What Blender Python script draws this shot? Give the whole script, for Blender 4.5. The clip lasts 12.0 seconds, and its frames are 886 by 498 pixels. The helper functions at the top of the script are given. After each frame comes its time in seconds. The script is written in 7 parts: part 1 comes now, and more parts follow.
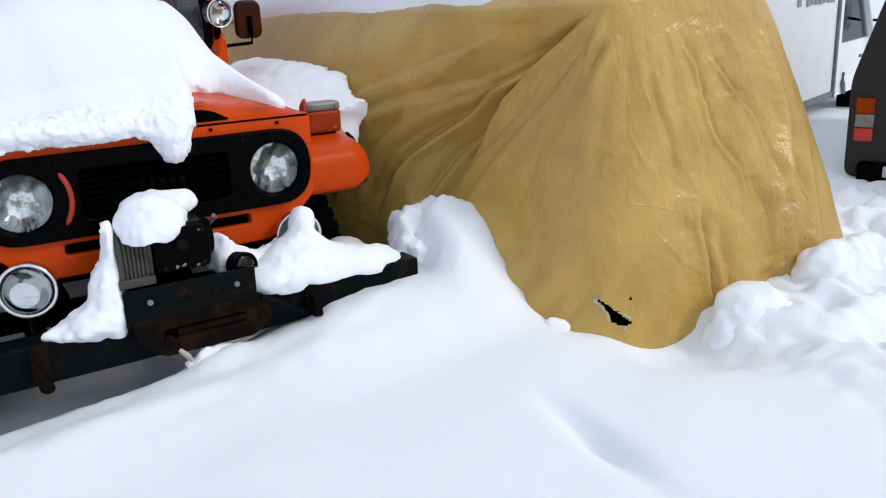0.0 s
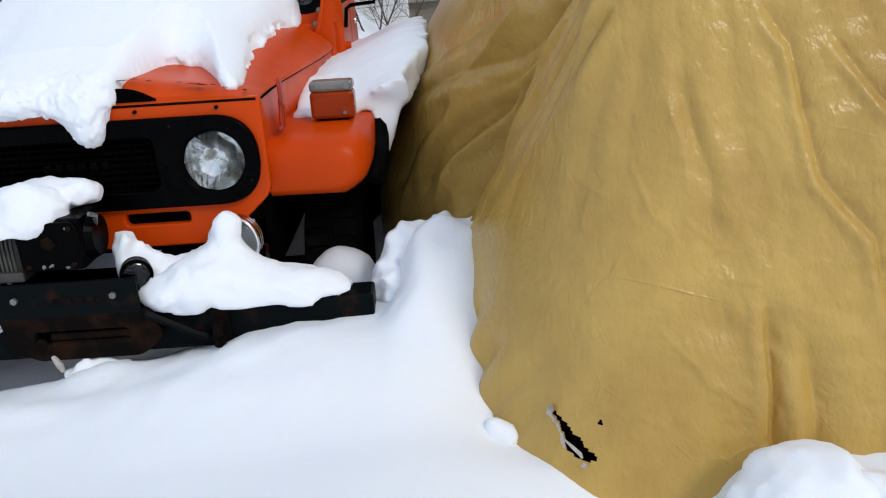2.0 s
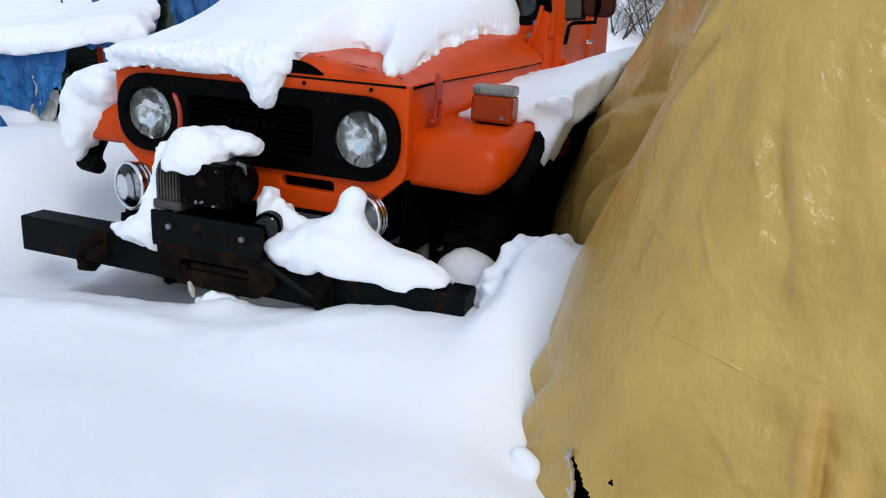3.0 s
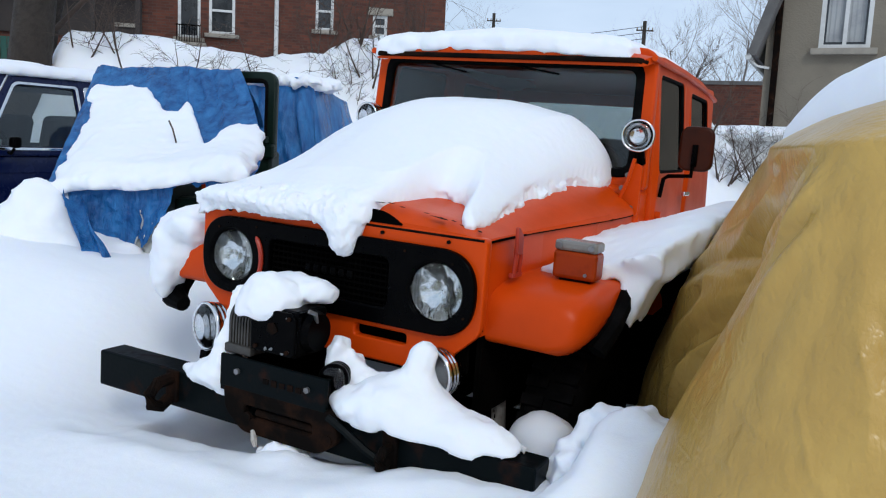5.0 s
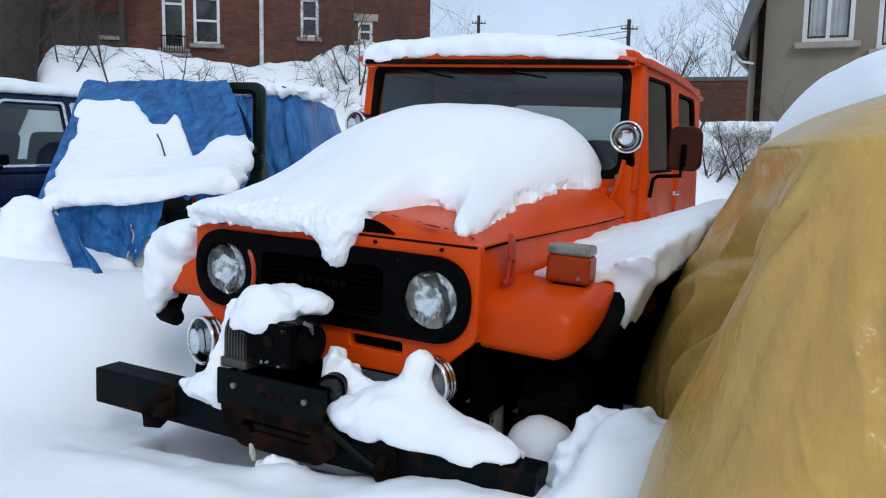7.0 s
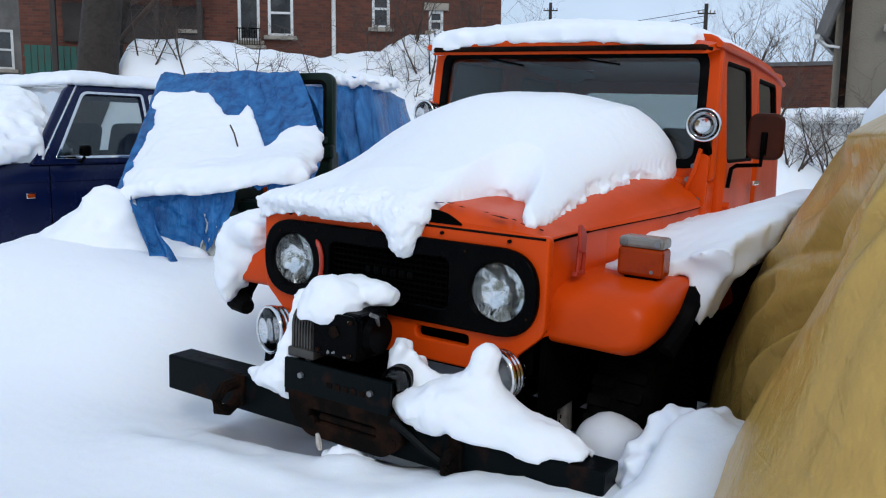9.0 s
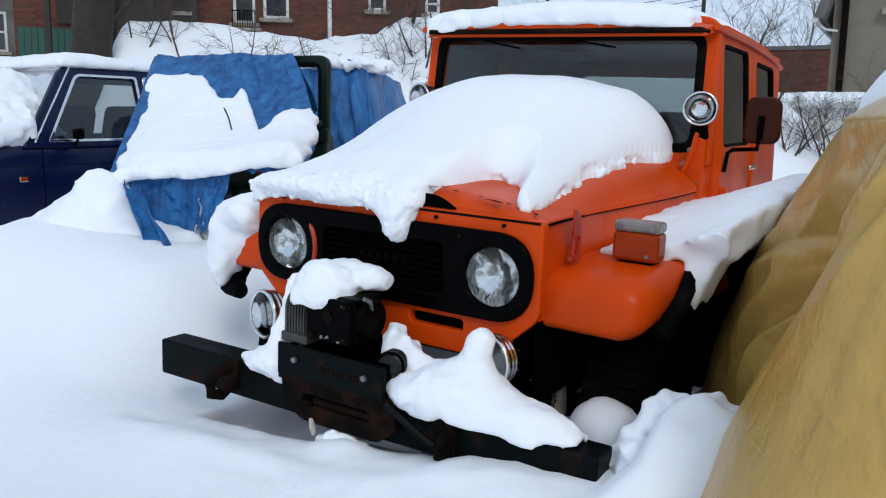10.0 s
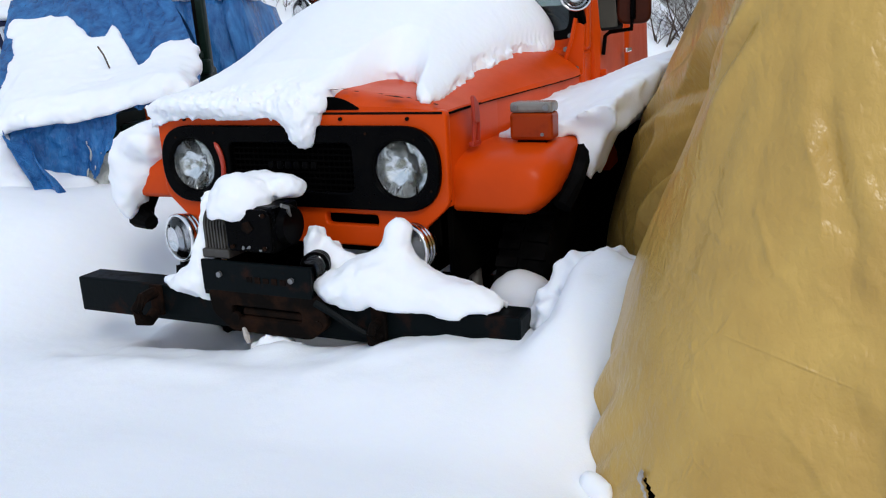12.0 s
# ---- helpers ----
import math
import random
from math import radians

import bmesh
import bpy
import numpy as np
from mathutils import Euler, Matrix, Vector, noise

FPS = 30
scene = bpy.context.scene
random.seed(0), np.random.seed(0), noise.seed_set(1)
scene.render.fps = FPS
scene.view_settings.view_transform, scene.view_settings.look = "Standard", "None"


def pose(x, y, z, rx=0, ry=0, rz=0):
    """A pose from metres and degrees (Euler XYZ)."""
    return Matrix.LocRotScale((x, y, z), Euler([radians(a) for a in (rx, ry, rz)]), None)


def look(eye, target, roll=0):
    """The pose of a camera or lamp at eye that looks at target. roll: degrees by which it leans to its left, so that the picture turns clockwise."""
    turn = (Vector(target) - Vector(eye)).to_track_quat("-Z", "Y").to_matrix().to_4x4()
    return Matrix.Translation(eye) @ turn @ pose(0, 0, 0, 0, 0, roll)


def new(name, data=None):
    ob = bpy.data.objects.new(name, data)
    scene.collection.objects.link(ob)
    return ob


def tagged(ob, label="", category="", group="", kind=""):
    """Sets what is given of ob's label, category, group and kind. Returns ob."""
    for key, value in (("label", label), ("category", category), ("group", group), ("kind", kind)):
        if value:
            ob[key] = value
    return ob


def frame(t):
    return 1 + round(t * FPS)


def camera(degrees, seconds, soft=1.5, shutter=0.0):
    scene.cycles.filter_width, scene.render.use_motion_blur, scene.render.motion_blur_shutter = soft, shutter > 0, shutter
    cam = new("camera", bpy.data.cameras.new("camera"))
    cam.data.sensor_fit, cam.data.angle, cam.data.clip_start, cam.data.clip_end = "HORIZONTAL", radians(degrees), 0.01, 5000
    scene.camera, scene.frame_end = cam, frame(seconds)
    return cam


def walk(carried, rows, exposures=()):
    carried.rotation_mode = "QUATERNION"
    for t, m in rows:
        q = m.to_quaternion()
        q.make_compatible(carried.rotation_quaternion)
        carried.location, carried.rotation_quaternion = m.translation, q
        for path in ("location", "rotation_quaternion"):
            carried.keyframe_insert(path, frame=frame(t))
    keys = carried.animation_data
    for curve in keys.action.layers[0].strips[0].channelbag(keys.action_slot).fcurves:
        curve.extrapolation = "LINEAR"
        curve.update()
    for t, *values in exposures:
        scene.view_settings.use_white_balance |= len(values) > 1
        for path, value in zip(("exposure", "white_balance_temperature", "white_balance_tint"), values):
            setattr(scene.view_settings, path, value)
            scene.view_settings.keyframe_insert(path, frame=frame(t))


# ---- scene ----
cam = camera(57.0, 12.0, soft=1.15)
PATH = [
    (0, (-0.583, -2.793, 1.501), (0.4, -1.165, 0.882), -3.7),
    (0.3, (-0.319, -2.643, 1.55), (0.667, -1.029, 0.9), -5.4),
    (0.5, (-0.169, -2.638, 1.502), (0.669, -0.926, 0.893), -8.2),
    (0.7, (-0.006, -2.592, 1.465), (0.707, -0.808, 0.908), -8.8),
    (1, (0.261, -2.606, 1.424), (0.599, -0.712, 0.878), -7.9),
    (1.2, (0.456, -2.589, 1.41), (0.603, -0.672, 0.858), -7.9),
    (1.5, (0.704, -2.539, 1.352), (0.764, -0.615, 0.809), -5.6),
    (1.7, (0.948, -2.463, 1.342), (0.933, -0.576, 0.68), -3.0),
    (2, (1.115, -2.431, 1.402), (1.078, -0.543, 0.745), -5.6),
    (2.2, (1.309, -2.441, 1.359), (1.077, -0.546, 0.764), -4.9),
    (2.5, (1.585, -2.404, 1.413), (1.078, -0.574, 0.786), -3.4),
    (2.7, (1.6, -2.43, 1.335), (0.954, -0.619, 0.785), -1.8),
    (3, (1.63, -2.319, 1.318), (0.912, -0.541, 0.751), 1.5),
    (3.2, (1.598, -2.249, 1.32), (0.831, -0.492, 0.748), 2.3),
    (3.5, (1.592, -2.111, 1.307), (0.676, -0.429, 0.73), 2.4),
    (3.7, (1.59, -2.021, 1.307), (0.586, -0.378, 0.767), 2.6),
    (5.3, (1.646, -2.18, 1.377), (0.689, -0.439, 1.142), 1.8),
    (5.5, (1.645, -2.174, 1.38), (0.695, -0.43, 1.14), 1.2),
    (6, (1.639, -2.172, 1.378), (0.682, -0.435, 1.118), 0.9),
    (6.5, (1.64, -2.17, 1.38), (0.679, -0.434, 1.13), 0.8),
    (7, (1.638, -2.17, 1.38), (0.679, -0.433, 1.13), 1.0),
    (7.2, (1.636, -2.172, 1.379), (0.679, -0.433, 1.13), 1.1),
    (8.8, (1.62, -2.135, 1.372), (0.54, -0.48, 1.066), 0.9),
    (9, (1.622, -2.129, 1.38), (0.519, -0.483, 1.102), 0.7),
    (9.5, (1.624, -2.113, 1.372), (0.499, -0.485, 1.083), 2.0),
    (10, (1.619, -2.11, 1.378), (0.527, -0.465, 1.062), 0.8),
    (10.5, (1.641, -2.086, 1.376), (0.552, -0.442, 1.04), -0.5),
    (11, (1.657, -1.983, 1.389), (0.507, -0.393, 1.006), -1.0),
    (11.2, (1.681, -1.973, 1.361), (0.549, -0.365, 0.997), -1.0),
    (11.5, (1.692, -2.007, 1.35), (0.655, -0.339, 0.973), -2.0),
    (11.8, (1.655, -2.186, 1.333), (0.688, -0.489, 0.899), -4.8),
    (12, (1.646, -2.258, 1.292), (0.783, -0.523, 0.798), -4.8),
]
walk(cam, [(t, look(eye, target, roll)) for t, eye, target, roll in PATH],
     exposures=((0, -0.08, 6600, 10), (2.0, -0.17, 6450, 9), (3.0, -0.18, 6250, 8), (3.5, -0.20, 6200, 8), (5.3, -0.24, 6060, 7), (7.2, -0.27, 6030, 7), (9.0, -0.27, 6030, 7), (11.0, -0.23, 6250, 8), (12.0, -0.16, 6350, 9)))

# world, sun
world = bpy.data.worlds.new("sky")
scene.world = world
world.use_nodes = True
wn, wl = world.node_tree.nodes, world.node_tree.links
wn.clear()
SUN_ELEV, SUN_ROT = radians(38), radians(140)
sky = wn.new("ShaderNodeTexSky")
sky.sky_type, sky.sun_disc = "NISHITA", False
sky.sun_elevation, sky.sun_rotation = SUN_ELEV, SUN_ROT
sky.dust_density = 2.5
coord = wn.new("ShaderNodeTexCoord")
stretch = wn.new("ShaderNodeMapping")
stretch.inputs["Scale"].default_value = (1.0, 1.0, 3.5)
cloud = wn.new("ShaderNodeTexNoise")
cloud.inputs["Scale"].default_value, cloud.inputs["Detail"].default_value = 2.2, 6
ramp = wn.new("ShaderNodeValToRGB")
ramp.color_ramp.elements[0].position, ramp.color_ramp.elements[0].color = 0.36, (0.52, 0.52, 0.52, 1)
ramp.color_ramp.elements[1].position, ramp.color_ramp.elements[1].color = 0.62, (0.92, 0.92, 0.92, 1)
mixer = wn.new("ShaderNodeMixRGB")
mixer.inputs["Color2"].default_value = (6.9, 7.9, 9.5, 1)
back = wn.new("ShaderNodeBackground")
back.inputs["Strength"].default_value = 0.122
wout = wn.new("ShaderNodeOutputWorld")
wl.new(coord.outputs["Generated"], stretch.inputs["Vector"])
wl.new(stretch.outputs["Vector"], cloud.inputs["Vector"])
wl.new(cloud.outputs["Fac"], ramp.inputs["Fac"])
wl.new(ramp.outputs["Color"], mixer.inputs["Fac"])
wl.new(sky.outputs["Color"], mixer.inputs["Color1"])
wl.new(mixer.outputs["Color"], back.inputs["Color"])
wl.new(back.outputs["Background"], wout.inputs["Surface"])

sun = new("sun", bpy.data.lights.new("sun", "SUN"))
sun.data.energy, sun.data.angle, sun.data.color = 1.15, radians(14), (1.0, 0.96, 0.91)
sun.matrix_world = look((6, -6, 7), (0, 0, 0.4))


# ---- small helpers ----
def hash3(i, j, k, seed):
    n = (i * 374761393 + j * 668265263 + k * 2147483647 + seed * 144665) & 0x7FFFFFFF
    n = ((n ^ (n >> 13)) * 1274126177) & 0x7FFFFFFF
    n = ((n ^ (n >> 16)) * 1103515245) & 0x7FFFFFFF
    return (n & 0xFFFF) / 65535.0 * 2 - 1


def vnoise(x, y, z, seed=0):
    """Smooth value noise of arrays, from -1 to 1."""
    x, y, z = np.broadcast_arrays(np.asarray(x, float), np.asarray(y, float), np.asarray(z, float))
    i, j, k = (np.floor(c).astype(np.int64) for c in (x, y, z))
    u, v, w = x - i, y - j, z - k
    u, v, w = (c * c * (3 - 2 * c) for c in (u, v, w))
    total = 0
    for a in (0, 1):
        for b in (0, 1):
            for c in (0, 1):
                total = total + hash3(i + a, j + b, k + c, seed) * (u if a else 1 - u) * (v if b else 1 - v) * (w if c else 1 - w)
    return total


def fbm(x, y, z, octaves=4, seed=0, gain=0.5):
    total, amp = 0, 1.0
    for o in range(octaves):
        total = total + amp * vnoise(x * 2.03**o + 7.3 * o, y * 2.03**o, z * 2.03**o - 3.1 * o, seed + o)
        amp *= gain
    return total


def smooth(a, b, x):
    t = np.clip((np.asarray(x, float) - a) / (b - a), 0, 1)
    return t * t * (3 - 2 * t)


def bump(x, y, cx, cy, sx, sy):
    return np.exp(-(((x - cx) / sx) ** 2) - ((y - cy) / sy) ** 2)


# ---- materials ----
def material(name, color, rough=0.5, metal=0.0, spec=0.5):
    m = bpy.data.materials.new(name)
    m.use_nodes = True
    b = m.node_tree.nodes["Principled BSDF"]
    b.inputs["Base Color"].default_value = (*color, 1)
    b.inputs["Roughness"].default_value, b.inputs["Metallic"].default_value = rough, metal
    b.inputs["Specular IOR Level"].default_value = spec
    return m, b, m.node_tree.nodes, m.node_tree.links


def worn(name, color, other, scale=6.0, lo=0.45, hi=0.7, rough=0.5, metal=0.0, bumpy=0.0, bump_scale=60.0, detail=6, spec=0.5, rough2=None, dist=0.004):
    """A surface of two colours mixed by noise, with fine relief."""
    m, b, n, l = material(name, color, rough, metal, spec)
    tc = n.new("ShaderNodeTexCoord")
    a = n.new("ShaderNodeTexNoise")
    a.inputs["Scale"].default_value, a.inputs["Detail"].default_value, a.inputs["Roughness"].default_value = scale, detail, 0.62
    l.new(tc.outputs["Object"], a.inputs["Vector"])
    r = n.new("ShaderNodeValToRGB")
    r.color_ramp.elements[0].position, r.color_ramp.elements[1].position = lo, hi
    r.color_ramp.elements[0].color, r.color_ramp.elements[1].color = (*color, 1), (*other, 1)
    l.new(a.outputs["Fac"], r.inputs["Fac"])
    l.new(r.outputs["Color"], b.inputs["Base Color"])
    if rough2 is not None:
        q = n.new("ShaderNodeMapRange")
        q.inputs["From Min"].default_value, q.inputs["From Max"].default_value = lo, hi
        q.inputs["To Min"].default_value, q.inputs["To Max"].default_value = rough, rough2
        l.new(a.outputs["Fac"], q.inputs["Value"])
        l.new(q.outputs["Result"], b.inputs["Roughness"])
    if bumpy:
        f = n.new("ShaderNodeTexNoise")
        f.inputs["Scale"].default_value, f.inputs["Detail"].default_value = bump_scale, 5
        l.new(tc.outputs["Object"], f.inputs["Vector"])
        u = n.new("ShaderNodeBump")
        u.inputs["Strength"].default_value, u.inputs["Distance"].default_value = bumpy, dist
        l.new(f.outputs["Fac"], u.inputs["Height"])
        l.new(u.outputs["Normal"], b.inputs["Normal"])
    return m


def glassy(name, tint, gloss_rough=0.02, ior=1.5):
    """A thin pane: it lets light through and mirrors at grazing angles."""
    m = bpy.data.materials.new(name)
    m.use_nodes = True
    n, l = m.node_tree.nodes, m.node_tree.links
    n.clear()
    t, g, f = n.new("ShaderNodeBsdfTransparent"), n.new("ShaderNodeBsdfGlossy"), n.new("ShaderNodeFresnel")
    t.inputs["Color"].default_value, g.inputs["Roughness"].default_value, f.inputs["IOR"].default_value = (*tint, 1), gloss_rough, ior
    x, o = n.new("ShaderNodeMixShader"), n.new("ShaderNodeOutputMaterial")
    l.new(f.outputs["Fac"], x.inputs["Fac"])
    l.new(t.outputs["BSDF"], x.inputs[1])
    l.new(g.outputs["BSDF"], x.inputs[2])
    l.new(x.outputs["Shader"], o.inputs["Surface"])
    return m


def snow_material():
    m, b, n, l = material("snow", (0.88, 0.90, 0.935), 0.75, 0, 0.25)
    b.inputs["Subsurface Weight"].default_value = 0.25
    b.inputs["Subsurface Radius"].default_value = (0.02, 0.025, 0.035)
    b.inputs["Subsurface Scale"].default_value = 0.6
    tc = n.new("ShaderNodeTexCoord")
    a, c = n.new("ShaderNodeTexNoise"), n.new("ShaderNodeTexNoise")
    a.inputs["Scale"].default_value, a.inputs["Detail"].default_value = 14, 8
    c.inputs["Scale"].default_value, c.inputs["Detail"].default_value = 230, 3
    k = n.new("ShaderNodeMath")
    k.operation = "MULTIPLY_ADD"
    k.inputs[1].default_value = 0.16
    u = n.new("ShaderNodeBump")
    u.inputs["Strength"].default_value, u.inputs["Distance"].default_value = 0.28, 0.012
    l.new(tc.outputs["Object"], a.inputs["Vector"])
    l.new(tc.outputs["Object"], c.inputs["Vector"])
    l.new(c.outputs["Fac"], k.inputs[0])
    l.new(a.outputs["Fac"], k.inputs[2])
    l.new(k.outputs["Value"], u.inputs["Height"])
    l.new(u.outputs["Normal"], b.inputs["Normal"])
    return m


def tarp_material(name, dark, light, rough, weave=420.0, crease=0.5, streak=1.6):
    """Woven plastic sheet: faint weave, crinkles from folding, dusty blotches."""
    m, b, n, l = material(name, light, rough, 0, 0.42)
    tc = n.new("ShaderNodeTexCoord")
    a = n.new("ShaderNodeTexNoise")
    a.inputs["Scale"].default_value, a.inputs["Detail"].default_value, a.inputs["Roughness"].default_value = 2.6, 7, 0.6
    r = n.new("ShaderNodeValToRGB")
    r.color_ramp.elements[0].position, r.color_ramp.elements[1].position = 0.32, 0.66
    r.color_ramp.elements[0].color, r.color_ramp.elements[1].color = (*dark, 1), (*light, 1)
    lie = n.new("ShaderNodeMapping")
    lie.inputs["Scale"].default_value = (streak, streak, 1.0)
    l.new(tc.outputs["Object"], lie.inputs["Vector"])
    l.new(lie.outputs["Vector"], a.inputs["Vector"])
    l.new(a.outputs["Fac"], r.inputs["Fac"])
    l.new(r.outputs["Color"], b.inputs["Base Color"])
    # creases: straight edges between flat facets, coming and going, at two sizes
    mask = n.new("ShaderNodeTexNoise")
    mask.inputs["Scale"].default_value, mask.inputs["Detail"].default_value = 5.0, 2
    l.new(tc.outputs["Object"], mask.inputs["Vector"])
    fade = n.new("ShaderNodeMapRange")
    fade.inputs["From Min"].default_value, fade.inputs["From Max"].default_value = 0.52, 0.66
    l.new(mask.outputs["Fac"], fade.inputs["Value"])
    heights = []
    for scale, width, gain in ((3.1, 0.012, 0.07), (7.0, 0.03, 0.05)):
        g = n.new("ShaderNodeTexVoronoi")
        g.feature = "DISTANCE_TO_EDGE"
        g.inputs["Scale"].default_value = scale
        l.new(tc.outputs["Object"], g.inputs["Vector"])
        q = n.new("ShaderNodeMapRange")
        q.inputs["From Max"].default_value, q.inputs["To Min"].default_value, q.inputs["To Max"].default_value = width, gain, 0.0
        l.new(g.outputs["Distance"], q.inputs["Value"])
        e = n.new("ShaderNodeMath")
        e.operation = "MULTIPLY"
        l.new(q.outputs["Result"], e.inputs[0])
        l.new(fade.outputs["Result"], e.inputs[1])
        heights.append(e.outputs["Value"])
    for scale, gain in ((6.0, 0.40), (13.0, 0.38), (30.0, 0.24), (70.0, 0.10)):
        g = n.new("ShaderNodeTexNoise")
        g.inputs["Scale"].default_value, g.inputs["Detail"].default_value, g.inputs["Distortion"].default_value = scale, 1, 0.15
        stretch_map = n.new("ShaderNodeMapping")
        stretch_map.inputs["Scale"].default_value = (streak, streak, 1.0)
        l.new(tc.outputs["Object"], stretch_map.inputs["Vector"])
        l.new(stretch_map.outputs["Vector"], g.inputs["Vector"])
        # folded about the middle value, so that soft facets meet in sharp creases
        low = n.new("ShaderNodeMath")
        low.operation = "SUBTRACT"
        low.inputs[1].default_value = 0.5
        l.new(g.outputs["Fac"], low.inputs[0])
        sharp = n.new("ShaderNodeMath")
        sharp.operation = "ABSOLUTE"
        l.new(low.outputs["Value"], sharp.inputs[0])
        e = n.new("ShaderNodeMath")
        e.operation = "MULTIPLY"
        e.inputs[1].default_value = gain
        l.new(sharp.outputs["Value"], e.inputs[0])
        heights.append(e.outputs["Value"])
    total = heights[0]
    for hgt in heights[1:]:
        k = n.new("ShaderNodeMath")
        l.new(total, k.inputs[0])
        l.new(hgt, k.inputs[1])
        total = k.outputs["Value"]
    u = n.new("ShaderNodeBump")
    u.inputs["Strength"].default_value, u.inputs["Distance"].default_value = crease, 0.02
    l.new(total, u.inputs["Height"])
    x = n.new("ShaderNodeTexWave")
    x.inputs["Scale"].default_value = weave
    l.new(tc.outputs["Object"], x.inputs["Vector"])
    u2 = n.new("ShaderNodeBump")
    u2.inputs["Strength"].default_value, u2.inputs["Distance"].default_value = 0.05, 0.001
    l.new(x.outputs["Fac"], u2.inputs["Height"])
    l.new(u.outputs["Normal"], u2.inputs["Normal"])
    l.new(u2.outputs["Normal"], b.inputs["Normal"])
    return m


def brick_material():
    m, b, n, l = material("brick_wall", (0.2, 0.07, 0.045), 0.9)
    tc = n.new("ShaderNodeTexCoord")
    sep, com = n.new("ShaderNodeSeparateXYZ"), n.new("ShaderNodeCombineXYZ")
    l.new(tc.outputs["Object"], sep.inputs["Vector"])
    addxy = n.new("ShaderNodeMath")
    l.new(sep.outputs["X"], addxy.inputs[0])
    l.new(sep.outputs["Y"], addxy.inputs[1])
    l.new(addxy.outputs["Value"], com.inputs["X"])
    l.new(sep.outputs["Z"], com.inputs["Y"])
    t = n.new("ShaderNodeTexBrick")
    t.inputs["Scale"].default_value = 1.0
    t.inputs["Brick Width"].default_value, t.inputs["Row Height"].default_value = 0.215, 0.075
    t.inputs["Mortar Size"].default_value = 0.006
    t.inputs["Color1"].default_value, t.inputs["Color2"].default_value = (0.165, 0.048, 0.024, 1), (0.085, 0.028, 0.017, 1)
    t.inputs["Mortar"].default_value = (0.10, 0.06, 0.045, 1)
    l.new(com.outputs["Vector"], t.inputs["Vector"])
    a = n.new("ShaderNodeTexNoise")
    a.inputs["Scale"].default_value, a.inputs["Detail"].default_value = 1.3, 6
    l.new(tc.outputs["Object"], a.inputs["Vector"])
    mx = n.new("ShaderNodeMixRGB")
    mx.blend_type = "MULTIPLY"
    mx.inputs["Fac"].default_value = 0.5
    l.new(t.outputs["Color"], mx.inputs["Color1"])
    l.new(a.outputs["Fac"], mx.inputs["Color2"])
    l.new(mx.outputs["Color"], b.inputs["Base Color"])
    u = n.new("ShaderNodeBump")
    u.inputs["Strength"].default_value, u.inputs["Distance"].default_value = 0.5, 0.01
    l.new(t.outputs["Fac"], u.inputs["Height"])
    u.invert = True
    l.new(u.outputs["Normal"], b.inputs["Normal"])
    return m


SNOW = snow_material()
ORANGE = worn("orange_paint", (0.60, 0.058, 0.0015), (0.50, 0.050, 0.002), 3.0, 0.42, 0.75, 0.28, 0, 0.06, 90, spec=0.13, rough2=0.42)
RED_TRIM = worn("red_trim", (0.40, 0.030, 0.008), (0.28, 0.022, 0.008), 8.0, rough=0.4)
BLACK = worn("black_paint", (0.0008, 0.0008, 0.0010), (0.0022, 0.0020, 0.0018), 9.0, rough=0.26, bumpy=0.05, rough2=0.5, spec=0.03)
# near-zero matt black: shade of gaps, wells and undersides is in the colour
MATT_BLACK = worn("matt_black_and_shade", (0.0012, 0.0012, 0.0012), (0.003, 0.0025, 0.0022), 7.0, rough=0.9, spec=0.015)
RUBBER = worn("rubber", (0.0028, 0.0028, 0.0028), (0.007, 0.0065, 0.0065), 12.0, rough=0.75, bumpy=0.2, spec=0.03)
STEEL = worn("rusty_steel", (0.0022, 0.0040, 0.0045), (0.034, 0.012, 0.006), 7.0, 0.56, 0.78, 0.42, 0.0, 0.25, 45, rough2=0.85, spec=0.05)
RUST = worn("brown_rust", (0.004, 0.003, 0.0024), (0.024, 0.010, 0.005), 10.0, spec=0.05, rough=0.85, bumpy=0.4, bump_scale=50)
CHROME = worn("chrome", (0.78, 0.78, 0.78), (0.5, 0.48, 0.46), 15.0, 0.55, 0.8, 0.06, 1.0, rough2=0.22)
DULL_METAL = worn("dull_alloy", (0.22, 0.22, 0.22), (0.12, 0.11, 0.10), 14.0, rough=0.45, metal=0.7, bumpy=0.1)
LENS = glassy("clear_lens", (0.93, 0.94, 0.95), 0.03)
PANE = glassy("window_pane", (0.66, 0.70, 0.70), 0.01)
DARK_PANE = worn("far_pane", (0.012, 0.015, 0.018), (0.035, 0.04, 0.045), 1.5, rough=0.08, spec=0.7)
AMBER = worn("amber_lens", (0.30, 0.034, 0.002), (0.19, 0.020, 0.002), 12.0, rough=0.22, spec=0.12)
RED_LENS = worn("red_lens", (0.5, 0.02, 0.015), (0.35, 0.015, 0.012), 10.0, rough=0.2)
GREY_LENS = worn("grey_lens", (0.20, 0.19, 0.17), (0.12, 0.11, 0.09), 18.0, rough=0.25)
MIRROR_BACK = worn("brown_mirror_back", (0.050, 0.011, 0.004), (0.028, 0.008, 0.004), 9.0, rough=0.35, spec=0.10)
TAN = tarp_material("tan_tarp", (0.43, 0.258, 0.058), (0.55, 0.350, 0.085), 0.29, crease=0.8)
BLUE = tarp_material("blue_tarp", (0.004, 0.062, 0.225), (0.030, 0.185, 0.47), 0.26, crease=1.6, streak=5.0)
NAVY = worn("navy_paint", (0.0025, 0.006, 0.036), (0.004, 0.008, 0.045), 3.0, rough=0.22, rough2=0.35, spec=0.3)
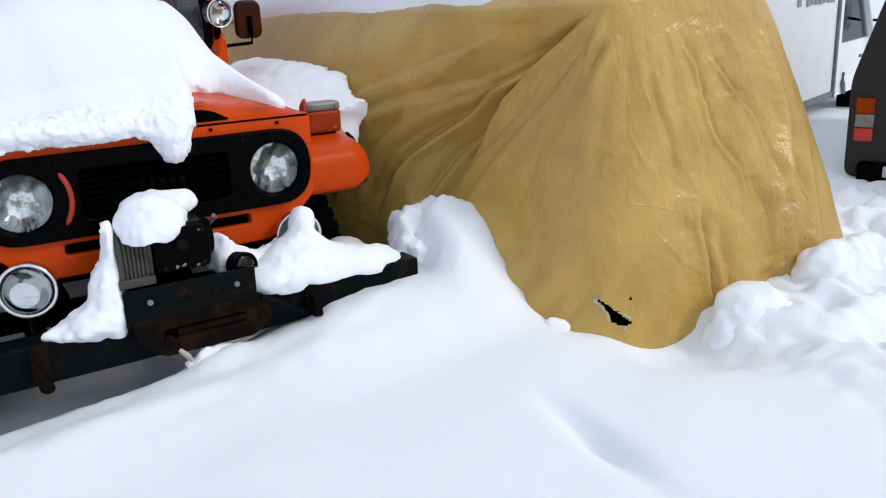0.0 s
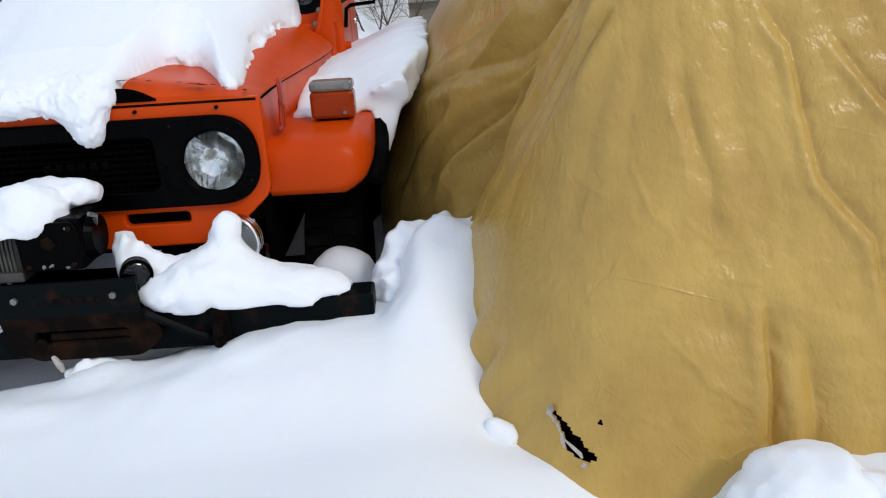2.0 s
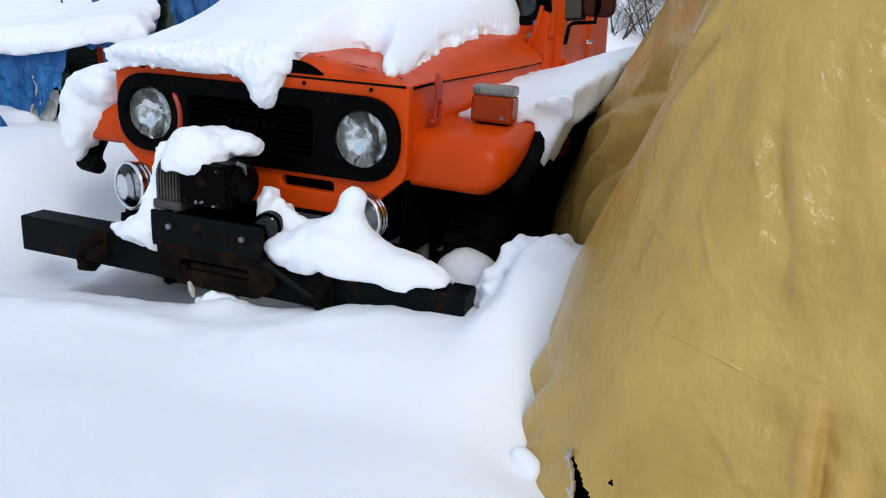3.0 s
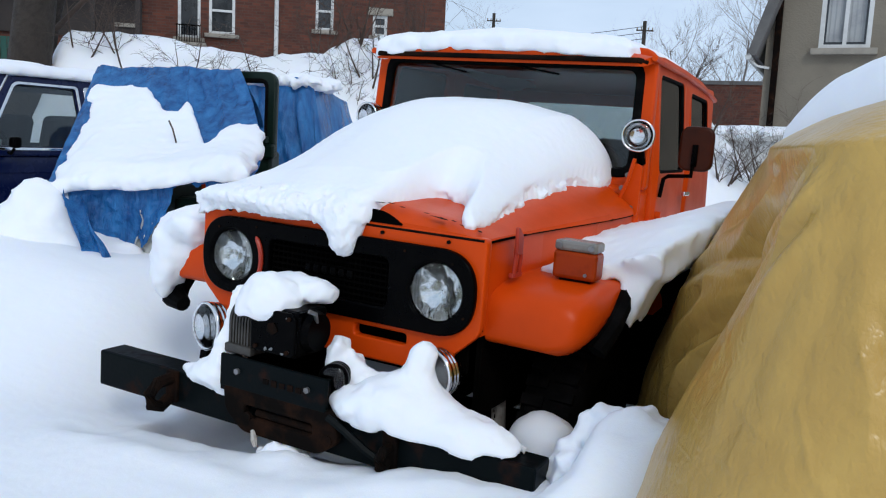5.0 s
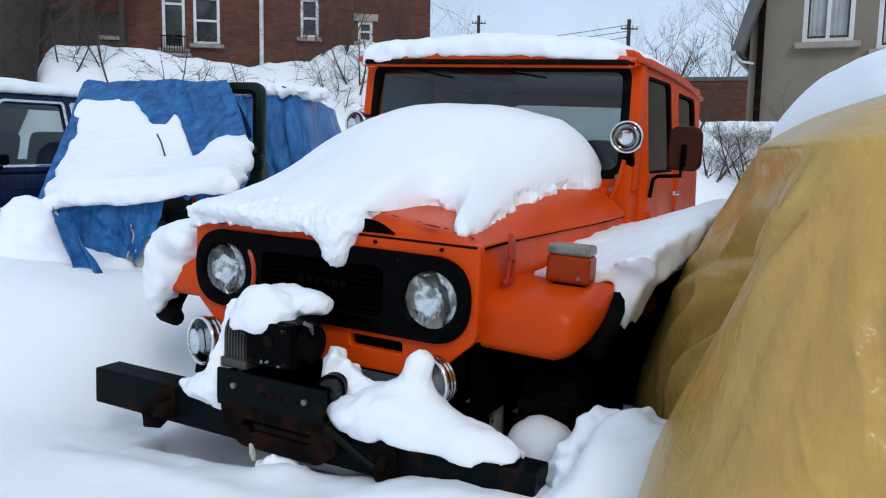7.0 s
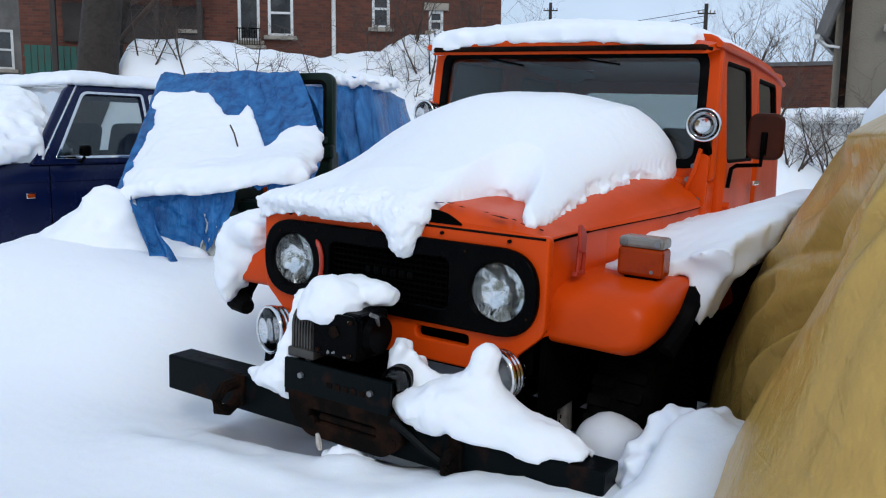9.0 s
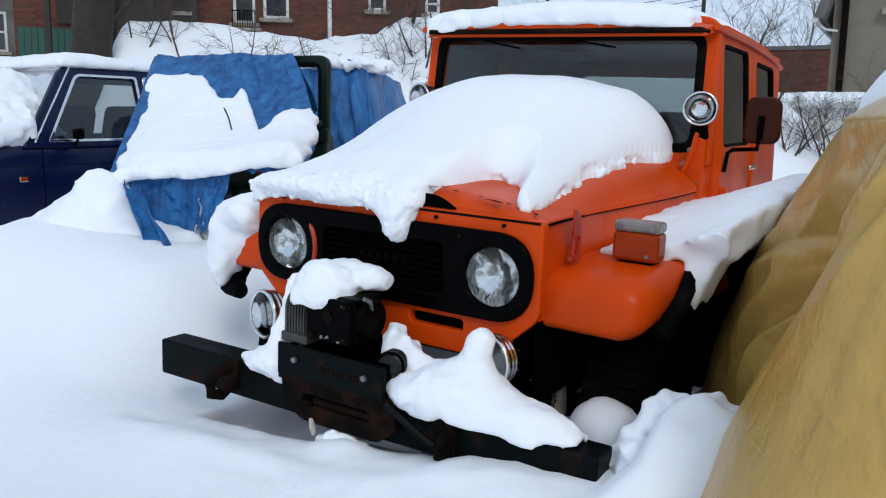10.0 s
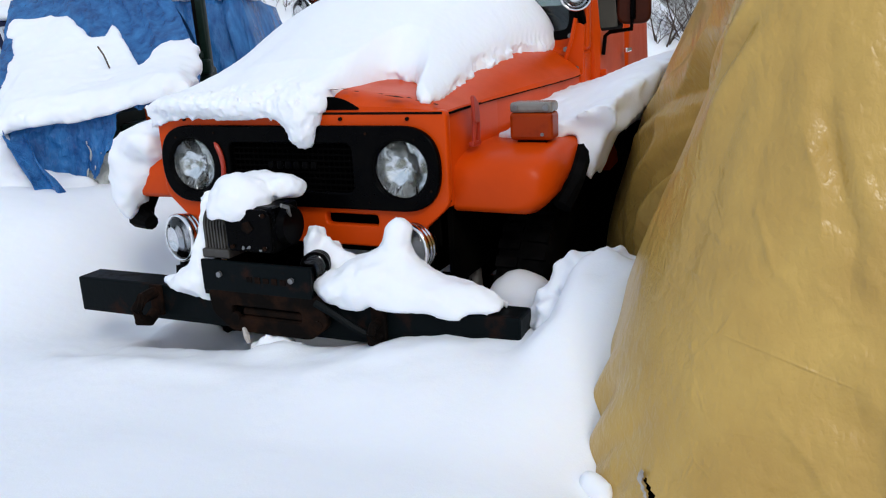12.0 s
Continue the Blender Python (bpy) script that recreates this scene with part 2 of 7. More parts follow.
GREEN = worn("green_paint", (0.003, 0.011, 0.007), (0.007, 0.017, 0.011), 6.0, rough=0.4, spec=0.2)
GREY_CAR = worn("charcoal_paint", (0.018, 0.018, 0.018), (0.028, 0.027, 0.027), 3.0, rough=0.45, spec=0.25)
WHITE = worn("white_paint", (0.90, 0.91, 0.92), (0.84, 0.85, 0.87), 2.0, rough=0.4, rough2=0.55)
LETTER = worn("grey_lettering", (0.28, 0.30, 0.34), (0.34, 0.36, 0.40), 6.0, rough=0.6)
TRIM_WHITE = worn("white_frame", (0.60, 0.60, 0.58), (0.46, 0.46, 0.44), 3.0, rough=0.55)
STUCCO = worn("grey_stucco", (0.205, 0.178, 0.135), (0.165, 0.143, 0.112), 1.2, rough=0.95, bumpy=0.6, bump_scale=30, dist=0.02)
STONE = worn("stone_sill", (0.30, 0.27, 0.22), (0.22, 0.20, 0.17), 4.0, rough=0.9, bumpy=0.4)
BRICK = brick_material()
BARK = worn("bark", (0.040, 0.031, 0.024), (0.022, 0.017, 0.013), 9.0, rough=0.95, bumpy=0.9, bump_scale=22, dist=0.03)
TWIG = worn("twig", (0.060, 0.040, 0.030), (0.11, 0.075, 0.055), 3.0, rough=0.9)
FAR_TWIG = worn("far_twig", (0.16, 0.14, 0.13), (0.22, 0.19, 0.17), 1.0, rough=0.95)
PORCH_WOOD = worn("dark_porch_boards", (0.030, 0.022, 0.018), (0.018, 0.014, 0.012), 3.0, rough=0.8)
GREEN_WOOD = worn("green_boards", (0.012, 0.075, 0.055), (0.02, 0.06, 0.045), 3.0, rough=0.7)
CURTAIN = worn("curtain", (0.35, 0.36, 0.36), (0.22, 0.23, 0.24), 2.0, rough=0.9)
CLOTH = worn("dark_seat", (0.03, 0.03, 0.032), (0.05, 0.048, 0.046), 5.0, rough=0.9)
PAPER = worn("dirty_white_label", (0.45, 0.42, 0.38), (0.25, 0.2, 0.16), 20.0, rough=0.7)
ROOFING = worn("dark_eave", (0.10, 0.095, 0.09), (0.16, 0.15, 0.14), 2.0, rough=0.8)
SEAT_BEIGE = worn("pale_plastic", (0.5, 0.5, 0.48), (0.4, 0.4, 0.38), 5.0, rough=0.5)


# ---- mesh helpers ----
def link(name, me, mat, parent=None, label="", smooth_faces=False):
    me.materials.append(mat)
    if smooth_faces:
        me.polygons.foreach_set("use_smooth", [True] * len(me.polygons))
    ob = new(name, me)
    if parent is not None:
        ob.parent = parent
    if label:
        tagged(ob, label)
    return ob


def part(name, bm, mat, parent, label="", smooth_faces=False):
    me = bpy.data.meshes.new(name)
    bmesh.ops.recalc_face_normals(bm, faces=bm.faces)
    bm.to_mesh(me)
    bm.free()
    return link(name, me, mat, parent, label, smooth_faces)


def raw(name, verts, faces, mat, parent=None, label="", smooth_faces=True):
    me = bpy.data.meshes.new(name)
    me.from_pydata(verts.tolist() if isinstance(verts, np.ndarray) else verts, [], faces.tolist() if isinstance(faces, np.ndarray) else faces)
    me.validate()
    return link(name, me, mat, parent, label, smooth_faces)


def thing(name, label, category, m=None, group=""):
    ob = new(name)
    ob.empty_display_size = 0.1
    if m is not None:
        ob.matrix_world = m
    return tagged(ob, label, category, group)


def box(bm, size, at, bevel=0.0, m=None, seg=2):
    v = bmesh.ops.create_cube(bm, size=1.0)["verts"]
    bmesh.ops.transform(bm, matrix=Matrix.Translation(at) @ (m or Matrix()) @ Matrix.Diagonal((*size, 1)), verts=v)
    if bevel:
        e = list({e for a in v for e in a.link_edges})
        bmesh.ops.bevel(bm, geom=e, offset=bevel, segments=seg, affect="EDGES", profile=0.5)
    return bm


def cyl(bm, p, q, r, r2=None, seg=20, caps=True):
    p, q = Vector(p), Vector(q)
    d = q - p
    m = Matrix.Translation((p + q) / 2) @ d.to_track_quat("Z", "Y").to_matrix().to_4x4()
    bmesh.ops.create_cone(bm, cap_ends=caps, segments=seg, radius1=r, radius2=r if r2 is None else r2, depth=d.length, matrix=m)
    return bm


def tube(bm, pts, r, seg=8, closed=False):
    """A round bar along points."""
    pts = [Vector(p) for p in pts]
    rings, up = [], Vector((0.137, 0.211, 0.968))
    for i, p in enumerate(pts):
        a, b = (pts[i - 1] if i or closed else p), (pts[(i + 1) % len(pts)] if i + 1 < len(pts) or closed else p)
        d = (b - a).normalized()
        s = d.cross(up).normalized()
        t = s.cross(d)
        rr = r[i] if isinstance(r, (list, tuple)) else r
        rings.append([bm.verts.new(p + rr * (math.cos(6.28319 * k / seg) * s + math.sin(6.28319 * k / seg) * t)) for k in range(seg)])
    n = len(rings)
    for i in range(n if closed else n - 1):
        a, b = rings[i], rings[(i + 1) % n]
        for k in range(seg):
            bm.faces.new((a[k], a[(k + 1) % seg], b[(k + 1) % seg], b[k]))
    if not closed:
        bm.faces.new(rings[0][::-1])
        bm.faces.new(rings[-1])
    return bm


def loft(bm, rings, closed=True, caps=True):
    """Skin over rings with the same number of points."""
    vs = [[bm.verts.new(p) for p in ring] for ring in rings]
    n = len(vs[0])
    for a, b in zip(vs, vs[1:]):
        for k in range(n if closed else n - 1):
            bm.faces.new((a[k], a[(k + 1) % n], b[(k + 1) % n], b[k]))
    if caps and closed:
        bm.faces.new(vs[0][::-1])
        bm.faces.new(vs[-1])
    return bm


def lathe(bm, profile, m=None, seg=32, caps=True):
    """Profile of (radius, height) round the z axis."""
    m = m or Matrix()
    rings = [[m @ Vector((r * math.cos(2 * math.pi * k / seg), r * math.sin(2 * math.pi * k / seg), h)) for k in range(seg)] for r, h in profile]
    return loft(bm, rings, True, caps)


def rounded(points, radius, seg=5):
    """A closed outline with its corners rounded; radius may be a list."""
    out, n = [], len(points)
    for i, p in enumerate(points):
        p = Vector((*p, 0)).to_2d()
        a, b = Vector(points[i - 1]), Vector(points[(i + 1) % n])
        r = radius[i] if isinstance(radius, (list, tuple)) else radius
        u, v = (a - p), (b - p)
        r1 = min(r, u.length * 0.49, v.length * 0.49)
        s, e = p + u.normalized() * r1, p + v.normalized() * r1
        for k in range(seg + 1):
            t = k / seg
            out.append(tuple((1 - t) ** 2 * s + 2 * t * (1 - t) * p + t * t * e))
    return out


def circle(cx, cz, r, n=32):
    return [(cx + r * math.cos(2 * math.pi * k / n), cz + r * math.sin(2 * math.pi * k / n)) for k in range(n)]


def plate(loops, depth, bevel=0.0):
    """A flat sheet in the xz plane, its front at y = -depth / 2; later loops inside the first are holes."""
    cu = bpy.data.curves.new("outline", "CURVE")
    cu.dimensions, cu.fill_mode = "2D", "BOTH"
    cu.extrude, cu.bevel_depth, cu.bevel_resolution = max(depth / 2 - bevel, 0.0005), bevel, 2
    for pts in loops:
        s = cu.splines.new("POLY")
        s.points.add(len(pts) - 1)
        for k, (x, z) in enumerate(pts):
            s.points[k].co = (x, z, 0, 1)
        s.use_cyclic_u = True
    ob = bpy.data.objects.new("outline", cu)
    me = bpy.data.meshes.new_from_object(ob)
    bm = bmesh.new()
    bm.from_mesh(me)
    bpy.data.objects.remove(ob)
    bpy.data.meshes.remove(me)
    bpy.data.curves.remove(cu)
    bmesh.ops.remove_doubles(bm, verts=bm.verts, dist=1e-5)
    bmesh.ops.transform(bm, matrix=pose(0, 0, 0, 90, 0, 0), verts=bm.verts)
    return bm


def moved(bm, m):
    bmesh.ops.transform(bm, matrix=m, verts=bm.verts)
    return bm


def grid(nu, nv, f):
    """Points f(u, v) of arrays over the unit square, and the quads between them."""
    u, v = np.meshgrid(np.linspace(0, 1, nu), np.linspace(0, 1, nv), indexing="ij")
    pts = np.stack(f(u, v), -1).reshape(-1, 3)
    i = np.arange(nu * nv).reshape(nu, nv)
    quads = np.stack([i[:-1, :-1], i[1:, :-1], i[1:, 1:], i[:-1, 1:]], -1).reshape(-1, 4)
    return pts, quads


def nets(f, lo, hi, h):
    """A mesh of the surface f = 0 (inside: negative) in a box, with cells of size h."""
    ax = [np.arange(a, b + h, h) for a, b in zip(lo, hi)]
    X, Y, Z = np.meshgrid(*ax, indexing="ij")
    F = f(X, Y, Z)
    for k in range(3):
        s = [slice(None)] * 3
        for e in (0, -1):
            s[k] = e
            F[tuple(s)] = np.maximum(F[tuple(s)], h * 0.3)
    n = np.array(F.shape) - 1
    acc, cnt = np.zeros((*n, 3)), np.zeros(tuple(n))
    for a in range(3):
        o1, o2 = [b for b in range(3) if b != a]
        for p in (0, 1):
            for q in (0, 1):
                s0 = [slice(0, n[k]) for k in range(3)]
                s0[o1], s0[o2] = slice(p, p + n[o1]), slice(q, q + n[o2])
                s1 = list(s0)
                s1[a] = slice(1, 1 + n[a])
                f0, f1 = F[tuple(s0)], F[tuple(s1)]
                c = (f0 < 0) != (f1 < 0)
                t = np.where(c, f0 / np.where(c, f0 - f1, 1), 0)
                acc[..., a] += np.where(c, t, 0)
                acc[..., o1] += c * p
                acc[..., o2] += c * q
                cnt += c
    live = cnt > 0
    ids = np.full(tuple(n), -1)
    ids[live] = np.arange(live.sum())
    cell = np.argwhere(live)
    verts = np.array(lo) + h * (cell + acc[live] / cnt[live][:, None])
    quads = []
    for a in range(3):
        o1, o2 = (a + 1) % 3, (a + 2) % 3
        s0 = [slice(1, n[k]) for k in range(3)]
        s0[a] = slice(0, n[a])
        s1 = list(s0)
        s1[a] = slice(1, n[a] + 1)
        f0, f1 = F[tuple(s0)], F[tuple(s1)]
        e = np.argwhere((f0 < 0) != (f1 < 0)) + [0 if k == a else 1 for k in range(3)]
        out = f0[(f0 < 0) != (f1 < 0)] < 0
        d1, d2 = np.eye(3, dtype=int)[o1], np.eye(3, dtype=int)[o2]
        q = np.stack([ids[tuple((e - s).T)] for s in (d1 * 0, d1, d1 + d2, d2)], -1)
        quads.append(np.where(out[:, None], q[:, ::-1], q)[:, ::1])
    quads = np.concatenate(quads)
    quads = quads[(quads >= 0).all(1)]
    return verts, quads[:, ::-1]


def smin(a, b, k):
    hh = np.clip(0.5 + 0.5 * (b - a) / k, 0, 1)
    return b * (1 - hh) + a * hh - k * hh * (1 - hh)


def ellipsoid(x, y, z, c, r):
    q = np.sqrt(((x - c[0]) / r[0]) ** 2 + ((y - c[1]) / r[1]) ** 2 + ((z - c[2]) / r[2]) ** 2)
    return (q - 1) * min(r)


def snow_pile(name, label, blobs, h=0.014, k=0.05, rough=0.012, cut=None, seed=3, m=None, fine=0.006, low=None):
    """A lump of settled snow: ellipsoids flowing into one another, with a crumbly skin."""
    c, r = np.array([b[0] for b in blobs]), np.array([b[1] for b in blobs])
    lo, hi = (c - r).min(0) - 0.05, (c + r).max(0) + 0.05

    def f(x, y, z):
        d = ellipsoid(x, y, z, *blobs[0])
        for b in blobs[1:]:
            d = smin(d, ellipsoid(x, y, z, *b), k)
        d = d + rough * fbm(x * 14, y * 14, z * 14, 2, seed) + fine * vnoise(x * 45, y * 45, z * 45, seed + 5)
        if low is not None:
            d = np.maximum(d, low - z + 0.01 * vnoise(x * 20, y * 20, 0 * z, seed))
        if cut is not None:
            d = np.maximum(d, cut(x, y, z))
        return d

    v, q = nets(f, lo, hi, h)
    ob = raw(name, v, q, SNOW)
    if m is not None:
        ob.matrix_world = m
    return tagged(ob, label, "snow")



# ---- ground: one sheet of snow ----
def ground_height(x, y):
    """Depth of snow over a yard that falls gently to +x and rises behind."""
    x, y = np.asarray(x, float), np.asarray(y, float)
    far = smooth(6, 60, np.hypot(x, y))
    z = 0.335 - 0.050 * np.clip(x, -12, 8) * smooth(0.6, 3.5, np.abs(x)) + 0 * y
    # drift towards the parked cars at -x
    z += 0.27 * smooth(-0.95, -1.75, x) * smooth(-0.75, 0.45, y) * (1 - smooth(5, 9, y)) * (1 - 1.25 * smooth(-2.7, -3.7, x) * smooth(-0.4, 0.4, y))
    z += 0.10 * bump(x, y, -2.6, 0.1, 0.9, 0.7)
    z -= 0.13 * bump(x, y, -0.98, 0.12, 0.26, 0.40)
    # bank against the tan sheet
    rough_x = x + 0.03 * fbm(x * 9, y * 9, 0 * x, 3, 43)
    mesa = smooth(0.84, 1.06, rough_x) * smooth(-0.60, 0.02, y) * smooth(0.36, 0.10, y + 0.3 * (rough_x - x)) * smooth(2.4, 1.6, x)
    z += 0.285 * mesa + smooth(0.4, 0.9, mesa) * 0.020 * fbm(x * 13, y * 13, 0 * x, 3, 41)
    z += smooth(-0.80, -0.34, y) * smooth(0.08, -0.10, y) * smooth(-0.95, -0.5, x) * smooth(1.3, 0.9, x) * (0.050 + 0.070 * smooth(-0.1, 0.75, x))
    z -= 0.17 * bump(x, y, 1.47, -0.98, 0.30, 0.26)
    z -= 0.06 * bump(x, y, 1.21, -0.64, 0.16, 0.14)
    z -= 0.035 * smooth(-0.50, -0.36, y) * smooth(0.10, -0.05, y) * smooth(0.55, 0.2, x) * smooth(-0.95, -0.75, x)
    z -= 0.012 * smooth(-0.42, -0.31, y) * smooth(0.10, -0.05, y) * smooth(0.0, -0.15, x) * smooth(-1.0, -0.8, x)
    z += 0.035 * bump(x, y, 0.05, -0.36, 0.40, 0.13) + 0.050 * bump(x, y, 0.06, -0.30, 0.17, 0.07)
    z += 0.075 * bump(x, y, 1.15, -0.20, 0.09, 0.15)
    z += 0.10 * bump(x, y, 1.80, -1.05, 0.20, 0.18) + 0.12 * bump(x, y, 2.40, -1.02, 0.34, 0.24)
    # thawed and shaded hollow under the orange truck
    under = smooth(0.80, 0.58, np.abs(x)) * smooth(-0.16, 0.06, y + 0.13 * smooth(-0.80, -0.62, x) * smooth(0.02, -0.20, x)) * smooth(3.6, 3.3, y)
    z = z * (1 - under) + 0.13 * under
    wheel_pit = smooth(0.22, 0.10, np.abs(x - 0.80)) * smooth(0.28, 0.5, y) * smooth(1.2, 0.9, y)
    z -= 0.22 * wheel_pit
    # trampled patch with footprints
    tramp = smooth(1.2, 1.9, x) * np.maximum(smooth(-0.7, -1.1, y), smooth(2.8, 3.1, x) * smooth(0.7, -0.1, y)) * smooth(6.0, 4.0, x)
    z += tramp * 0.030 * fbm(x * 11, y * 11, 0 * x, 3, 17, 0.6)
    for k in range(9):
        fx, fy = 2.15 + 0.33 * k + 0.10 * (k % 2), -1.45 + 0.16 * k + 0.22 * (k % 2)
        z -= 0.085 * bump(x, y, fx, fy, 0.13, 0.08) - 0.035 * bump(x, y, fx - 0.16, fy + 0.05, 0.08, 0.10)
    z += tramp * (0.045 * fbm(x * 4.2, y * 4.2, 0 * x, 3, 11) - 0.03 * np.maximum(0, vnoise(x * 3.1, y * 2.2, 0 * x, 4)))
    z -= 0.055 * bump(x, y - 0.0, 0.70 + 0.12 * (y + 1.4), -1.38, 0.035, 0.20)
    # wind-rippled surface
    z += 0.026 * vnoise(x * 1.1, y * 1.1, 0 * x, 2) + 0.006 * vnoise(x * 3.3, y * 3.3, 0 * x, 5) + 0.0015 * vnoise(x * 9, y * 9, 0 * x, 6)
    crumbs = smooth(0.45, 0.05, np.abs(y + 0.32)) * smooth(1.1, 0.7, np.abs(x))
    z += crumbs * 0.007 * fbm(x * 13, y * 13, 0 * x, 3, 21)
    # ploughed bank and rising street behind
    bx, by = (x + 6.4) * 0.70 + (y - 5.6) * 0.71, -(x + 6.4) * 0.71 + (y - 5.6) * 0.70
    ridge = 1.85 * np.exp(-(((by + 0.3) / 1.25) ** 2)) * smooth(-2.3, -1.5, bx) * smooth(9, 6, bx) * (1 + 0.24 * smooth(0.6, 2.4, bx))
    z += ridge * (1 + 0.04 * fbm(x * 0.9, y * 0.9, 0 * x, 3, 31)) + smooth(0.2, 1.2, ridge) * (0.025 + 0.06 * smooth(0.6, 1.6, bx)) * fbm(x * 3.5, y * 3.5, 0 * x, 4, 37, 0.6)
    z += smooth(0.5, 8, by) * smooth(-1.5, 0, bx) * smooth(9, 2, bx) * 0.5
    z = z * (1 - far) + 0.3 * far
    return z


def axis(fine_lo, fine_hi, step, reach, grow=1.16):
    a = list(np.arange(fine_lo, fine_hi, step))
    d = step
    while a[-1] < reach:
        d *= 1.03 if a[-1] < 10 else grow
        a.append(a[-1] + d)
    b, d = [fine_lo], step
    while b[-1] > -reach:
        d *= 1.03 if b[-1] > -10 else grow
        b.append(b[-1] - d)
    return np.array(b[:0:-1] + a)


def build_ground():
    xs, ys = axis(-3.2, 3.2, 0.025, 900), axis(-2.6, 1.4, 0.025, 900)
    X, Y = np.meshgrid(xs, ys, indexing="ij")
    Z = ground_height(X, Y)
    i = np.arange(X.size).reshape(X.shape)
    q = np.stack([i[:-1, :-1], i[1:, :-1], i[1:, 1:], i[:-1, 1:]], -1).reshape(-1, 4)
    ob = raw("ground", np.stack([X, Y, Z], -1).reshape(-1, 3), q, SNOW)
    tagged(ob, "deep white wind-smoothed snow over the whole yard", "snow ground", kind="structure")


build_ground()


# ---- tan sheet over a parked vehicle ----
def lerp_path(pts, s):
    """Smooth path through points at even parameters; s array from 0 to 1."""
    pts = np.array(pts, float)
    n = len(pts) - 1
    t = np.clip(s, 0, 1) * n
    i = np.minimum(t.astype(int), n - 1)
    f = (t - i)[..., None]
    p0, p1, p2, p3 = pts[np.maximum(i - 1, 0)], pts[i], pts[i + 1], pts[np.minimum(i + 2, n)]
    return 0.5 * (2 * p1 + (p2 - p0) * f + (2 * p0 - 5 * p1 + 4 * p2 - p3) * f**2 + (3 * p1 - p0 - 3 * p2 + p3) * f**3)


TOP = [(1.34, 3.6, 1.20), (1.26, 2.9, 1.31), (1.24, 1.9, 1.36), (1.25, 0.9, 1.385), (1.33, 0.0, 1.39), (1.43, -0.42, 1.39), (1.58, -0.58, 1.40),
       (1.85, -0.60, 1.42), (2.12, -0.59, 1.41), (2.44, -0.48, 1.37), (2.58, 0.1, 1.36), (2.58, 1.8, 1.36), (2.5, 3.6, 1.2)]
FOOT = [(1.25, 4.2, 0.20), (0.94, 3.1, 0.20), (0.80, 2.0, 0.20), (0.79, 0.95, 0.20), (1.05, 0.26, 0.26), (1.045, -0.46, 0.18), (1.255, -0.84, 0.05),
        (1.60, -0.94, 0.02), (2.12, -0.95, 0.02), (2.90, -0.72, 0.02), (3.06, 0.1, 0.02), (2.95, 1.8, 0.02), (2.7, 4.2, 0.02)]


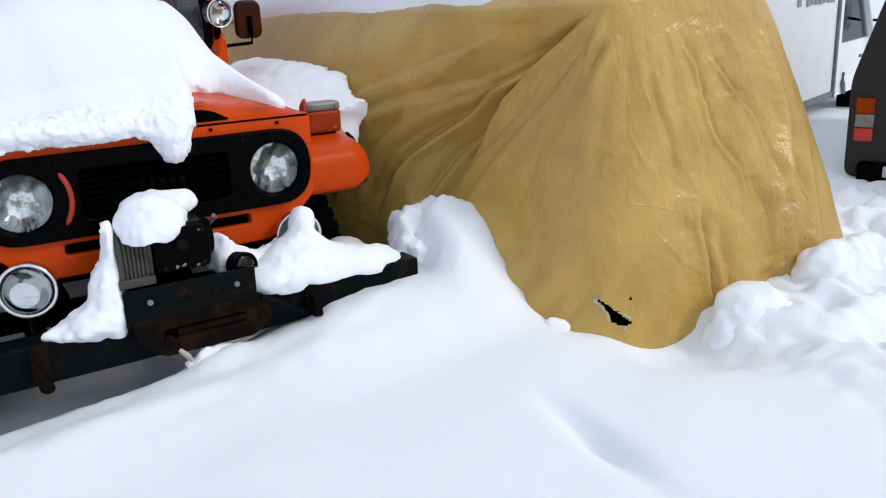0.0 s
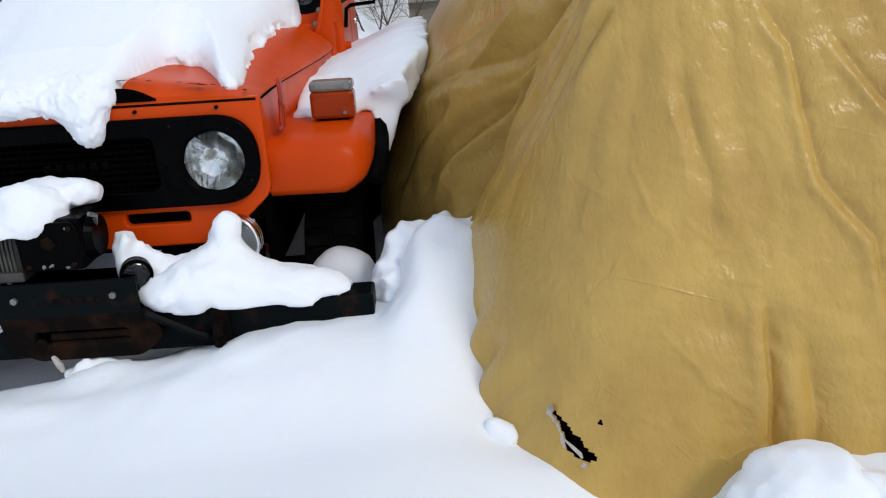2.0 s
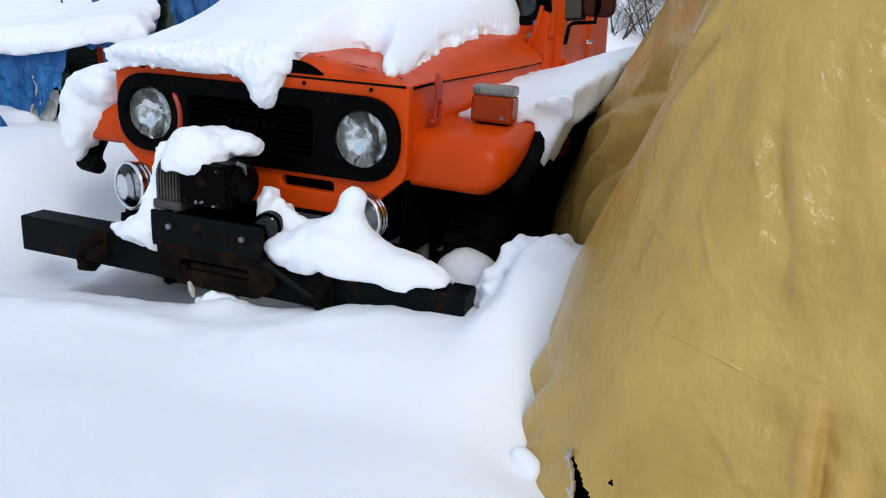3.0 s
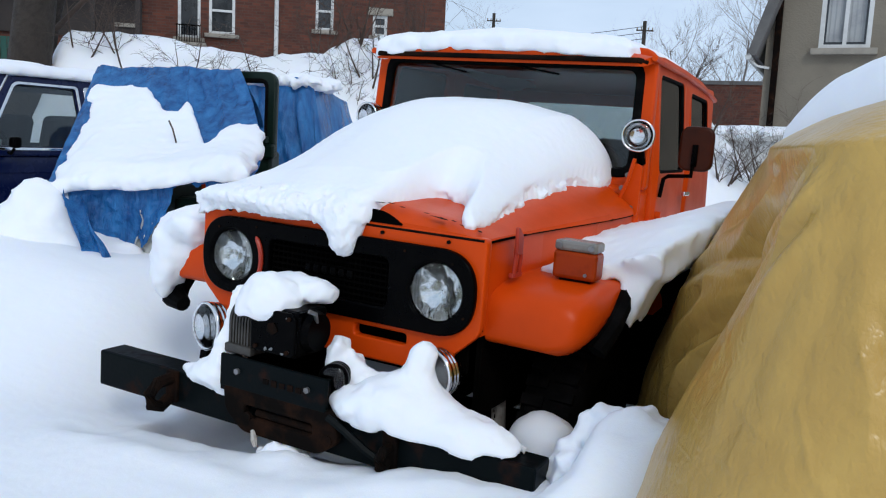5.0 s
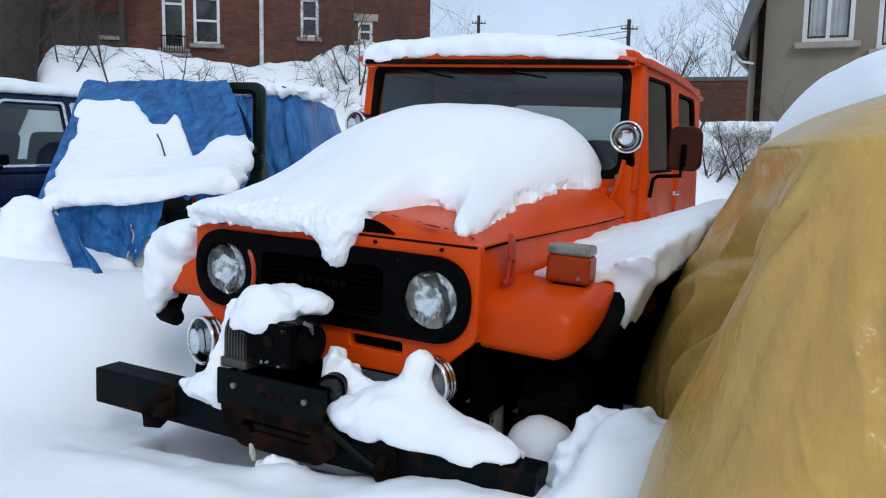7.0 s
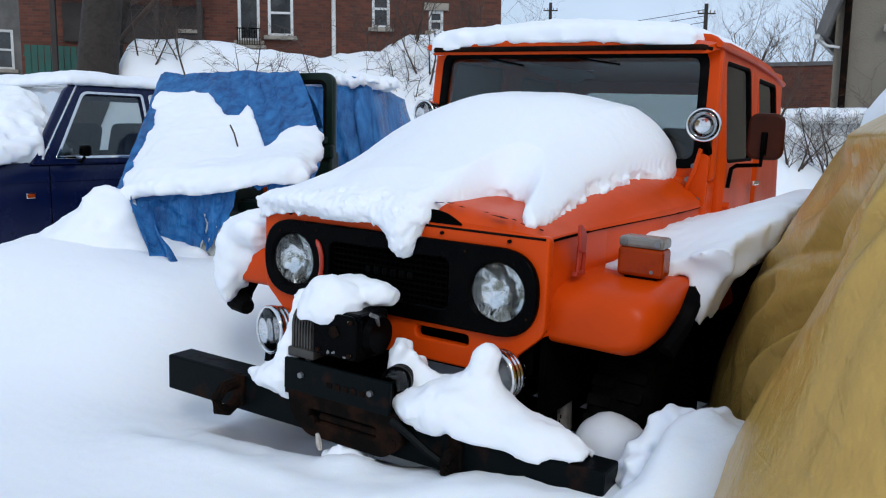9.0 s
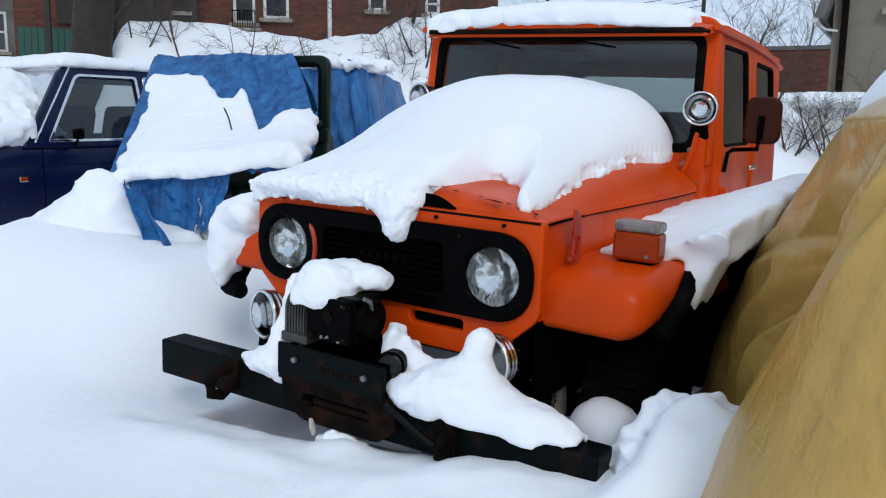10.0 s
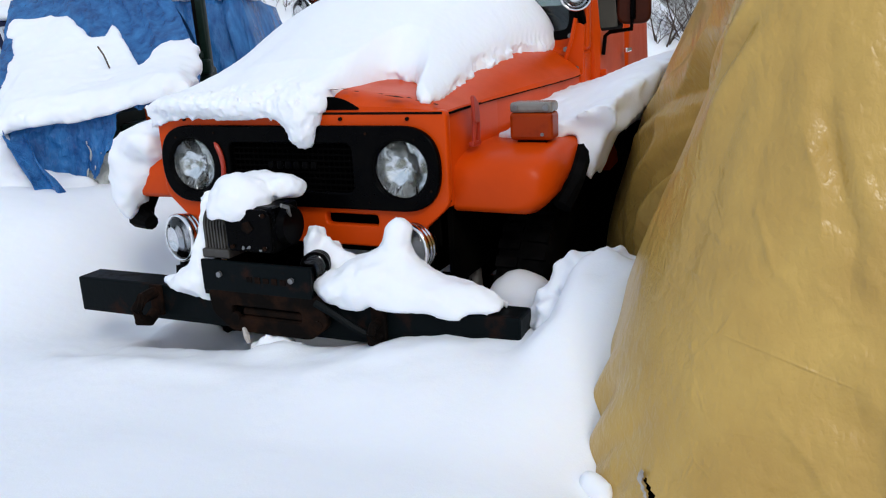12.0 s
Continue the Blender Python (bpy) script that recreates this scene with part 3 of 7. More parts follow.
def tan_surface(u, v):
    """u runs round the sheet, v from its foot up to the roof's edge (0.72) and on to the crown."""
    top, foot = lerp_path(TOP, u), lerp_path(FOOT, u)
    w = np.clip(v / 0.72, 0, 1)
    belly = np.sin(np.pi * w)
    # the side towards the truck hangs slack, the front is taut
    slack = 0.85 + 1.1 * smooth(0.41, 0.30, u) + 0.42 * smooth(0.62, 0.73, u)
    p = foot + (top - foot) * np.stack([w**slack, w**slack, w], -1)
    centre = np.stack([1.92 + 0 * u, np.clip(p[..., 1], 0.1, 3.2), 1.56 + 0 * u], -1)
    c = np.clip((v - 0.72) / 0.28, 0, 1)[..., None]
    p = p * (1 - c) + centre * c
    p[..., 2] += 0.06 * np.sin(np.pi * c[..., 0]) ** 0.8
    # place on the cloth: run along the upper edge from the front corner, drop below it
    line = lerp_path(TOP, u[:, 0])
    run = np.concatenate([[0], np.cumsum(np.linalg.norm(np.diff(line, axis=0), axis=1))])
    drop = (1 - w) * 1.35
    run = (run - np.interp(0.492, u[:, 0], run))[:, None] + 0 * drop

    def along(*pts):
        """Signed distance to a bent line on the cloth and the share of its length."""
        best, off, share = np.full(run.shape, 9.0), 0 * run, 0 * run
        sizes = [math.dist(a, b) for a, b in zip(pts, pts[1:])]
        done = 0.0
        for (a, b), size in zip(zip(pts, pts[1:]), sizes):
            dx, dz = (b[0] - a[0]) / size, (b[1] - a[1]) / size
            t = (run - a[0]) * dx + (drop - a[1]) * dz
            side = -(run - a[0]) * dz + (drop - a[1]) * dx
            d = np.hypot(side, np.maximum(0, np.maximum(-t, t - size)))
            near = d < best
            best, off, share = np.where(near, d, best), np.where(near, side, off), np.where(near, (done + np.clip(t, -0.2, size + 0.2)) / sum(sizes), share)
            done += size
        return off, best, share

    # between the front corner and the main fold the cloth is one flat, leaning facet; behind the fold it falls back
    back_at = np.interp(p[..., 2], (0.2, 0.45, 0.68, 1.04, 1.35, 1.4), (0.08, 0.05, 0.0, -0.12, -0.50, -0.56))
    past = p[..., 1] - back_at
    limit = 1.5 + (-0.0135 * (p[..., 1] + 0.5) + 0.127 * (p[..., 2] - 1.35)) / 0.278 + 0.006 * vnoise(run * 9, drop * 3, 0 * drop, 23)
    limit = limit + 0.055 * smooth(-0.005, 0.03, past) * smooth(1.36, 1.2, p[..., 2]) - 0.8 * np.maximum(0, past - 0.14) - 0.6 * np.maximum(0, -0.52 - p[..., 1])
    ceiling_x = top[..., 0] - 0.06 * np.clip(top[..., 2] - p[..., 2], 0, 1)
    soft = np.clip(0.5 + 0.5 * (ceiling_x - limit) / 0.05, 0, 1)
    limit = ceiling_x * (1 - soft) + limit * soft - 0.05 * soft * (1 - soft)
    p[..., 0] = np.where(u < 0.5, np.maximum(p[..., 0], limit), p[..., 0])
    facet = smooth(0.03, 0.0, past) * (u < 0.5) * smooth(-0.05, -0.12, run) * smooth(1.1, 0.9, drop)
    fold = 0 * run

    def fold_line(deep, width, lip, *pts, ends=(0.15, 0.15)):
        """A valley; lip > 0 raises the cloth on one side of it, lip < 0 on the other."""
        off, best, share = along(*pts)
        on = smooth(-0.02, ends[0], share) * smooth(1.02, 1 - ends[1], share) * smooth(7 * width, 3 * width, best)
        return on * deep * (-np.exp(-np.sqrt((off / width) ** 2 + 0.05) + 0.2) + abs(lip) * np.exp(-(((off * np.sign(lip) - 1.7 * width) / (1.4 * width)) ** 2)))

    def ridge(high, width, *pts):
        off, best, share = along(*pts)
        on = smooth(-0.02, 0.12, share) * smooth(1.02, 0.85, share)
        return on * high * np.exp(-np.sqrt((best / width) ** 2 + 0.04) + 0.2) * (0.7 + 0.5 * vnoise(run * 25, drop * 25, 0 * run, 4))

    # pleats running from the upper front corner down under the truck's fender
    main = ((-0.025, 0.01), (-0.165, 0.240), (-0.292, 0.45), (-0.385, 0.685), (-0.435, 0.95))
    off, best, share = along(*main)
    fold -= 0.12 * smooth(0.0, 0.014, off) * np.exp(-np.clip(off, 0, 2) / 0.28) * smooth(0.0, 0.45, share) * smooth(1.25, 1.0, share)
    fold += 0.016 * np.exp(-(((off + 0.012) / 0.016) ** 2)) * smooth(0.02, 0.25, share)
    fold += fold_line(0.022, 0.012, -0.8, *main, ends=(0.15, 0.02))
    # broad strap of cloth beside it
    fold += fold_line(0.012, 0.014, 0.9, (-0.02, 0.02), (-0.10, 0.20), (-0.175, 0.407), (-0.215, 0.568), (-0.238, 0.83), ends=(0.1, 0.1))
    # slack belly that rests against the truck's fender
    fold += 0.02 * bump(run, drop, -1.15, 0.40, 0.36, 0.30)
    fold += fold_line(0.020, 0.018, -1.0, (-0.04, 0.10), (-0.148, 0.364), (-0.225, 0.62))
    fold += fold_line(0.046, 0.018, -1.0, (-0.06, 0.02), (-0.30, 0.30), (-0.47, 0.70), (-0.54, 1.0), ends=(0.2, 0.05))
    fold += fold_line(0.022, 0.032, -0.8, (-0.10, 0.02), (-0.591, 0.327), (-1.29, 0.536))
    fold += fold_line(0.044, 0.019, -1.0, (-0.08, 0.02), (-0.40, 0.36), (-0.60, 0.70), (-0.66, 1.0), ends=(0.2, 0.1))
    fold += fold_line(0.042, 0.020, -1.0, (-0.12, 0.02), (-0.52, 0.36), (-0.76, 0.72), (-0.84, 1.0), ends=(0.2, 0.1))
    fold += fold_line(0.012, 0.022, -0.9, (-0.12, 0.05), (-0.348, 0.22), (-0.75, 0.50), ends=(0.2, 0.2))
    fold += fold_line(0.012, 0.030, -0.7, (-0.35, 0.03), (-0.855, 0.265), (-1.4, 0.45))
    fold += fold_line(0.022, 0.040, 0.7, (-0.60, 0.45), (-0.82, 0.70), (-0.955, 0.95))
    fold += fold_line(0.018, 0.040, -0.7, (-0.80, 0.50), (-1.05, 0.70), (-1.25, 0.95))
    # pleats gathered at the foot of the front corner
    fold += fold_line(0.020, 0.022, 0.8, (-0.23, 0.86), (-0.275, 1.25), ends=(0.5, 0.01))
    fold += fold_line(0.030, 0.026, 0.9, (-0.08, 0.80), (-0.159, 1.017), (-0.22, 1.33), ends=(0.5, 0.01))
    fold += fold_line(0.026, 0.022, 0.9, (-0.02, 0.87), (-0.10, 1.085), (-0.17, 1.33), ends=(0.5, 0.01))
    fold += fold_line(0.020, 0.020, 0.8, (-0.03, 1.0), (-0.12, 1.30), ends=(0.4, 0.01))
    # long faint pulls down the taut front
    for a, z0, bb, z1, deep, width in ((0.035, 0.03, 0.035, 0.62, 0.006, 0.026), (0.075, 0.05, 0.22, 0.60, 0.005, 0.022), (0.17, 0.05, 0.30, 0.55, 0.005, 0.026), (0.27, 0.08, 0.42, 0.62, 0.005, 0.024), (-0.02, 0.08, -0.06, 0.80, 0.009, 0.030), (0.45, 0.1, 0.62, 0.7, 0.006, 0.028), (0.36, 0.06, 0.50, 0.5, 0.004, 0.020), (0.60, 0.08, 0.70, 0.6, 0.005, 0.022), (0.76, 0.05, 0.755, 0.75, 0.020, 0.026)):
        fold += fold_line(deep, width, 1.0, (a, z0), (bb, z1), ends=(0.3, 0.4))
    # pocket: the cloth drops behind a crisp edge and comes back slowly
    off, best, share = along((0.322, 0.72), (0.352, 0.95), (0.372, 1.33))
    fold -= 0.055 * smooth(0.0, 0.014, -off) * np.exp(-np.clip(-off, 0, 2) / 0.055) * smooth(0.0, 0.30, share) * smooth(1.3, 1.0, share)
    fold += 0.010 * np.exp(-(((off - 0.012) / 0.014) ** 2)) * smooth(0.0, 0.25, share) * smooth(1.2, 1.0, share)
    fold += fold_line(0.030, 0.020, 0.9, (0.40, 0.80), (0.43, 1.0), (0.43, 1.33), ends=(0.3, 0.01))
    fold += fold_line(0.045, 0.030, 0.9, (0.70, 0.55), (0.735, 0.82), (0.64, 1.12), (0.60, 1.33), ends=(0.2, 0.01))
    fold += fold_line(0.030, 0.025, -0.8, (0.51, 0.60), (0.567, 0.80), (0.56, 1.33), ends=(0.3, 0.01))
    fold += fold_line(0.030, 0.03, 0.8, (0.82, 0.6), (0.80, 0.85), (0.72, 1.33), ends=(0.2, 0.01))
    fold += fold_line(0.015, 0.010, 0.9, (0.261, 0.14), (0.338, 0.24), (0.412, 0.51), (0.502, 0.64), (0.531, 0.83))
    fold += fold_line(0.014, 0.010, 0.9, (0.40, 0.20), (0.474, 0.308), (0.589, 0.459), (0.614, 0.568), (0.62, 0.70))
    fold += fold_line(0.034, 0.022, 0.9, (0.74, 0.50), (0.723, 0.60), (0.619, 0.844), (0.589, 1.05), ends=(0.2, 0.05))
    fold += fold_line(0.010, 0.018, -0.9, (0.101, 0.25), (0.218, 0.499), (0.235, 0.62))
    # a few short hard wrinkles, then the crumple of a sheet that lay folded: sharp creases between soft facets
    for pts in (((0.20, 0.82), (0.26, 0.93), (0.30, 0.96)), ((0.09, 0.30), (0.15, 0.42), (0.17, 0.52)), ((0.0, 0.72), (0.03, 0.84)), ((0.12, 0.98), (0.20, 1.02)), ((0.24, 0.70), (0.33, 0.72)), ((-0.13, 0.630), (-0.01, 0.600)), ((0.04, 0.44), (0.106, 0.561), (0.165, 0.615)), ((0.13, 0.78), (0.258, 0.912), (0.34, 0.99)), ((-0.06, 0.50), (0.02, 0.53)), ((0.17, 0.57), (0.275, 0.67))):
        fold += ridge(0.0050, 0.006, *pts)
    wa, wb = vnoise(run * 4, drop * 3, 0 * drop, 61), vnoise(run * 4, drop * 3, 0 * drop, 62)
    rough_at = (0.14 + 0.86 * smooth(-0.05, 0.34, run)) * smooth(0.02, 0.12, drop) * (0.55 + 0.45 * vnoise(run * 2.3, drop * 1.7, 0 * drop, 66))
    rough_at = np.maximum(rough_at, 0.16 * smooth(-0.55, -0.85, run))
    for fa, fb, deep, seed in ((5.0, 2.6, 0.011, 71), (8.5, 6.0, 0.012, 72), (15.0, 12.0, 0.0090, 73), (28.0, 25.0, 0.0050, 74)):
        # each octave leans along the pull from the upper corner
        a, b = run * fa - drop * 0.35 * fa + 0.55 * wa, drop * fb + 0.55 * wb
        fold += deep * rough_at * (np.abs(vnoise(a, b, 0 * run, seed)) - 0.25)
        fold -= 0.8 * deep * rough_at * (np.abs(vnoise(a * 0.8 + 3.3, b * 1.2 + 1.7, 0 * run, seed + 20)) - 0.25)
    # very soft swells only
    fold += 0.008 * vnoise(run * 2.1, drop * 1.5, 0 * drop, 14) * belly + 0.003 * vnoise(run * 7, drop * 4, 0 * drop, 15)
    fold += 0.006 * vnoise(run * 3, drop * 3, 0 * drop, 17) * smooth(-0.5, -0.8, run)
    fold *= (1 - c[..., 0]) * (1 - 0.8 * facet) * (1 - (1 - smooth(0.0, 0.08, drop)) * smooth(-0.25, -0.5, run))
    d = np.gradient(lerp_path(FOOT, u[:, :1])[:, 0], axis=0)
    nrm = np.stack([d[:, 1], -d[:, 0]], -1)
    nrm /= np.linalg.norm(nrm, axis=-1, keepdims=True) + 1e-9
    # outward: away from the middle of the sheet
    out = np.sign((nrm * (lerp_path(FOOT, u[:, 0])[:, :2] - np.array([1.95, 1.6]))).sum(-1, keepdims=True))
    p[..., 0] += fold * (nrm * out)[:, None, 0]
    p[..., 1] += fold * (nrm * out)[:, None, 1]
    # the left side is tucked in under the fender of the truck beside it
    tuck = smooth(0.36, 0.30, u) * smooth(0.05, 0.2, u)
    p[..., 0] += tuck * 0.010 * vnoise(w * 5, u * 40, 0 * u, 19) * (1 - c[..., 0])
    return p[..., 0], p[..., 1], p[..., 2]


def build_tan_sheet():
    root = thing("tan_tarp", "creased tan plastic tarp draped over a parked vehicle in snow", "tarp")
    # finer mesh on the front
    v, q = grid(760, 270, lambda u, v: tan_surface(np.interp(u, (0, 0.09, 0.90, 1), (0, 0.28, 0.80, 1)), np.interp(v, (0, 0.86, 1), (0, 0.72, 1))))
    # a torn hole low on the front corner: a slit that widens downwards, with a fringe of weave on one side
    c = v[q].mean(1)
    near = c[:, 1] < -0.55
    k = np.clip((0.375 - c[:, 2]) / 0.095, 0, 1)
    mid = 1.308 + 0.062 * k
    wide = 0.003 + 0.031 * k**1.1 * smooth(1.0, 0.86, k)
    rag = 0.006 * vnoise(c[:, 0] * 70, c[:, 1] * 70, c[:, 2] * 70, 5)
    off = c[:, 0] - mid + rag
    slit = near & (c[:, 2] < 0.375) & (c[:, 2] > 0.280) & (np.abs(off) < wide)
    spot = near & (np.hypot(c[:, 0] - 1.405, c[:, 2] - 0.372) < 0.006)
    hole = slit | spot
    raw("sheet", v, q[~hole], TAN, root)
    # offset black copy of the cloth, painted shade seen through the tear
    behind = near & (np.hypot(c[:, 0] - 1.35, c[:, 2] - 0.32) < 0.16)
    raw("tear_shade", v + np.array([0.018, 0.03, 0.0]), q[behind], MATT_BLACK, root, "black shade behind the tear")
    frayed = near & ~hole & (c[:, 2] < 0.390) & (c[:, 2] > 0.272) & (off < -wide + 0.003) & (off > -wide - 0.007 - 0.008 * vnoise(c[:, 2] * 60, c[:, 0] * 9, 0 * rag, 8))
    raw("torn_edge", v + np.array([-0.003, -0.007, 0.0]), q[frayed], PAPER, root, "frayed whitish weave round the tear")
    strand = tube(bmesh.new(), [(1.318, -0.815, 0.352), (1.332, -0.835, 0.345), (1.348, -0.845, 0.330), (1.352, -0.840, 0.318)], [0.002, 0.004, 0.005, 0.003], 6)
    part("torn_strand", strand, PAPER, root, "whitish strand across the tear")
    # unseen black boxes inside the sheet, added to keep the tear dark
    part("tear_blackout", box(bmesh.new(), (1.15, 0.6, 0.62), (2.02, -0.36, 0.33), 0.05), MATT_BLACK, root, "unseen black box added to keep the tear dark")
    part("covered_body", box(bmesh.new(), (0.86, 3.6, 1.0), (1.98, 1.35, 0.68), 0.08), MATT_BLACK, root, "dark vehicle body hidden under the tarp")


build_tan_sheet()


def tan_edge(y):
    """The roof's edge towards the truck."""
    return 1.255 + 0.085 * smooth(0.9, 0.0, y) + 0.12 * smooth(0.05, -0.42, y)


def tan_roof(x, y):
    """Height of the sheet's roof."""
    e = np.clip(np.minimum((x - tan_edge(y)) / 0.5, (2.58 - x) / 0.5), 0, 1)
    f = np.clip((y + 0.56) / 0.6, 0, 1)
    return 1.385 + 0.17 * np.sin(e * np.pi / 2) * np.sin(f * np.pi / 2) - 1.3 * np.clip(tan_edge(y) - x, 0, 1)


def build_tan_snow():
    def f(x, y, z):
        roof = tan_roof(x, y)
        edge = np.minimum.reduce([x - tan_edge(y) - 0.005, 2.55 - x, y + 0.20 + 1.2 * np.clip(x - 1.52, -0.4, 0.08) + 0.2 * np.clip(x - 1.64, 0, 1), 3.35 - y]) + 0.006 * fbm(x * 9, y * 9, z * 9, 3, 9)
        thick = 0.115 * np.sqrt(np.clip(edge / 0.11, 0, 1)) + 0.006 * vnoise(x * 4, y * 4, 0 * x, 2)
        d = np.maximum(z - roof - thick, roof - 0.05 - z)
        return np.maximum(d, -edge * 0.8) + 0.006 * fbm(x * 25, y * 25, z * 25, 2, 4)

    v, q = nets(f, (1.12, -0.6, 1.2), (2.65, 3.5, 1.75), 0.022)
    tagged(raw("roof_snow", v, q, SNOW), "thick rounded layer of snow on top of the tan tarp", "snow")


build_tan_snow()

# ---- the orange off-road truck ----
TRUCK = pose(-0.036, 0, 0, 0, 2.0, 1.2)


def round_lamp(parent, name, at, r, direction=(0, -1, 0), shell=CHROME, depth=0.09, glass=LENS, label="", bowl=CHROME):
    """A round lamp with bowl, reflector and lens, looking along direction."""
    m = Matrix.Translation(at) @ Vector(direction).to_track_quat("Z", "Y").to_matrix().to_4x4()
    lamp = part(name, lathe(bmesh.new(), [(0.02, -depth), (r * 0.55, -depth * 0.93), (r * 0.9, -depth * 0.55), (r * 0.93, -0.044), (r * 0.99, -0.041), (r * 0.99, -0.032), (r * 0.94, -0.029), (r * 1.02, -0.023), (r * 1.02, -0.014), (r * 0.97, -0.010), (r * 1.06, -0.003), (r * 1.06, 0.012), (r * 0.99, 0.018), (r * 0.94, 0.012)], m), shell, parent, label, True)
    part("reflector", lathe(bmesh.new(), [(0.012, -0.045), (r * 0.45, -0.035), (r * 0.75, -0.016), (r * 0.94, 0.006)], m, caps=False), bowl, lamp, "", True)
    prof = [(r * 0.965 * math.sin(a), 0.006 + 0.030 * (math.cos(a) - 0.0) * (r / 0.09)) for a in np.linspace(math.pi / 2, 0.02, 7)]
    part("lens", lathe(bmesh.new(), prof, m, caps=False), glass, lamp, "", True)
    return lamp


def headlight(parent, x):
    at = Matrix.Translation((x, -0.022, 0.923)) @ pose(0, 0, 0, 90)
    ring = part("headlight", lathe(bmesh.new(), [(0.100, -0.05), (0.108, 0.0), (0.106, 0.012), (0.096, 0.016), (0.090, 0.006), (0.090, -0.04)], at, 40), BLACK, parent, "round sealed-beam headlight in a black ring", True)
    bm = bmesh.new()
    seg = 48
    # reflector pressed into facets
    rings = []
    for r, h in [(r, -0.034 + 0.038 * (r / 0.09) ** 2) for r in (0.002, 0.012, 0.024, 0.036, 0.048, 0.060, 0.072, 0.082, 0.090)]:
        rings.append([at @ Vector((r * math.cos(2 * math.pi * k / seg), r * math.sin(2 * math.pi * k / seg), h + 0.0016 * math.sin(k * 2 * math.pi / 6) * (r / 0.09))) for k in range(seg)])
    loft(bm, rings, True, False)
    part("reflector", bm, REFLECTOR, ring, "", True)
    bm = bmesh.new()
    prof = [(0.0905 * math.sin(a), 0.006 + 0.022 * math.cos(a)) for a in np.linspace(math.pi / 2, 0.02, 9)]
    lathe(bm, prof, at, 48, False)
    part("lens", bm, FLUTED, ring, "", True)
    return ring


def fluted_glass():
    m = glassy("fluted_lens", (0.90, 0.92, 0.93), 0.05)
    n, l = m.node_tree.nodes, m.node_tree.links
    tc, w, u = n.new("ShaderNodeTexCoord"), n.new("ShaderNodeTexWave"), n.new("ShaderNodeBump")
    w.inputs["Scale"].default_value, w.inputs["Distortion"].default_value = 22, 1.5
    u.inputs["Strength"].default_value, u.inputs["Distance"].default_value = 0.6, 0.01
    l.new(tc.outputs["Object"], w.inputs["Vector"])
    l.new(w.outputs["Fac"], u.inputs["Height"])
    for nd in n:
        if nd.type == "BSDF_GLOSSY":
            l.new(u.outputs["Normal"], nd.inputs["Normal"])
    return m


FLUTED = fluted_glass()
MOTOR = worn("grimy_alloy", (0.060, 0.055, 0.048), (0.030, 0.026, 0.022), 14.0, rough=0.55, metal=0.3, bumpy=0.2)
FADED = worn("faded_orange", (0.48, 0.085, 0.035), (0.40, 0.10, 0.055), 9.0, rough=0.8, spec=0.1)
# dark patches painted in for dark surroundings mirrored by the headlight bowl
REFLECTOR = worn("mirrored_dark_reflector", (0.84, 0.84, 0.83), (0.28, 0.27, 0.21), 17.0, 0.50, 0.62, 0.10, 1.0, rough2=0.30)


def wheel(parent, at, r=0.37, width=0.20):
    m = Matrix.Translation(at) @ pose(0, 0, 0, 0, 90, 0)
    w = width / 2
    tyre_prof = [(r * 0.55, -w * 0.8), (r * 0.62, -w), (r * 0.85, -w * 1.03), (r * 0.96, -w * 0.9), (r, -w * 0.6), (r, w * 0.6), (r * 0.96, w * 0.9), (r * 0.85, w * 1.03), (r * 0.62, w), (r * 0.55, w * 0.8)]
    wh = part("wheel", lathe(bmesh.new(), [(0.03, w * 0.3), (0.07, w * 0.5), (0.10, w * 0.25), (r * 0.5, w * 0.3), (r * 0.56, w * 0.75), (r * 0.56, -w * 0.8), (0.05, -w * 0.5)], m), DULL_METAL, parent, "", True)
    bm = lathe(bmesh.new(), tyre_prof, m, 48)
    part("tyre", bm, RUBBER, wh, "", True)
    bm = bmesh.new()
    for k in range(36):
        a = 2 * math.pi * k / 36
        for s in (-1, 1):
            b = a + (0.09 if s > 0 else 0)
            box(bm, (width * 0.38, 0.036, 0.024), Vector(at) + Vector((s * width * 0.24, math.cos(b) * r, math.sin(b) * r)), 0, pose(0, 0, 0, math.degrees(b) - 90))
    part("tread", bm, RUBBER, wh)
    return wh


def hood_half(y):
    return 0.562 + 0.115 * smooth(0.05, 1.15, y)


def hood_top(x, y):
    """Height of the hood's upper face."""
    w = hood_half(y)
    e = np.clip(np.abs(x) / w, 0, 1)
    side = 1.105 + 0.045 * smooth(0, 1.2, y)
    crown = 0.055 + 0.100 * smooth(0, 1.2, y)
    return side + crown * (1 - e**4) + 0.012 * smooth(0.30, 0.18, np.abs(x)) * smooth(1.3, 0.2, y)


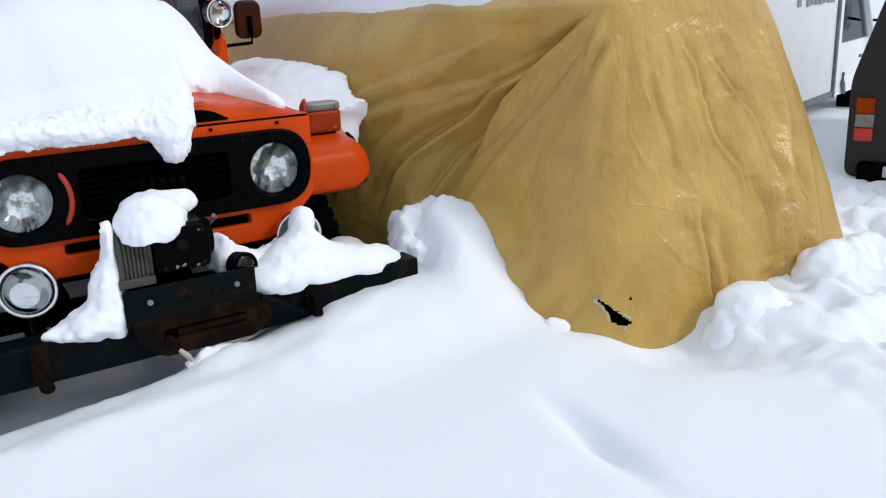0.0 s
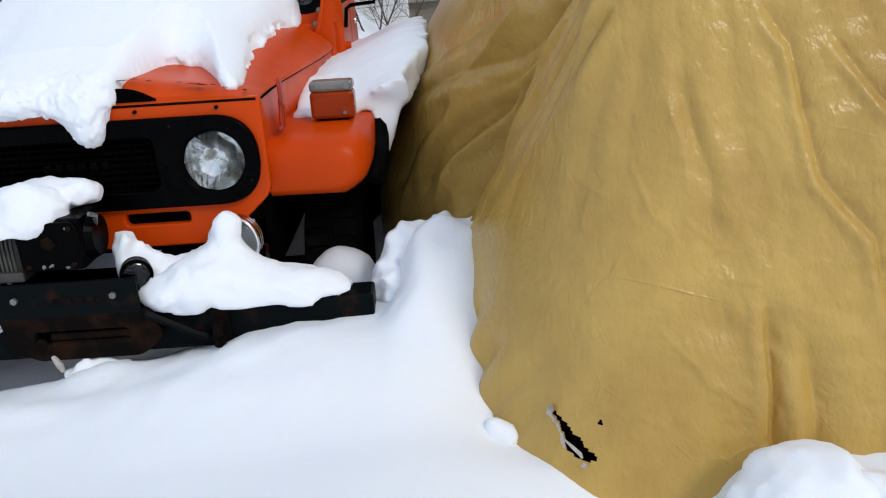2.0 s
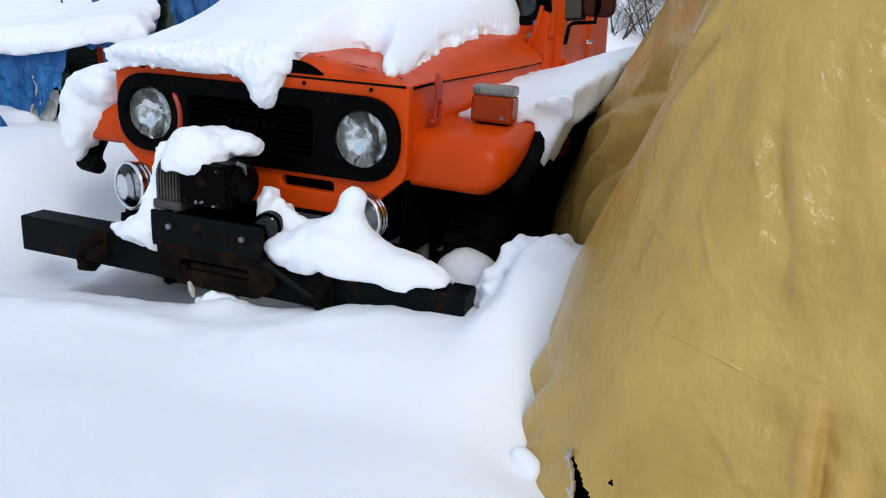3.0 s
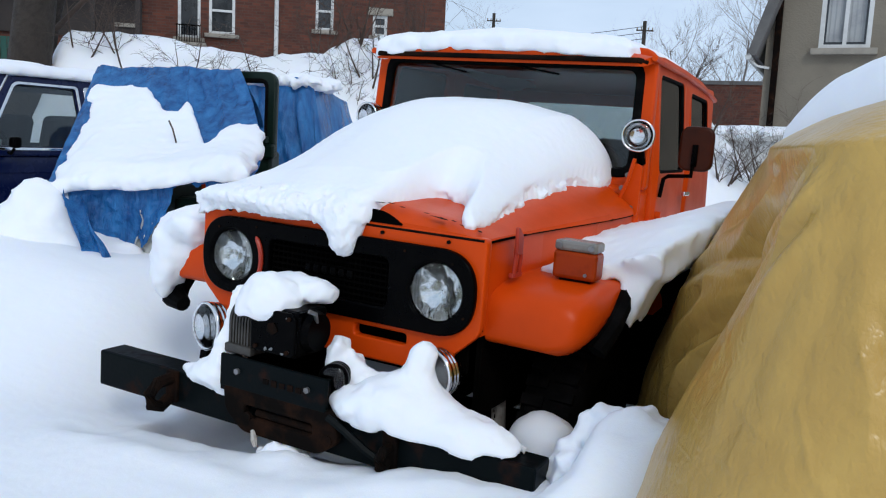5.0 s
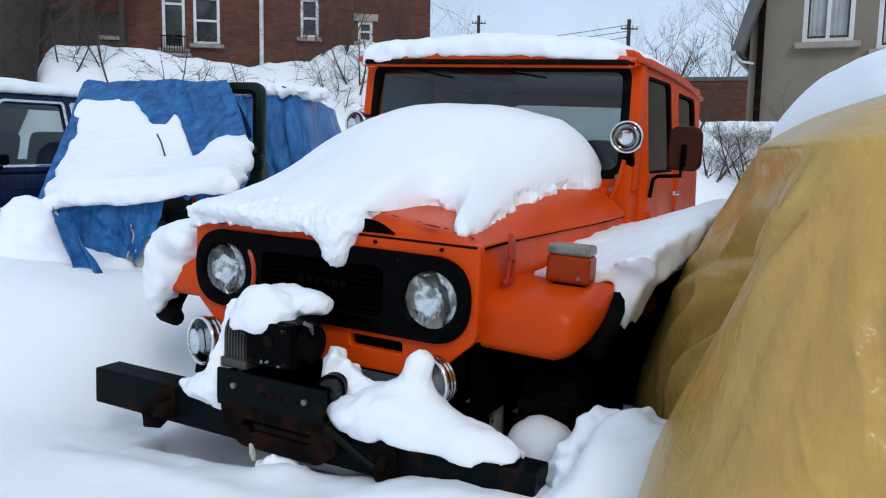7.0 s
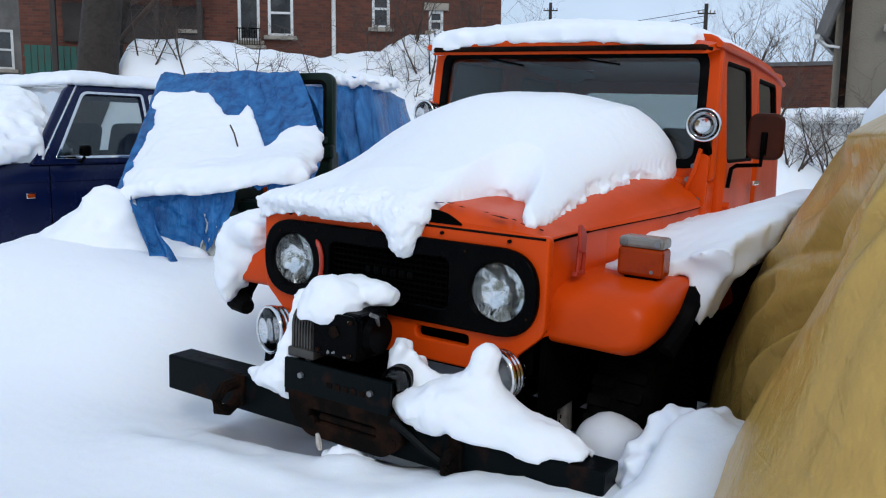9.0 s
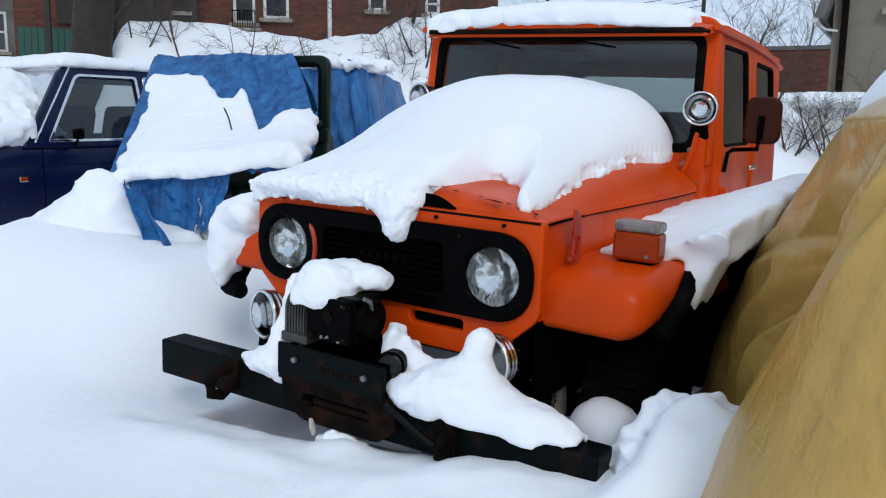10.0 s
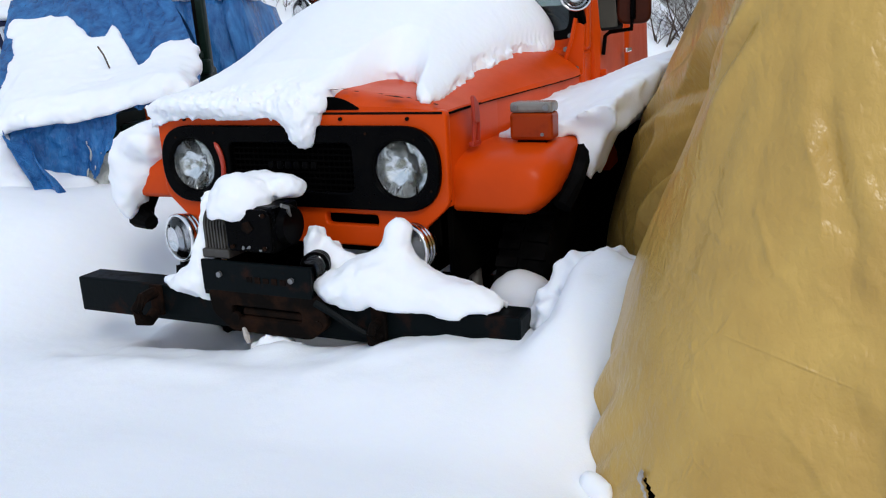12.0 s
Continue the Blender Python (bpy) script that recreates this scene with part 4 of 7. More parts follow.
def build_truck():
    root = thing("orange_offroad_truck", "old orange two-door off-road truck parked nose-on in deep snow", "truck", TRUCK)
    # front panel
    outline = rounded([(-0.562, 1.10), (0.562, 1.10), (0.562, 0.815), (0.40, 0.668), (-0.40, 0.668), (-0.562, 0.815)], [0.012, 0.012, 0.03, 0.05, 0.05, 0.03])
    grille_hole = rounded([(-0.30, 1.02), (0.30, 1.02), (0.30, 0.82), (-0.30, 0.82)], 0.03)
    slot = rounded([(0.105, 0.776), (0.318, 0.776), (0.318, 0.725), (0.105, 0.725)], 0.022)
    slot2 = [(-x, z) for x, z in slot][::-1]
    front = part("front_panel", moved(plate([outline, grille_hole, slot, slot2, circle(-0.413, 0.923, 0.098), circle(0.413, 0.923, 0.098)], 0.035, 0.007), pose(0, 0.0, 0)), ORANGE, root)
    bm = bmesh.new()
    box(bm, (1.0, 0.01, 0.42), (0, 0.06, 0.87))
    part("radiator", bm, MATT_BLACK, front)
    for x in (-0.44, -0.22, 0.2, 0.44):
        part("screw", cyl(bmesh.new(), (x, -0.026, 1.082), (x, -0.015, 1.082), 0.006, seg=8), RUST, front)
    # black bezel round grille and headlights
    stad = rounded([(-0.542, 1.054), (0.542, 1.054), (0.542, 0.797), (-0.542, 0.797)], 0.128, 10)
    inner = rounded([(-0.25, 1.012), (0.25, 1.012), (0.25, 0.838), (-0.25, 0.838)], 0.035, 4)
    bez = part("grille_bezel", moved(plate([stad, circle(-0.413, 0.923, 0.104), circle(0.413, 0.923, 0.104), inner], 0.028, 0.008), pose(0, -0.028, 0)), BLACK, root, "black pressed-steel grille surround")
    bm = bmesh.new()
    for k in range(9):
        box(bm, (0.52, 0.006, 0.006), (0, -0.018, 0.845 + k * 0.020))
    for k in range(25):
        box(bm, (0.003, 0.004, 0.175), (-0.24 + 0.02 * k, -0.014, 0.925))
    part("grille_mesh", bm, MATT_BLACK, bez)
    for k in range(6):
        part("badge_bar", box(bmesh.new(), (0.022, 0.008, 0.026), (-0.085 + 0.034 * k, -0.022, 0.928), 0.004), BLACK, bez)
    pts = [(-0.413 + 0.142 * math.cos(t), -0.046, 0.923 + 0.142 * math.sin(t)) for t in np.linspace(-0.62, 0.62, 14)]
    part("accent_ring", tube(bmesh.new(), pts, [0.003] + [0.0085] * 12 + [0.003], 8), RED_TRIM, bez, "orange-red arc beside the headlight")
    for x, z in ((-0.30, 1.038), (0.30, 1.038), (0.0, 1.038), (0.47, 1.02), (-0.47, 1.02), (-0.30, 0.815), (0.30, 0.815), (0.52, 0.86)):
        part("bezel_screw", cyl(bmesh.new(), (x, -0.046, z), (x, -0.038, z), 0.0042, seg=8), RUST, bez)
    for x in (-0.413, 0.413):
        headlight(root, x)
    # hood
    ys = [0.0, 0.006, 0.016, 0.032, 0.055, 0.085, 0.15, 0.35, 0.6, 0.85, 1.05, 1.16]
    rings = []
    for y in ys:
        w, roll = float(hood_half(y)), max(0.0, 1 - y / 0.085) ** 2
        row = [Vector((-w - 0.004, y - 0.012, 1.095 + 0.03 * y))]
        for k in range(33):
            x = -w + 2 * w * k / 32
            z = float(hood_top(x, y))
            z -= 0.62 * roll * max(0.0, z - 1.098)
            row.append(Vector((x, y - 0.012, z)))
        row.append(Vector((w + 0.004, y - 0.012, 1.095 + 0.03 * y)))
        rings.append(row)
    bm = loft(bmesh.new(), rings, closed=True, caps=True)
    hood = part("hood", bm, ORANGE, root, "orange hood with rounded shoulders and rust at the lip", True)
    hood.modifiers.new("edges", "EDGE_SPLIT").split_angle = radians(40)
    # black plate painted in as the shade inside the lip's gap
    bm = moved(plate([rounded([(-0.27, 1.112), (-0.20, 1.150), (0.20, 1.150), (0.27, 1.112)], [0.01, 0.06, 0.06, 0.01])], 0.008, 0.002), pose(0, -0.013, 0))
    part("hood_lip_shadow_gap", bm, MATT_BLACK, hood, "black plate standing in for the shaded opening under the hood's raised lip")
    for s in (-1, 1):
        # inner side panel between hood and fender
        bm = loft(bmesh.new(), [[Vector((s * (float(hood_half(y)) - 0.008), y, z)) for z in (0.80, 1.09 + 0.03 * y)] + [Vector((s * (float(hood_half(y)) - 0.03), y, z)) for z in (1.09 + 0.03 * y, 0.80)] for y in (0.012, 0.4, 0.8, 1.17)])
        part("side_apron", bm, ORANGE, root)
        # hood catch
        bm = bmesh.new()
        tube(bm, [(s * 0.600, 0.125, 0.985), (s * 0.603, 0.125, 1.04), (s * 0.606, 0.118, 1.075)], 0.007)
        tube(bm, [(s * 0.600, 0.165, 0.985), (s * 0.603, 0.165, 1.04), (s * 0.606, 0.150, 1.075)], 0.007)
        box(bm, (0.018, 0.07, 0.016), (s * 0.597, 0.145, 0.985), 0.004)
        moved_bm = plate([rounded([(-0.020, 0.0), (0.018, 0.0), (0.012, 0.055), (-0.012, 0.075), (-0.028, 0.085)], 0.01)], 0.012, 0.003)
        moved(moved_bm, Matrix.Translation((s * 0.608, 0.135, 1.055)) @ pose(0, 0, 0, 0, 0, 90))
        me = bpy.data.meshes.new("tmp")
        moved_bm.to_mesh(me)
        moved_bm.free()
        bm.from_mesh(me)
        bpy.data.meshes.remove(me)
        part("hood_catch", bm, RED_TRIM, root, "red painted hood catch")
        # fender: broad rounded mudguard, its nose rolled down
        secs = []
        for y, zt, zb, xo in ((0.052, 0.880, 0.800, 0.800), (0.058, 0.915, 0.786, 0.830), (0.080, 0.938, 0.774, 0.855), (0.13, 0.956, 0.770, 0.872), (0.20, 0.968, 0.785, 0.880), (0.26, 0.973, 0.83, 0.882), (0.34, 0.977, 0.92, 0.882), (0.6, 0.982, 0.945, 0.882), (0.9, 0.985, 0.93, 0.882), (1.02, 0.985, 0.86, 0.882), (1.17, 0.98, 0.72, 0.870)):
            xi = 0.552
            sec = [(xi, zb), (xi, zt)]
            r = min(0.085, (zt - zb) * 0.6)
            for a in np.linspace(90, -55, 9):
                sec.append((xo - r + r * math.cos(radians(a)), zt - r + r * math.sin(radians(a)) * (1 if a > 0 else (zt - zb - r) / r * 0.95)))
            sec.append((xo - 0.07, zb - 0.002 if y < 0.3 else zb))
            secs.append([Vector((s * x, y, z)) for x, z in sec])
        fen = part("fender", loft(bmesh.new(), secs), ORANGE, root, "", True)
        fen.modifiers.new("edges", "EDGE_SPLIT").split_angle = radians(50)
        # rubber flare at the wheel opening
        bm = tube(bmesh.new(), [(s * 0.868, 0.20, 0.775), (s * 0.893, 0.26, 0.85), (s * 0.895, 0.36, 0.93), (s * 0.895, 0.6, 0.955), (s * 0.895, 0.88, 0.93), (s * 0.893, 1.02, 0.84), (s * 0.89, 1.10, 0.70)], 0.032, 8)
        if s < 0:
            tube(bm, [(-0.895, 0.27, 0.78), (-0.895, 0.19, 0.71), (-0.87, 0.14, 0.668), (-0.80, 0.12, 0.655)], [0.03, 0.045, 0.05, 0.03], 10)
        part("wheel_arch_flare", bm, RUBBER, root, "black rubber wheel-arch flare")
        # turn signal
        base = part("turn_signal", box(bmesh.new(), (0.145, 0.085, 0.090), (s * 0.752, 0.285, 1.025), 0.012), AMBER, root, "amber turn signal with a grey top lens")
        part("top_lens", box(bmesh.new(), (0.143, 0.083, 0.034), (s * 0.752, 0.285, 1.086), 0.010), GREY_LENS, base)
        bm = bmesh.new()
        for dx in (-0.052, 0.052):
            part("lens_screw", cyl(bmesh.new(), (s * 0.752 + dx, 0.239, 1.086), (s * 0.752 + dx, 0.246, 1.086), 0.010, seg=10), DULL_METAL, base)
        cyl(bm, (s * 0.752 + 0.04, 0.239, 1.000), (s * 0.752 + 0.04, 0.246, 1.000), 0.006, seg=10)
        part("lens_screw", bm, DULL_METAL, base)
        part("mount", box(bmesh.new(), (0.10, 0.06, 0.022), (s * 0.752, 0.287, 0.975), 0.004), RUBBER, base)
        # windscreen hinge bracket
        br = moved(plate([rounded([(-0.02, 1.09), (0.07, 1.13), (0.075, 1.33), (0.045, 1.34), (-0.035, 1.14)], 0.012)], 0.012, 0.003), Matrix.Translation((s * 0.615, 1.165, 0)) @ (pose(0, 0, 0, 0, 0, 0) if s > 0 else Matrix.Diagonal((-1, 1, 1, 1))))
        hb = part("hinge_bracket", br, ORANGE, root)
        for dx, z in ((0.02, 1.29), (0.0, 1.235), (0.045, 1.155)):
            part("bolt", cyl(bmesh.new(), (s * (0.615 + dx), 1.150, z), (s * (0.615 + dx), 1.162, z), 0.011, seg=8), DULL_METAL, hb)
        bm = tube(bmesh.new(), [(s * 0.60, 1.14, 1.15), (s * 0.645, 1.13, 1.27), (s * 0.665, 1.13, 1.36)], 0.008)
        part("brace_rod", bm, ORANGE, hb)
    # seams and rust along the hood's lower edge
    part("hood_seam", tube(bmesh.new(), [(-0.558, -0.016, 1.099), (0.558, -0.016, 1.099)], 0.0045, 6), RUST, hood)
    for s in (-1, 1):
        part("hood_seam", tube(bmesh.new(), [(s * (float(hood_half(y)) + 0.001), y, 1.094 + 0.03 * y) for y in (0.0, 0.3, 0.6, 0.9, 1.14)], 0.0042, 6), MATT_BLACK, hood)
        part("corner_seam", box(bmesh.new(), (0.005, 0.006, 0.27), (s * 0.5635, 0.006, 0.955)), MATT_BLACK, front)
    rng = random.Random(4)
    for x, size in ((0.175, 0.016), (0.20, 0.010), (0.245, 0.008), (0.33, 0.007), (0.375, 0.012), (0.40, 0.016), (0.43, 0.008), (-0.30, 0.008), (0.47, 0.006), (0.52, 0.009)):
        bm = bmesh.new()
        y0 = 0.012 + 0.05 * rng.random() * (size < 0.012)
        ring = []
        for k in range(9):
            a, r = 6.2832 * k / 9, size * rng.uniform(0.5, 1.2)
            px, py = x + 1.5 * r * math.cos(a), max(0.002, y0 + r * math.sin(a))
            ring.append(bm.verts.new((px, py - 0.012, float(hood_top(px, py)) + 0.0025)))
        bm.faces.new(ring)
        part("rust_spot", bm, RUST, hood, "small patch of rust at the lip")
    # scuttle and windscreen
    bm = bmesh.new()
    box(bm, (1.372, 0.16, 0.36), (0, 1.25, 1.06), 0.03)
    part("scuttle", bm, ORANGE, root)
    ws = Matrix.Translation((0, 1.235, 1.235)) @ pose(0, 0, 0, -5)
    outer = rounded([(-0.688, 0), (0.688, 0), (0.672, 0.575), (-0.672, 0.575)], [0.02, 0.02, 0.07, 0.07])
    glass_hole = rounded([(-0.628, 0.06), (0.628, 0.06), (0.615, 0.505), (-0.615, 0.505)], 0.06)
    frame_ob = part("windscreen_frame", moved(plate([outer, glass_hole], 0.055, 0.012), ws), ORANGE, root)
    gasket_in = rounded([(-0.622, 0.066), (0.622, 0.066), (0.609, 0.499), (-0.609, 0.499)], 0.055)
    gasket_out = rounded([(-0.642, 0.046), (0.642, 0.046), (0.628, 0.519), (-0.628, 0.519)], 0.065)
    part("gasket", moved(plate([gasket_out, gasket_in], 0.030, 0.009), ws @ pose(0, -0.022, 0)), RUBBER, frame_ob)
    g = part("windscreen", moved(plate([gasket_in], 0.005), ws @ pose(0, -0.014, 0)), PANE, frame_ob)
    g.visible_shadow = False
    for a, b in (((-0.42, -0.034, 0.495), (-0.20, -0.034, 0.455)), ((0.02, -0.034, 0.495), (0.26, -0.034, 0.460))):
        part("wiper", tube(bmesh.new(), [ws @ Vector(a), ws @ Vector(b)], 0.004, 6), BLACK, frame_ob)
    # cab: sides lean in towards the roof
    for s in (-1, 1):
        def side(x0, y0, y1, z0, z1, holes, name, mat, thick=0.03, bev=0.006, label="", parent=None):
            loops = [rounded([(y0, z0), (y1, z0), (y1, z1), (y0, z1)], 0.02)] + holes
            bm = plate(loops, thick, bev)
            lean = Matrix(((1, 0, 0, 0), (0, 1, 0, 0), (0, 0, 1, 0), (0, 0, 0, 1)))
            # outline's x becomes the truck's y
            m = Matrix(((0, s * 1.0, 0, s * x0), (1, 0, 0, 0), (0, 0, 1, 0), (0, 0, 0, 1)))
            moved(bm, lean @ m)
            for v in bm.verts:
                v.co.x -= s * (0.055 * max(0.0, v.co.z - 1.25) / 0.55 + 0.020 * max(0.0, v.co.y - 1.3))
            return part(name, bm, mat, parent or root, label)

        win = rounded([(1.345, 1.295), (1.89, 1.295), (1.88, 1.728), (1.375, 1.728)], 0.05)
        door = side(0.705, 1.315, 1.93, 0.80, 1.762, [win], "door", ORANGE, 0.035, 0.008, "orange door with a black-sealed window")
        seal_in = rounded([(1.357, 1.308), (1.878, 1.308), (1.868, 1.715), (1.386, 1.715)], 0.043)
        bm = plate([win, seal_in], 0.016, 0.005)
        m = Matrix(((0, s, 0, s * 0.712), (1, 0, 0, 0), (0, 0, 1, 0), (0, 0, 0, 1)))
        moved(bm, m)
        for v in bm.verts:
            v.co.x -= s * (0.055 * max(0.0, v.co.z - 1.25) / 0.55 + 0.020 * max(0.0, v.co.y - 1.3))
        part("window_seal", bm, RUBBER, door)
        bm = plate([seal_in], 0.005)
        moved(bm, Matrix(((0, s, 0, s * 0.705), (1, 0, 0, 0), (0, 0, 1, 0), (0, 0, 0, 1))))
        for v in bm.verts:
            v.co.x -= s * (0.055 * max(0.0, v.co.z - 1.25) / 0.55 + 0.020 * max(0.0, v.co.y - 1.3))
        gl = part("window_glass", bm, PANE, door)
        gl.visible_shadow = False
        bm = plate([[(1.33, 0.86)] + [(1.33 + 0.0575 * k, 1.075 + 0.02 * math.sin(k * 1.7) + 0.012 * math.sin(k * 4.1)) for k in range(11)] + [(1.905, 0.86)]], 0.004)
        moved(bm, Matrix(((0, s, 0, s * 0.7245), (1, 0, 0, 0), (0, 0, 1, 0), (0, 0, 0, 1))))
        for v in bm.verts:
            v.co.x -= s * 0.020 * max(0.0, v.co.y - 1.3)
        part("faded_patch", bm, FADED, door, "dull faded paint on the lower door")
        part("door_handle", box(bmesh.new(), (0.018, 0.11, 0.022), (s * 0.735, 1.84, 1.20), 0.006), CHROME, door)
        part("mirror_socket", cyl(bmesh.new(), (s * 0.718, 1.36, 1.12), (s * 0.742, 1.36, 1.12), 0.018, seg=12), ORANGE, door)
        qwin = rounded([(2.06, 1.315), (2.56, 1.315), (2.54, 1.69), (2.06, 1.70)], 0.05)
        qs = side(0.702, 1.94, 2.72, 0.62, 1.745, [qwin], "rear_quarter", ORANGE, 0.035, 0.008)
        bm = plate([qwin, rounded([(2.074, 1.329), (2.546, 1.329), (2.527, 1.676), (2.074, 1.686)], 0.04)], 0.016, 0.005)
        moved(bm, Matrix(((0, s, 0, s * 0.709), (1, 0, 0, 0), (0, 0, 1, 0), (0, 0, 0, 1))))
        for v in bm.verts:
            v.co.x -= s * (0.055 * max(0.0, v.co.z - 1.25) / 0.55 + 0.020 * max(0.0, v.co.y - 1.3))
        part("window_seal", bm, RUBBER, qs)
        bm = plate([rounded([(2.074, 1.329), (2.546, 1.329), (2.527, 1.676), (2.074, 1.686)], 0.04)], 0.005)
        moved(bm, Matrix(((0, s, 0, s * 0.700), (1, 0, 0, 0), (0, 0, 1, 0), (0, 0, 0, 1))))
        for v in bm.verts:
            v.co.x -= s * (0.055 * max(0.0, v.co.z - 1.25) / 0.55 + 0.020 * max(0.0, v.co.y - 1.3))
        gl = part("window_glass", bm, PANE, qs)
        gl.visible_shadow = False
        # drip rail
        bm = tube(bmesh.new(), [(s * 0.685, 1.19, 1.772), (s * 0.685, 1.32, 1.768), (s * 0.668, 1.9, 1.760), (s * 0.655, 2.4, 1.735), (s * 0.645, 2.75, 1.70)], 0.014, 8)
        part("drip_rail", bm, ORANGE, root)
        # step panel under the door
        part("sill_panel", box(bmesh.new(), (0.05, 1.5, 0.24), (s * 0.69, 1.95, 0.70), 0.02), ORANGE, root)
    # roof
    secs = []
    for y, inset, drop in ((1.165, 0.03, 0.035), (1.20, 0.0, 0.018), (1.4, 0.0, 0.0), (1.8, 0.01, 0.006), (2.3, 0.02, 0.025), (2.65, 0.035, 0.06), (2.76, 0.06, 0.09)):
        w = 0.675 - inset
        sec = [(-w, 1.765 - drop * 0.9)]
        for k in range(17):
            x = -w + 2 * w * k / 16
            sec.append((x, 1.795 - drop + 0.045 * (1 - abs(x / w) ** 2.5)))
        sec.append((w, 1.765 - drop * 0.9))
        secs.append([Vector((x, y, z)) for x, z in sec])
    roof = part("roof", loft(bmesh.new(), secs), ORANGE, root, "", True)
    roof.modifiers.new("edges", "EDGE_SPLIT").split_angle = radians(45)
    # dark rust rail, thickened so its colour also gives the roof lip's shade
    part("drip_rail", tube(bmesh.new(), [(-0.655, 1.19, 1.752), (-0.63, 1.158, 1.757), (0.63, 1.158, 1.757), (0.655, 1.19, 1.752)], 0.012, 8), RUST, roof, "rusty drip rail over the windscreen, thickened as shade under the roof lip")
    # tail
    tail_in = rounded([(-0.52, 1.34), (0.52, 1.34), (0.52, 1.64), (-0.52, 1.64)], 0.05)
    tl = part("tail_panel", moved(plate([[(-0.655, 0.62), (0.655, 0.62), (0.60, 1.70), (-0.60, 1.70)], tail_in], 0.04, 0.006), pose(0, 2.71, 0)), ORANGE, root)
    gl = part("rear_glass", moved(plate([tail_in], 0.005), pose(0, 2.71, 0)), PANE, tl)
    gl.visible_shadow = False
    # inside of the cab
    bm = bmesh.new()
    box(bm, (1.30, 1.45, 0.06), (0, 1.97, 0.72))
    part("cab_floor", bm, MATT_BLACK, root)
    bm = bmesh.new()
    box(bm, (1.28, 0.14, 0.16), (0, 1.36, 1.20), 0.03)
    part("dashboard", bm, BLACK, root)
    for x in (-0.34, 0.34):
        seat = part("seat", box(bmesh.new(), (0.48, 0.48, 0.16), (x, 1.95, 0.86), 0.05), CLOTH, root)
        part("backrest", box(bmesh.new(), (0.46, 0.13, 0.56), (x, 2.22, 1.16), 0.05, pose(0, 0, 0, -12)), CLOTH, seat)
    bm = tube(bmesh.new(), [Matrix.Translation((0.34, 1.56, 1.24)) @ pose(0, 0, 0, 62) @ Vector((0.19 * math.cos(t), 0.19 * math.sin(t), 0)) for t in np.linspace(0, 2 * math.pi, 29)[:-1]], 0.012, 8, True)
    for t in (0.5, 2.64, 4.71):
        tube(bm, [Matrix.Translation((0.34, 1.56, 1.24)) @ pose(0, 0, 0, 62) @ Vector((r * math.cos(t), r * math.sin(t), 0)) for r in (0.0, 0.19)], 0.008, 6)
    part("steering_wheel", bm, BLACK, root)
    # spot lamps on the screen pillars
    for s in (-1, 1):
        lamp = round_lamp(root, "spot_lamp", (s * 0.665, 1.145, 1.455), 0.064, (s * 0.15, -1, -0.05), CHROME, 0.10, LENS, "round chrome spot lamp on the screen pillar")
        bm = tube(bmesh.new(), [(s * 0.665, 1.19, 1.40), (s * 0.668, 1.205, 1.37), (s * 0.672, 1.22, 1.34)], 0.018, 8)
        part("lamp_bracket", bm, BLACK, lamp)
    # door mirror
    mir = part("door_mirror", moved(plate([rounded([(-0.058, -0.080), (0.058, -0.080), (0.055, 0.080), (-0.055, 0.080)], 0.03)], 0.04, 0.013), Matrix.Translation((0.868, 1.32, 1.418)) @ pose(0, 0, 0, 0, 0, 8)), MIRROR_BACK, root, "brown-backed rounded rectangular door mirror")
    part("mirror_rim", moved(plate([rounded([(-0.061, -0.083), (0.061, -0.083), (0.058, 0.083), (-0.058, 0.083)], 0.032), rounded([(-0.054, -0.076), (0.054, -0.076), (0.051, 0.076), (-0.051, 0.076)], 0.028)], 0.03, 0.004), Matrix.Translation((0.868, 1.335, 1.418)) @ pose(0, 0, 0, 0, 0, 8)), BLACK, mir)
    part("mirror_glass", moved(plate([rounded([(-0.053, -0.075), (0.053, -0.075), (0.050, 0.075), (-0.050, 0.075)], 0.027)], 0.004), Matrix.Translation((0.868, 1.348, 1.418)) @ pose(0, 0, 0, 0, 0, 8)), CHROME, mir)
    bm = tube(bmesh.new(), [(0.868, 1.285, 1.43), (0.868, 1.280, 1.36), (0.865, 1.28, 1.305), (0.76, 1.34, 1.295), (0.735, 1.36, 1.28), (0.725, 1.365, 1.20)], 0.009, 8)
    tube(bm, [(0.868, 1.29, 1.345), (0.868, 1.29, 1.435)], 0.012, 8)
    part("mirror_arm", bm, BLACK, mir)
    # chassis and wheels; underside and wells near black, their shade put into the colour
    bm = bmesh.new()
    for s in (-1, 1):
        box(bm, (0.07, 2.7, 0.12), (s * 0.36, 1.3, 0.56), 0.01)
        box(bm, (0.03, 0.30, 0.02), (s * 0.36, -0.06, 0.50))
        for k in range(4):
            box(bm, (0.06, 0.95 - 0.12 * k, 0.012), (s * 0.42, 0.45, 0.44 - 0.014 * k))
    cyl(bm, (-0.62, 0.55, 0.36), (0.62, 0.55, 0.36), 0.045)
    cyl(bm, (-0.62, 2.35, 0.36), (0.62, 2.35, 0.36), 0.045)
    lathe(bm, [(0.02, -0.13), (0.10, -0.10), (0.14, 0), (0.10, 0.10), (0.02, 0.13)], pose(0.1, 0.55, 0.36, 90))
    box(bm, (1.05, 0.6, 0.04), (0, 0.5, 0.60))
    box(bm, (0.7, 2.3, 0.10), (0, 1.45, 0.62))
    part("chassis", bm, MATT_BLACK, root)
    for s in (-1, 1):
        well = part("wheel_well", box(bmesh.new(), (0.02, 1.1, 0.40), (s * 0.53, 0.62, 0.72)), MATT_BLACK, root)
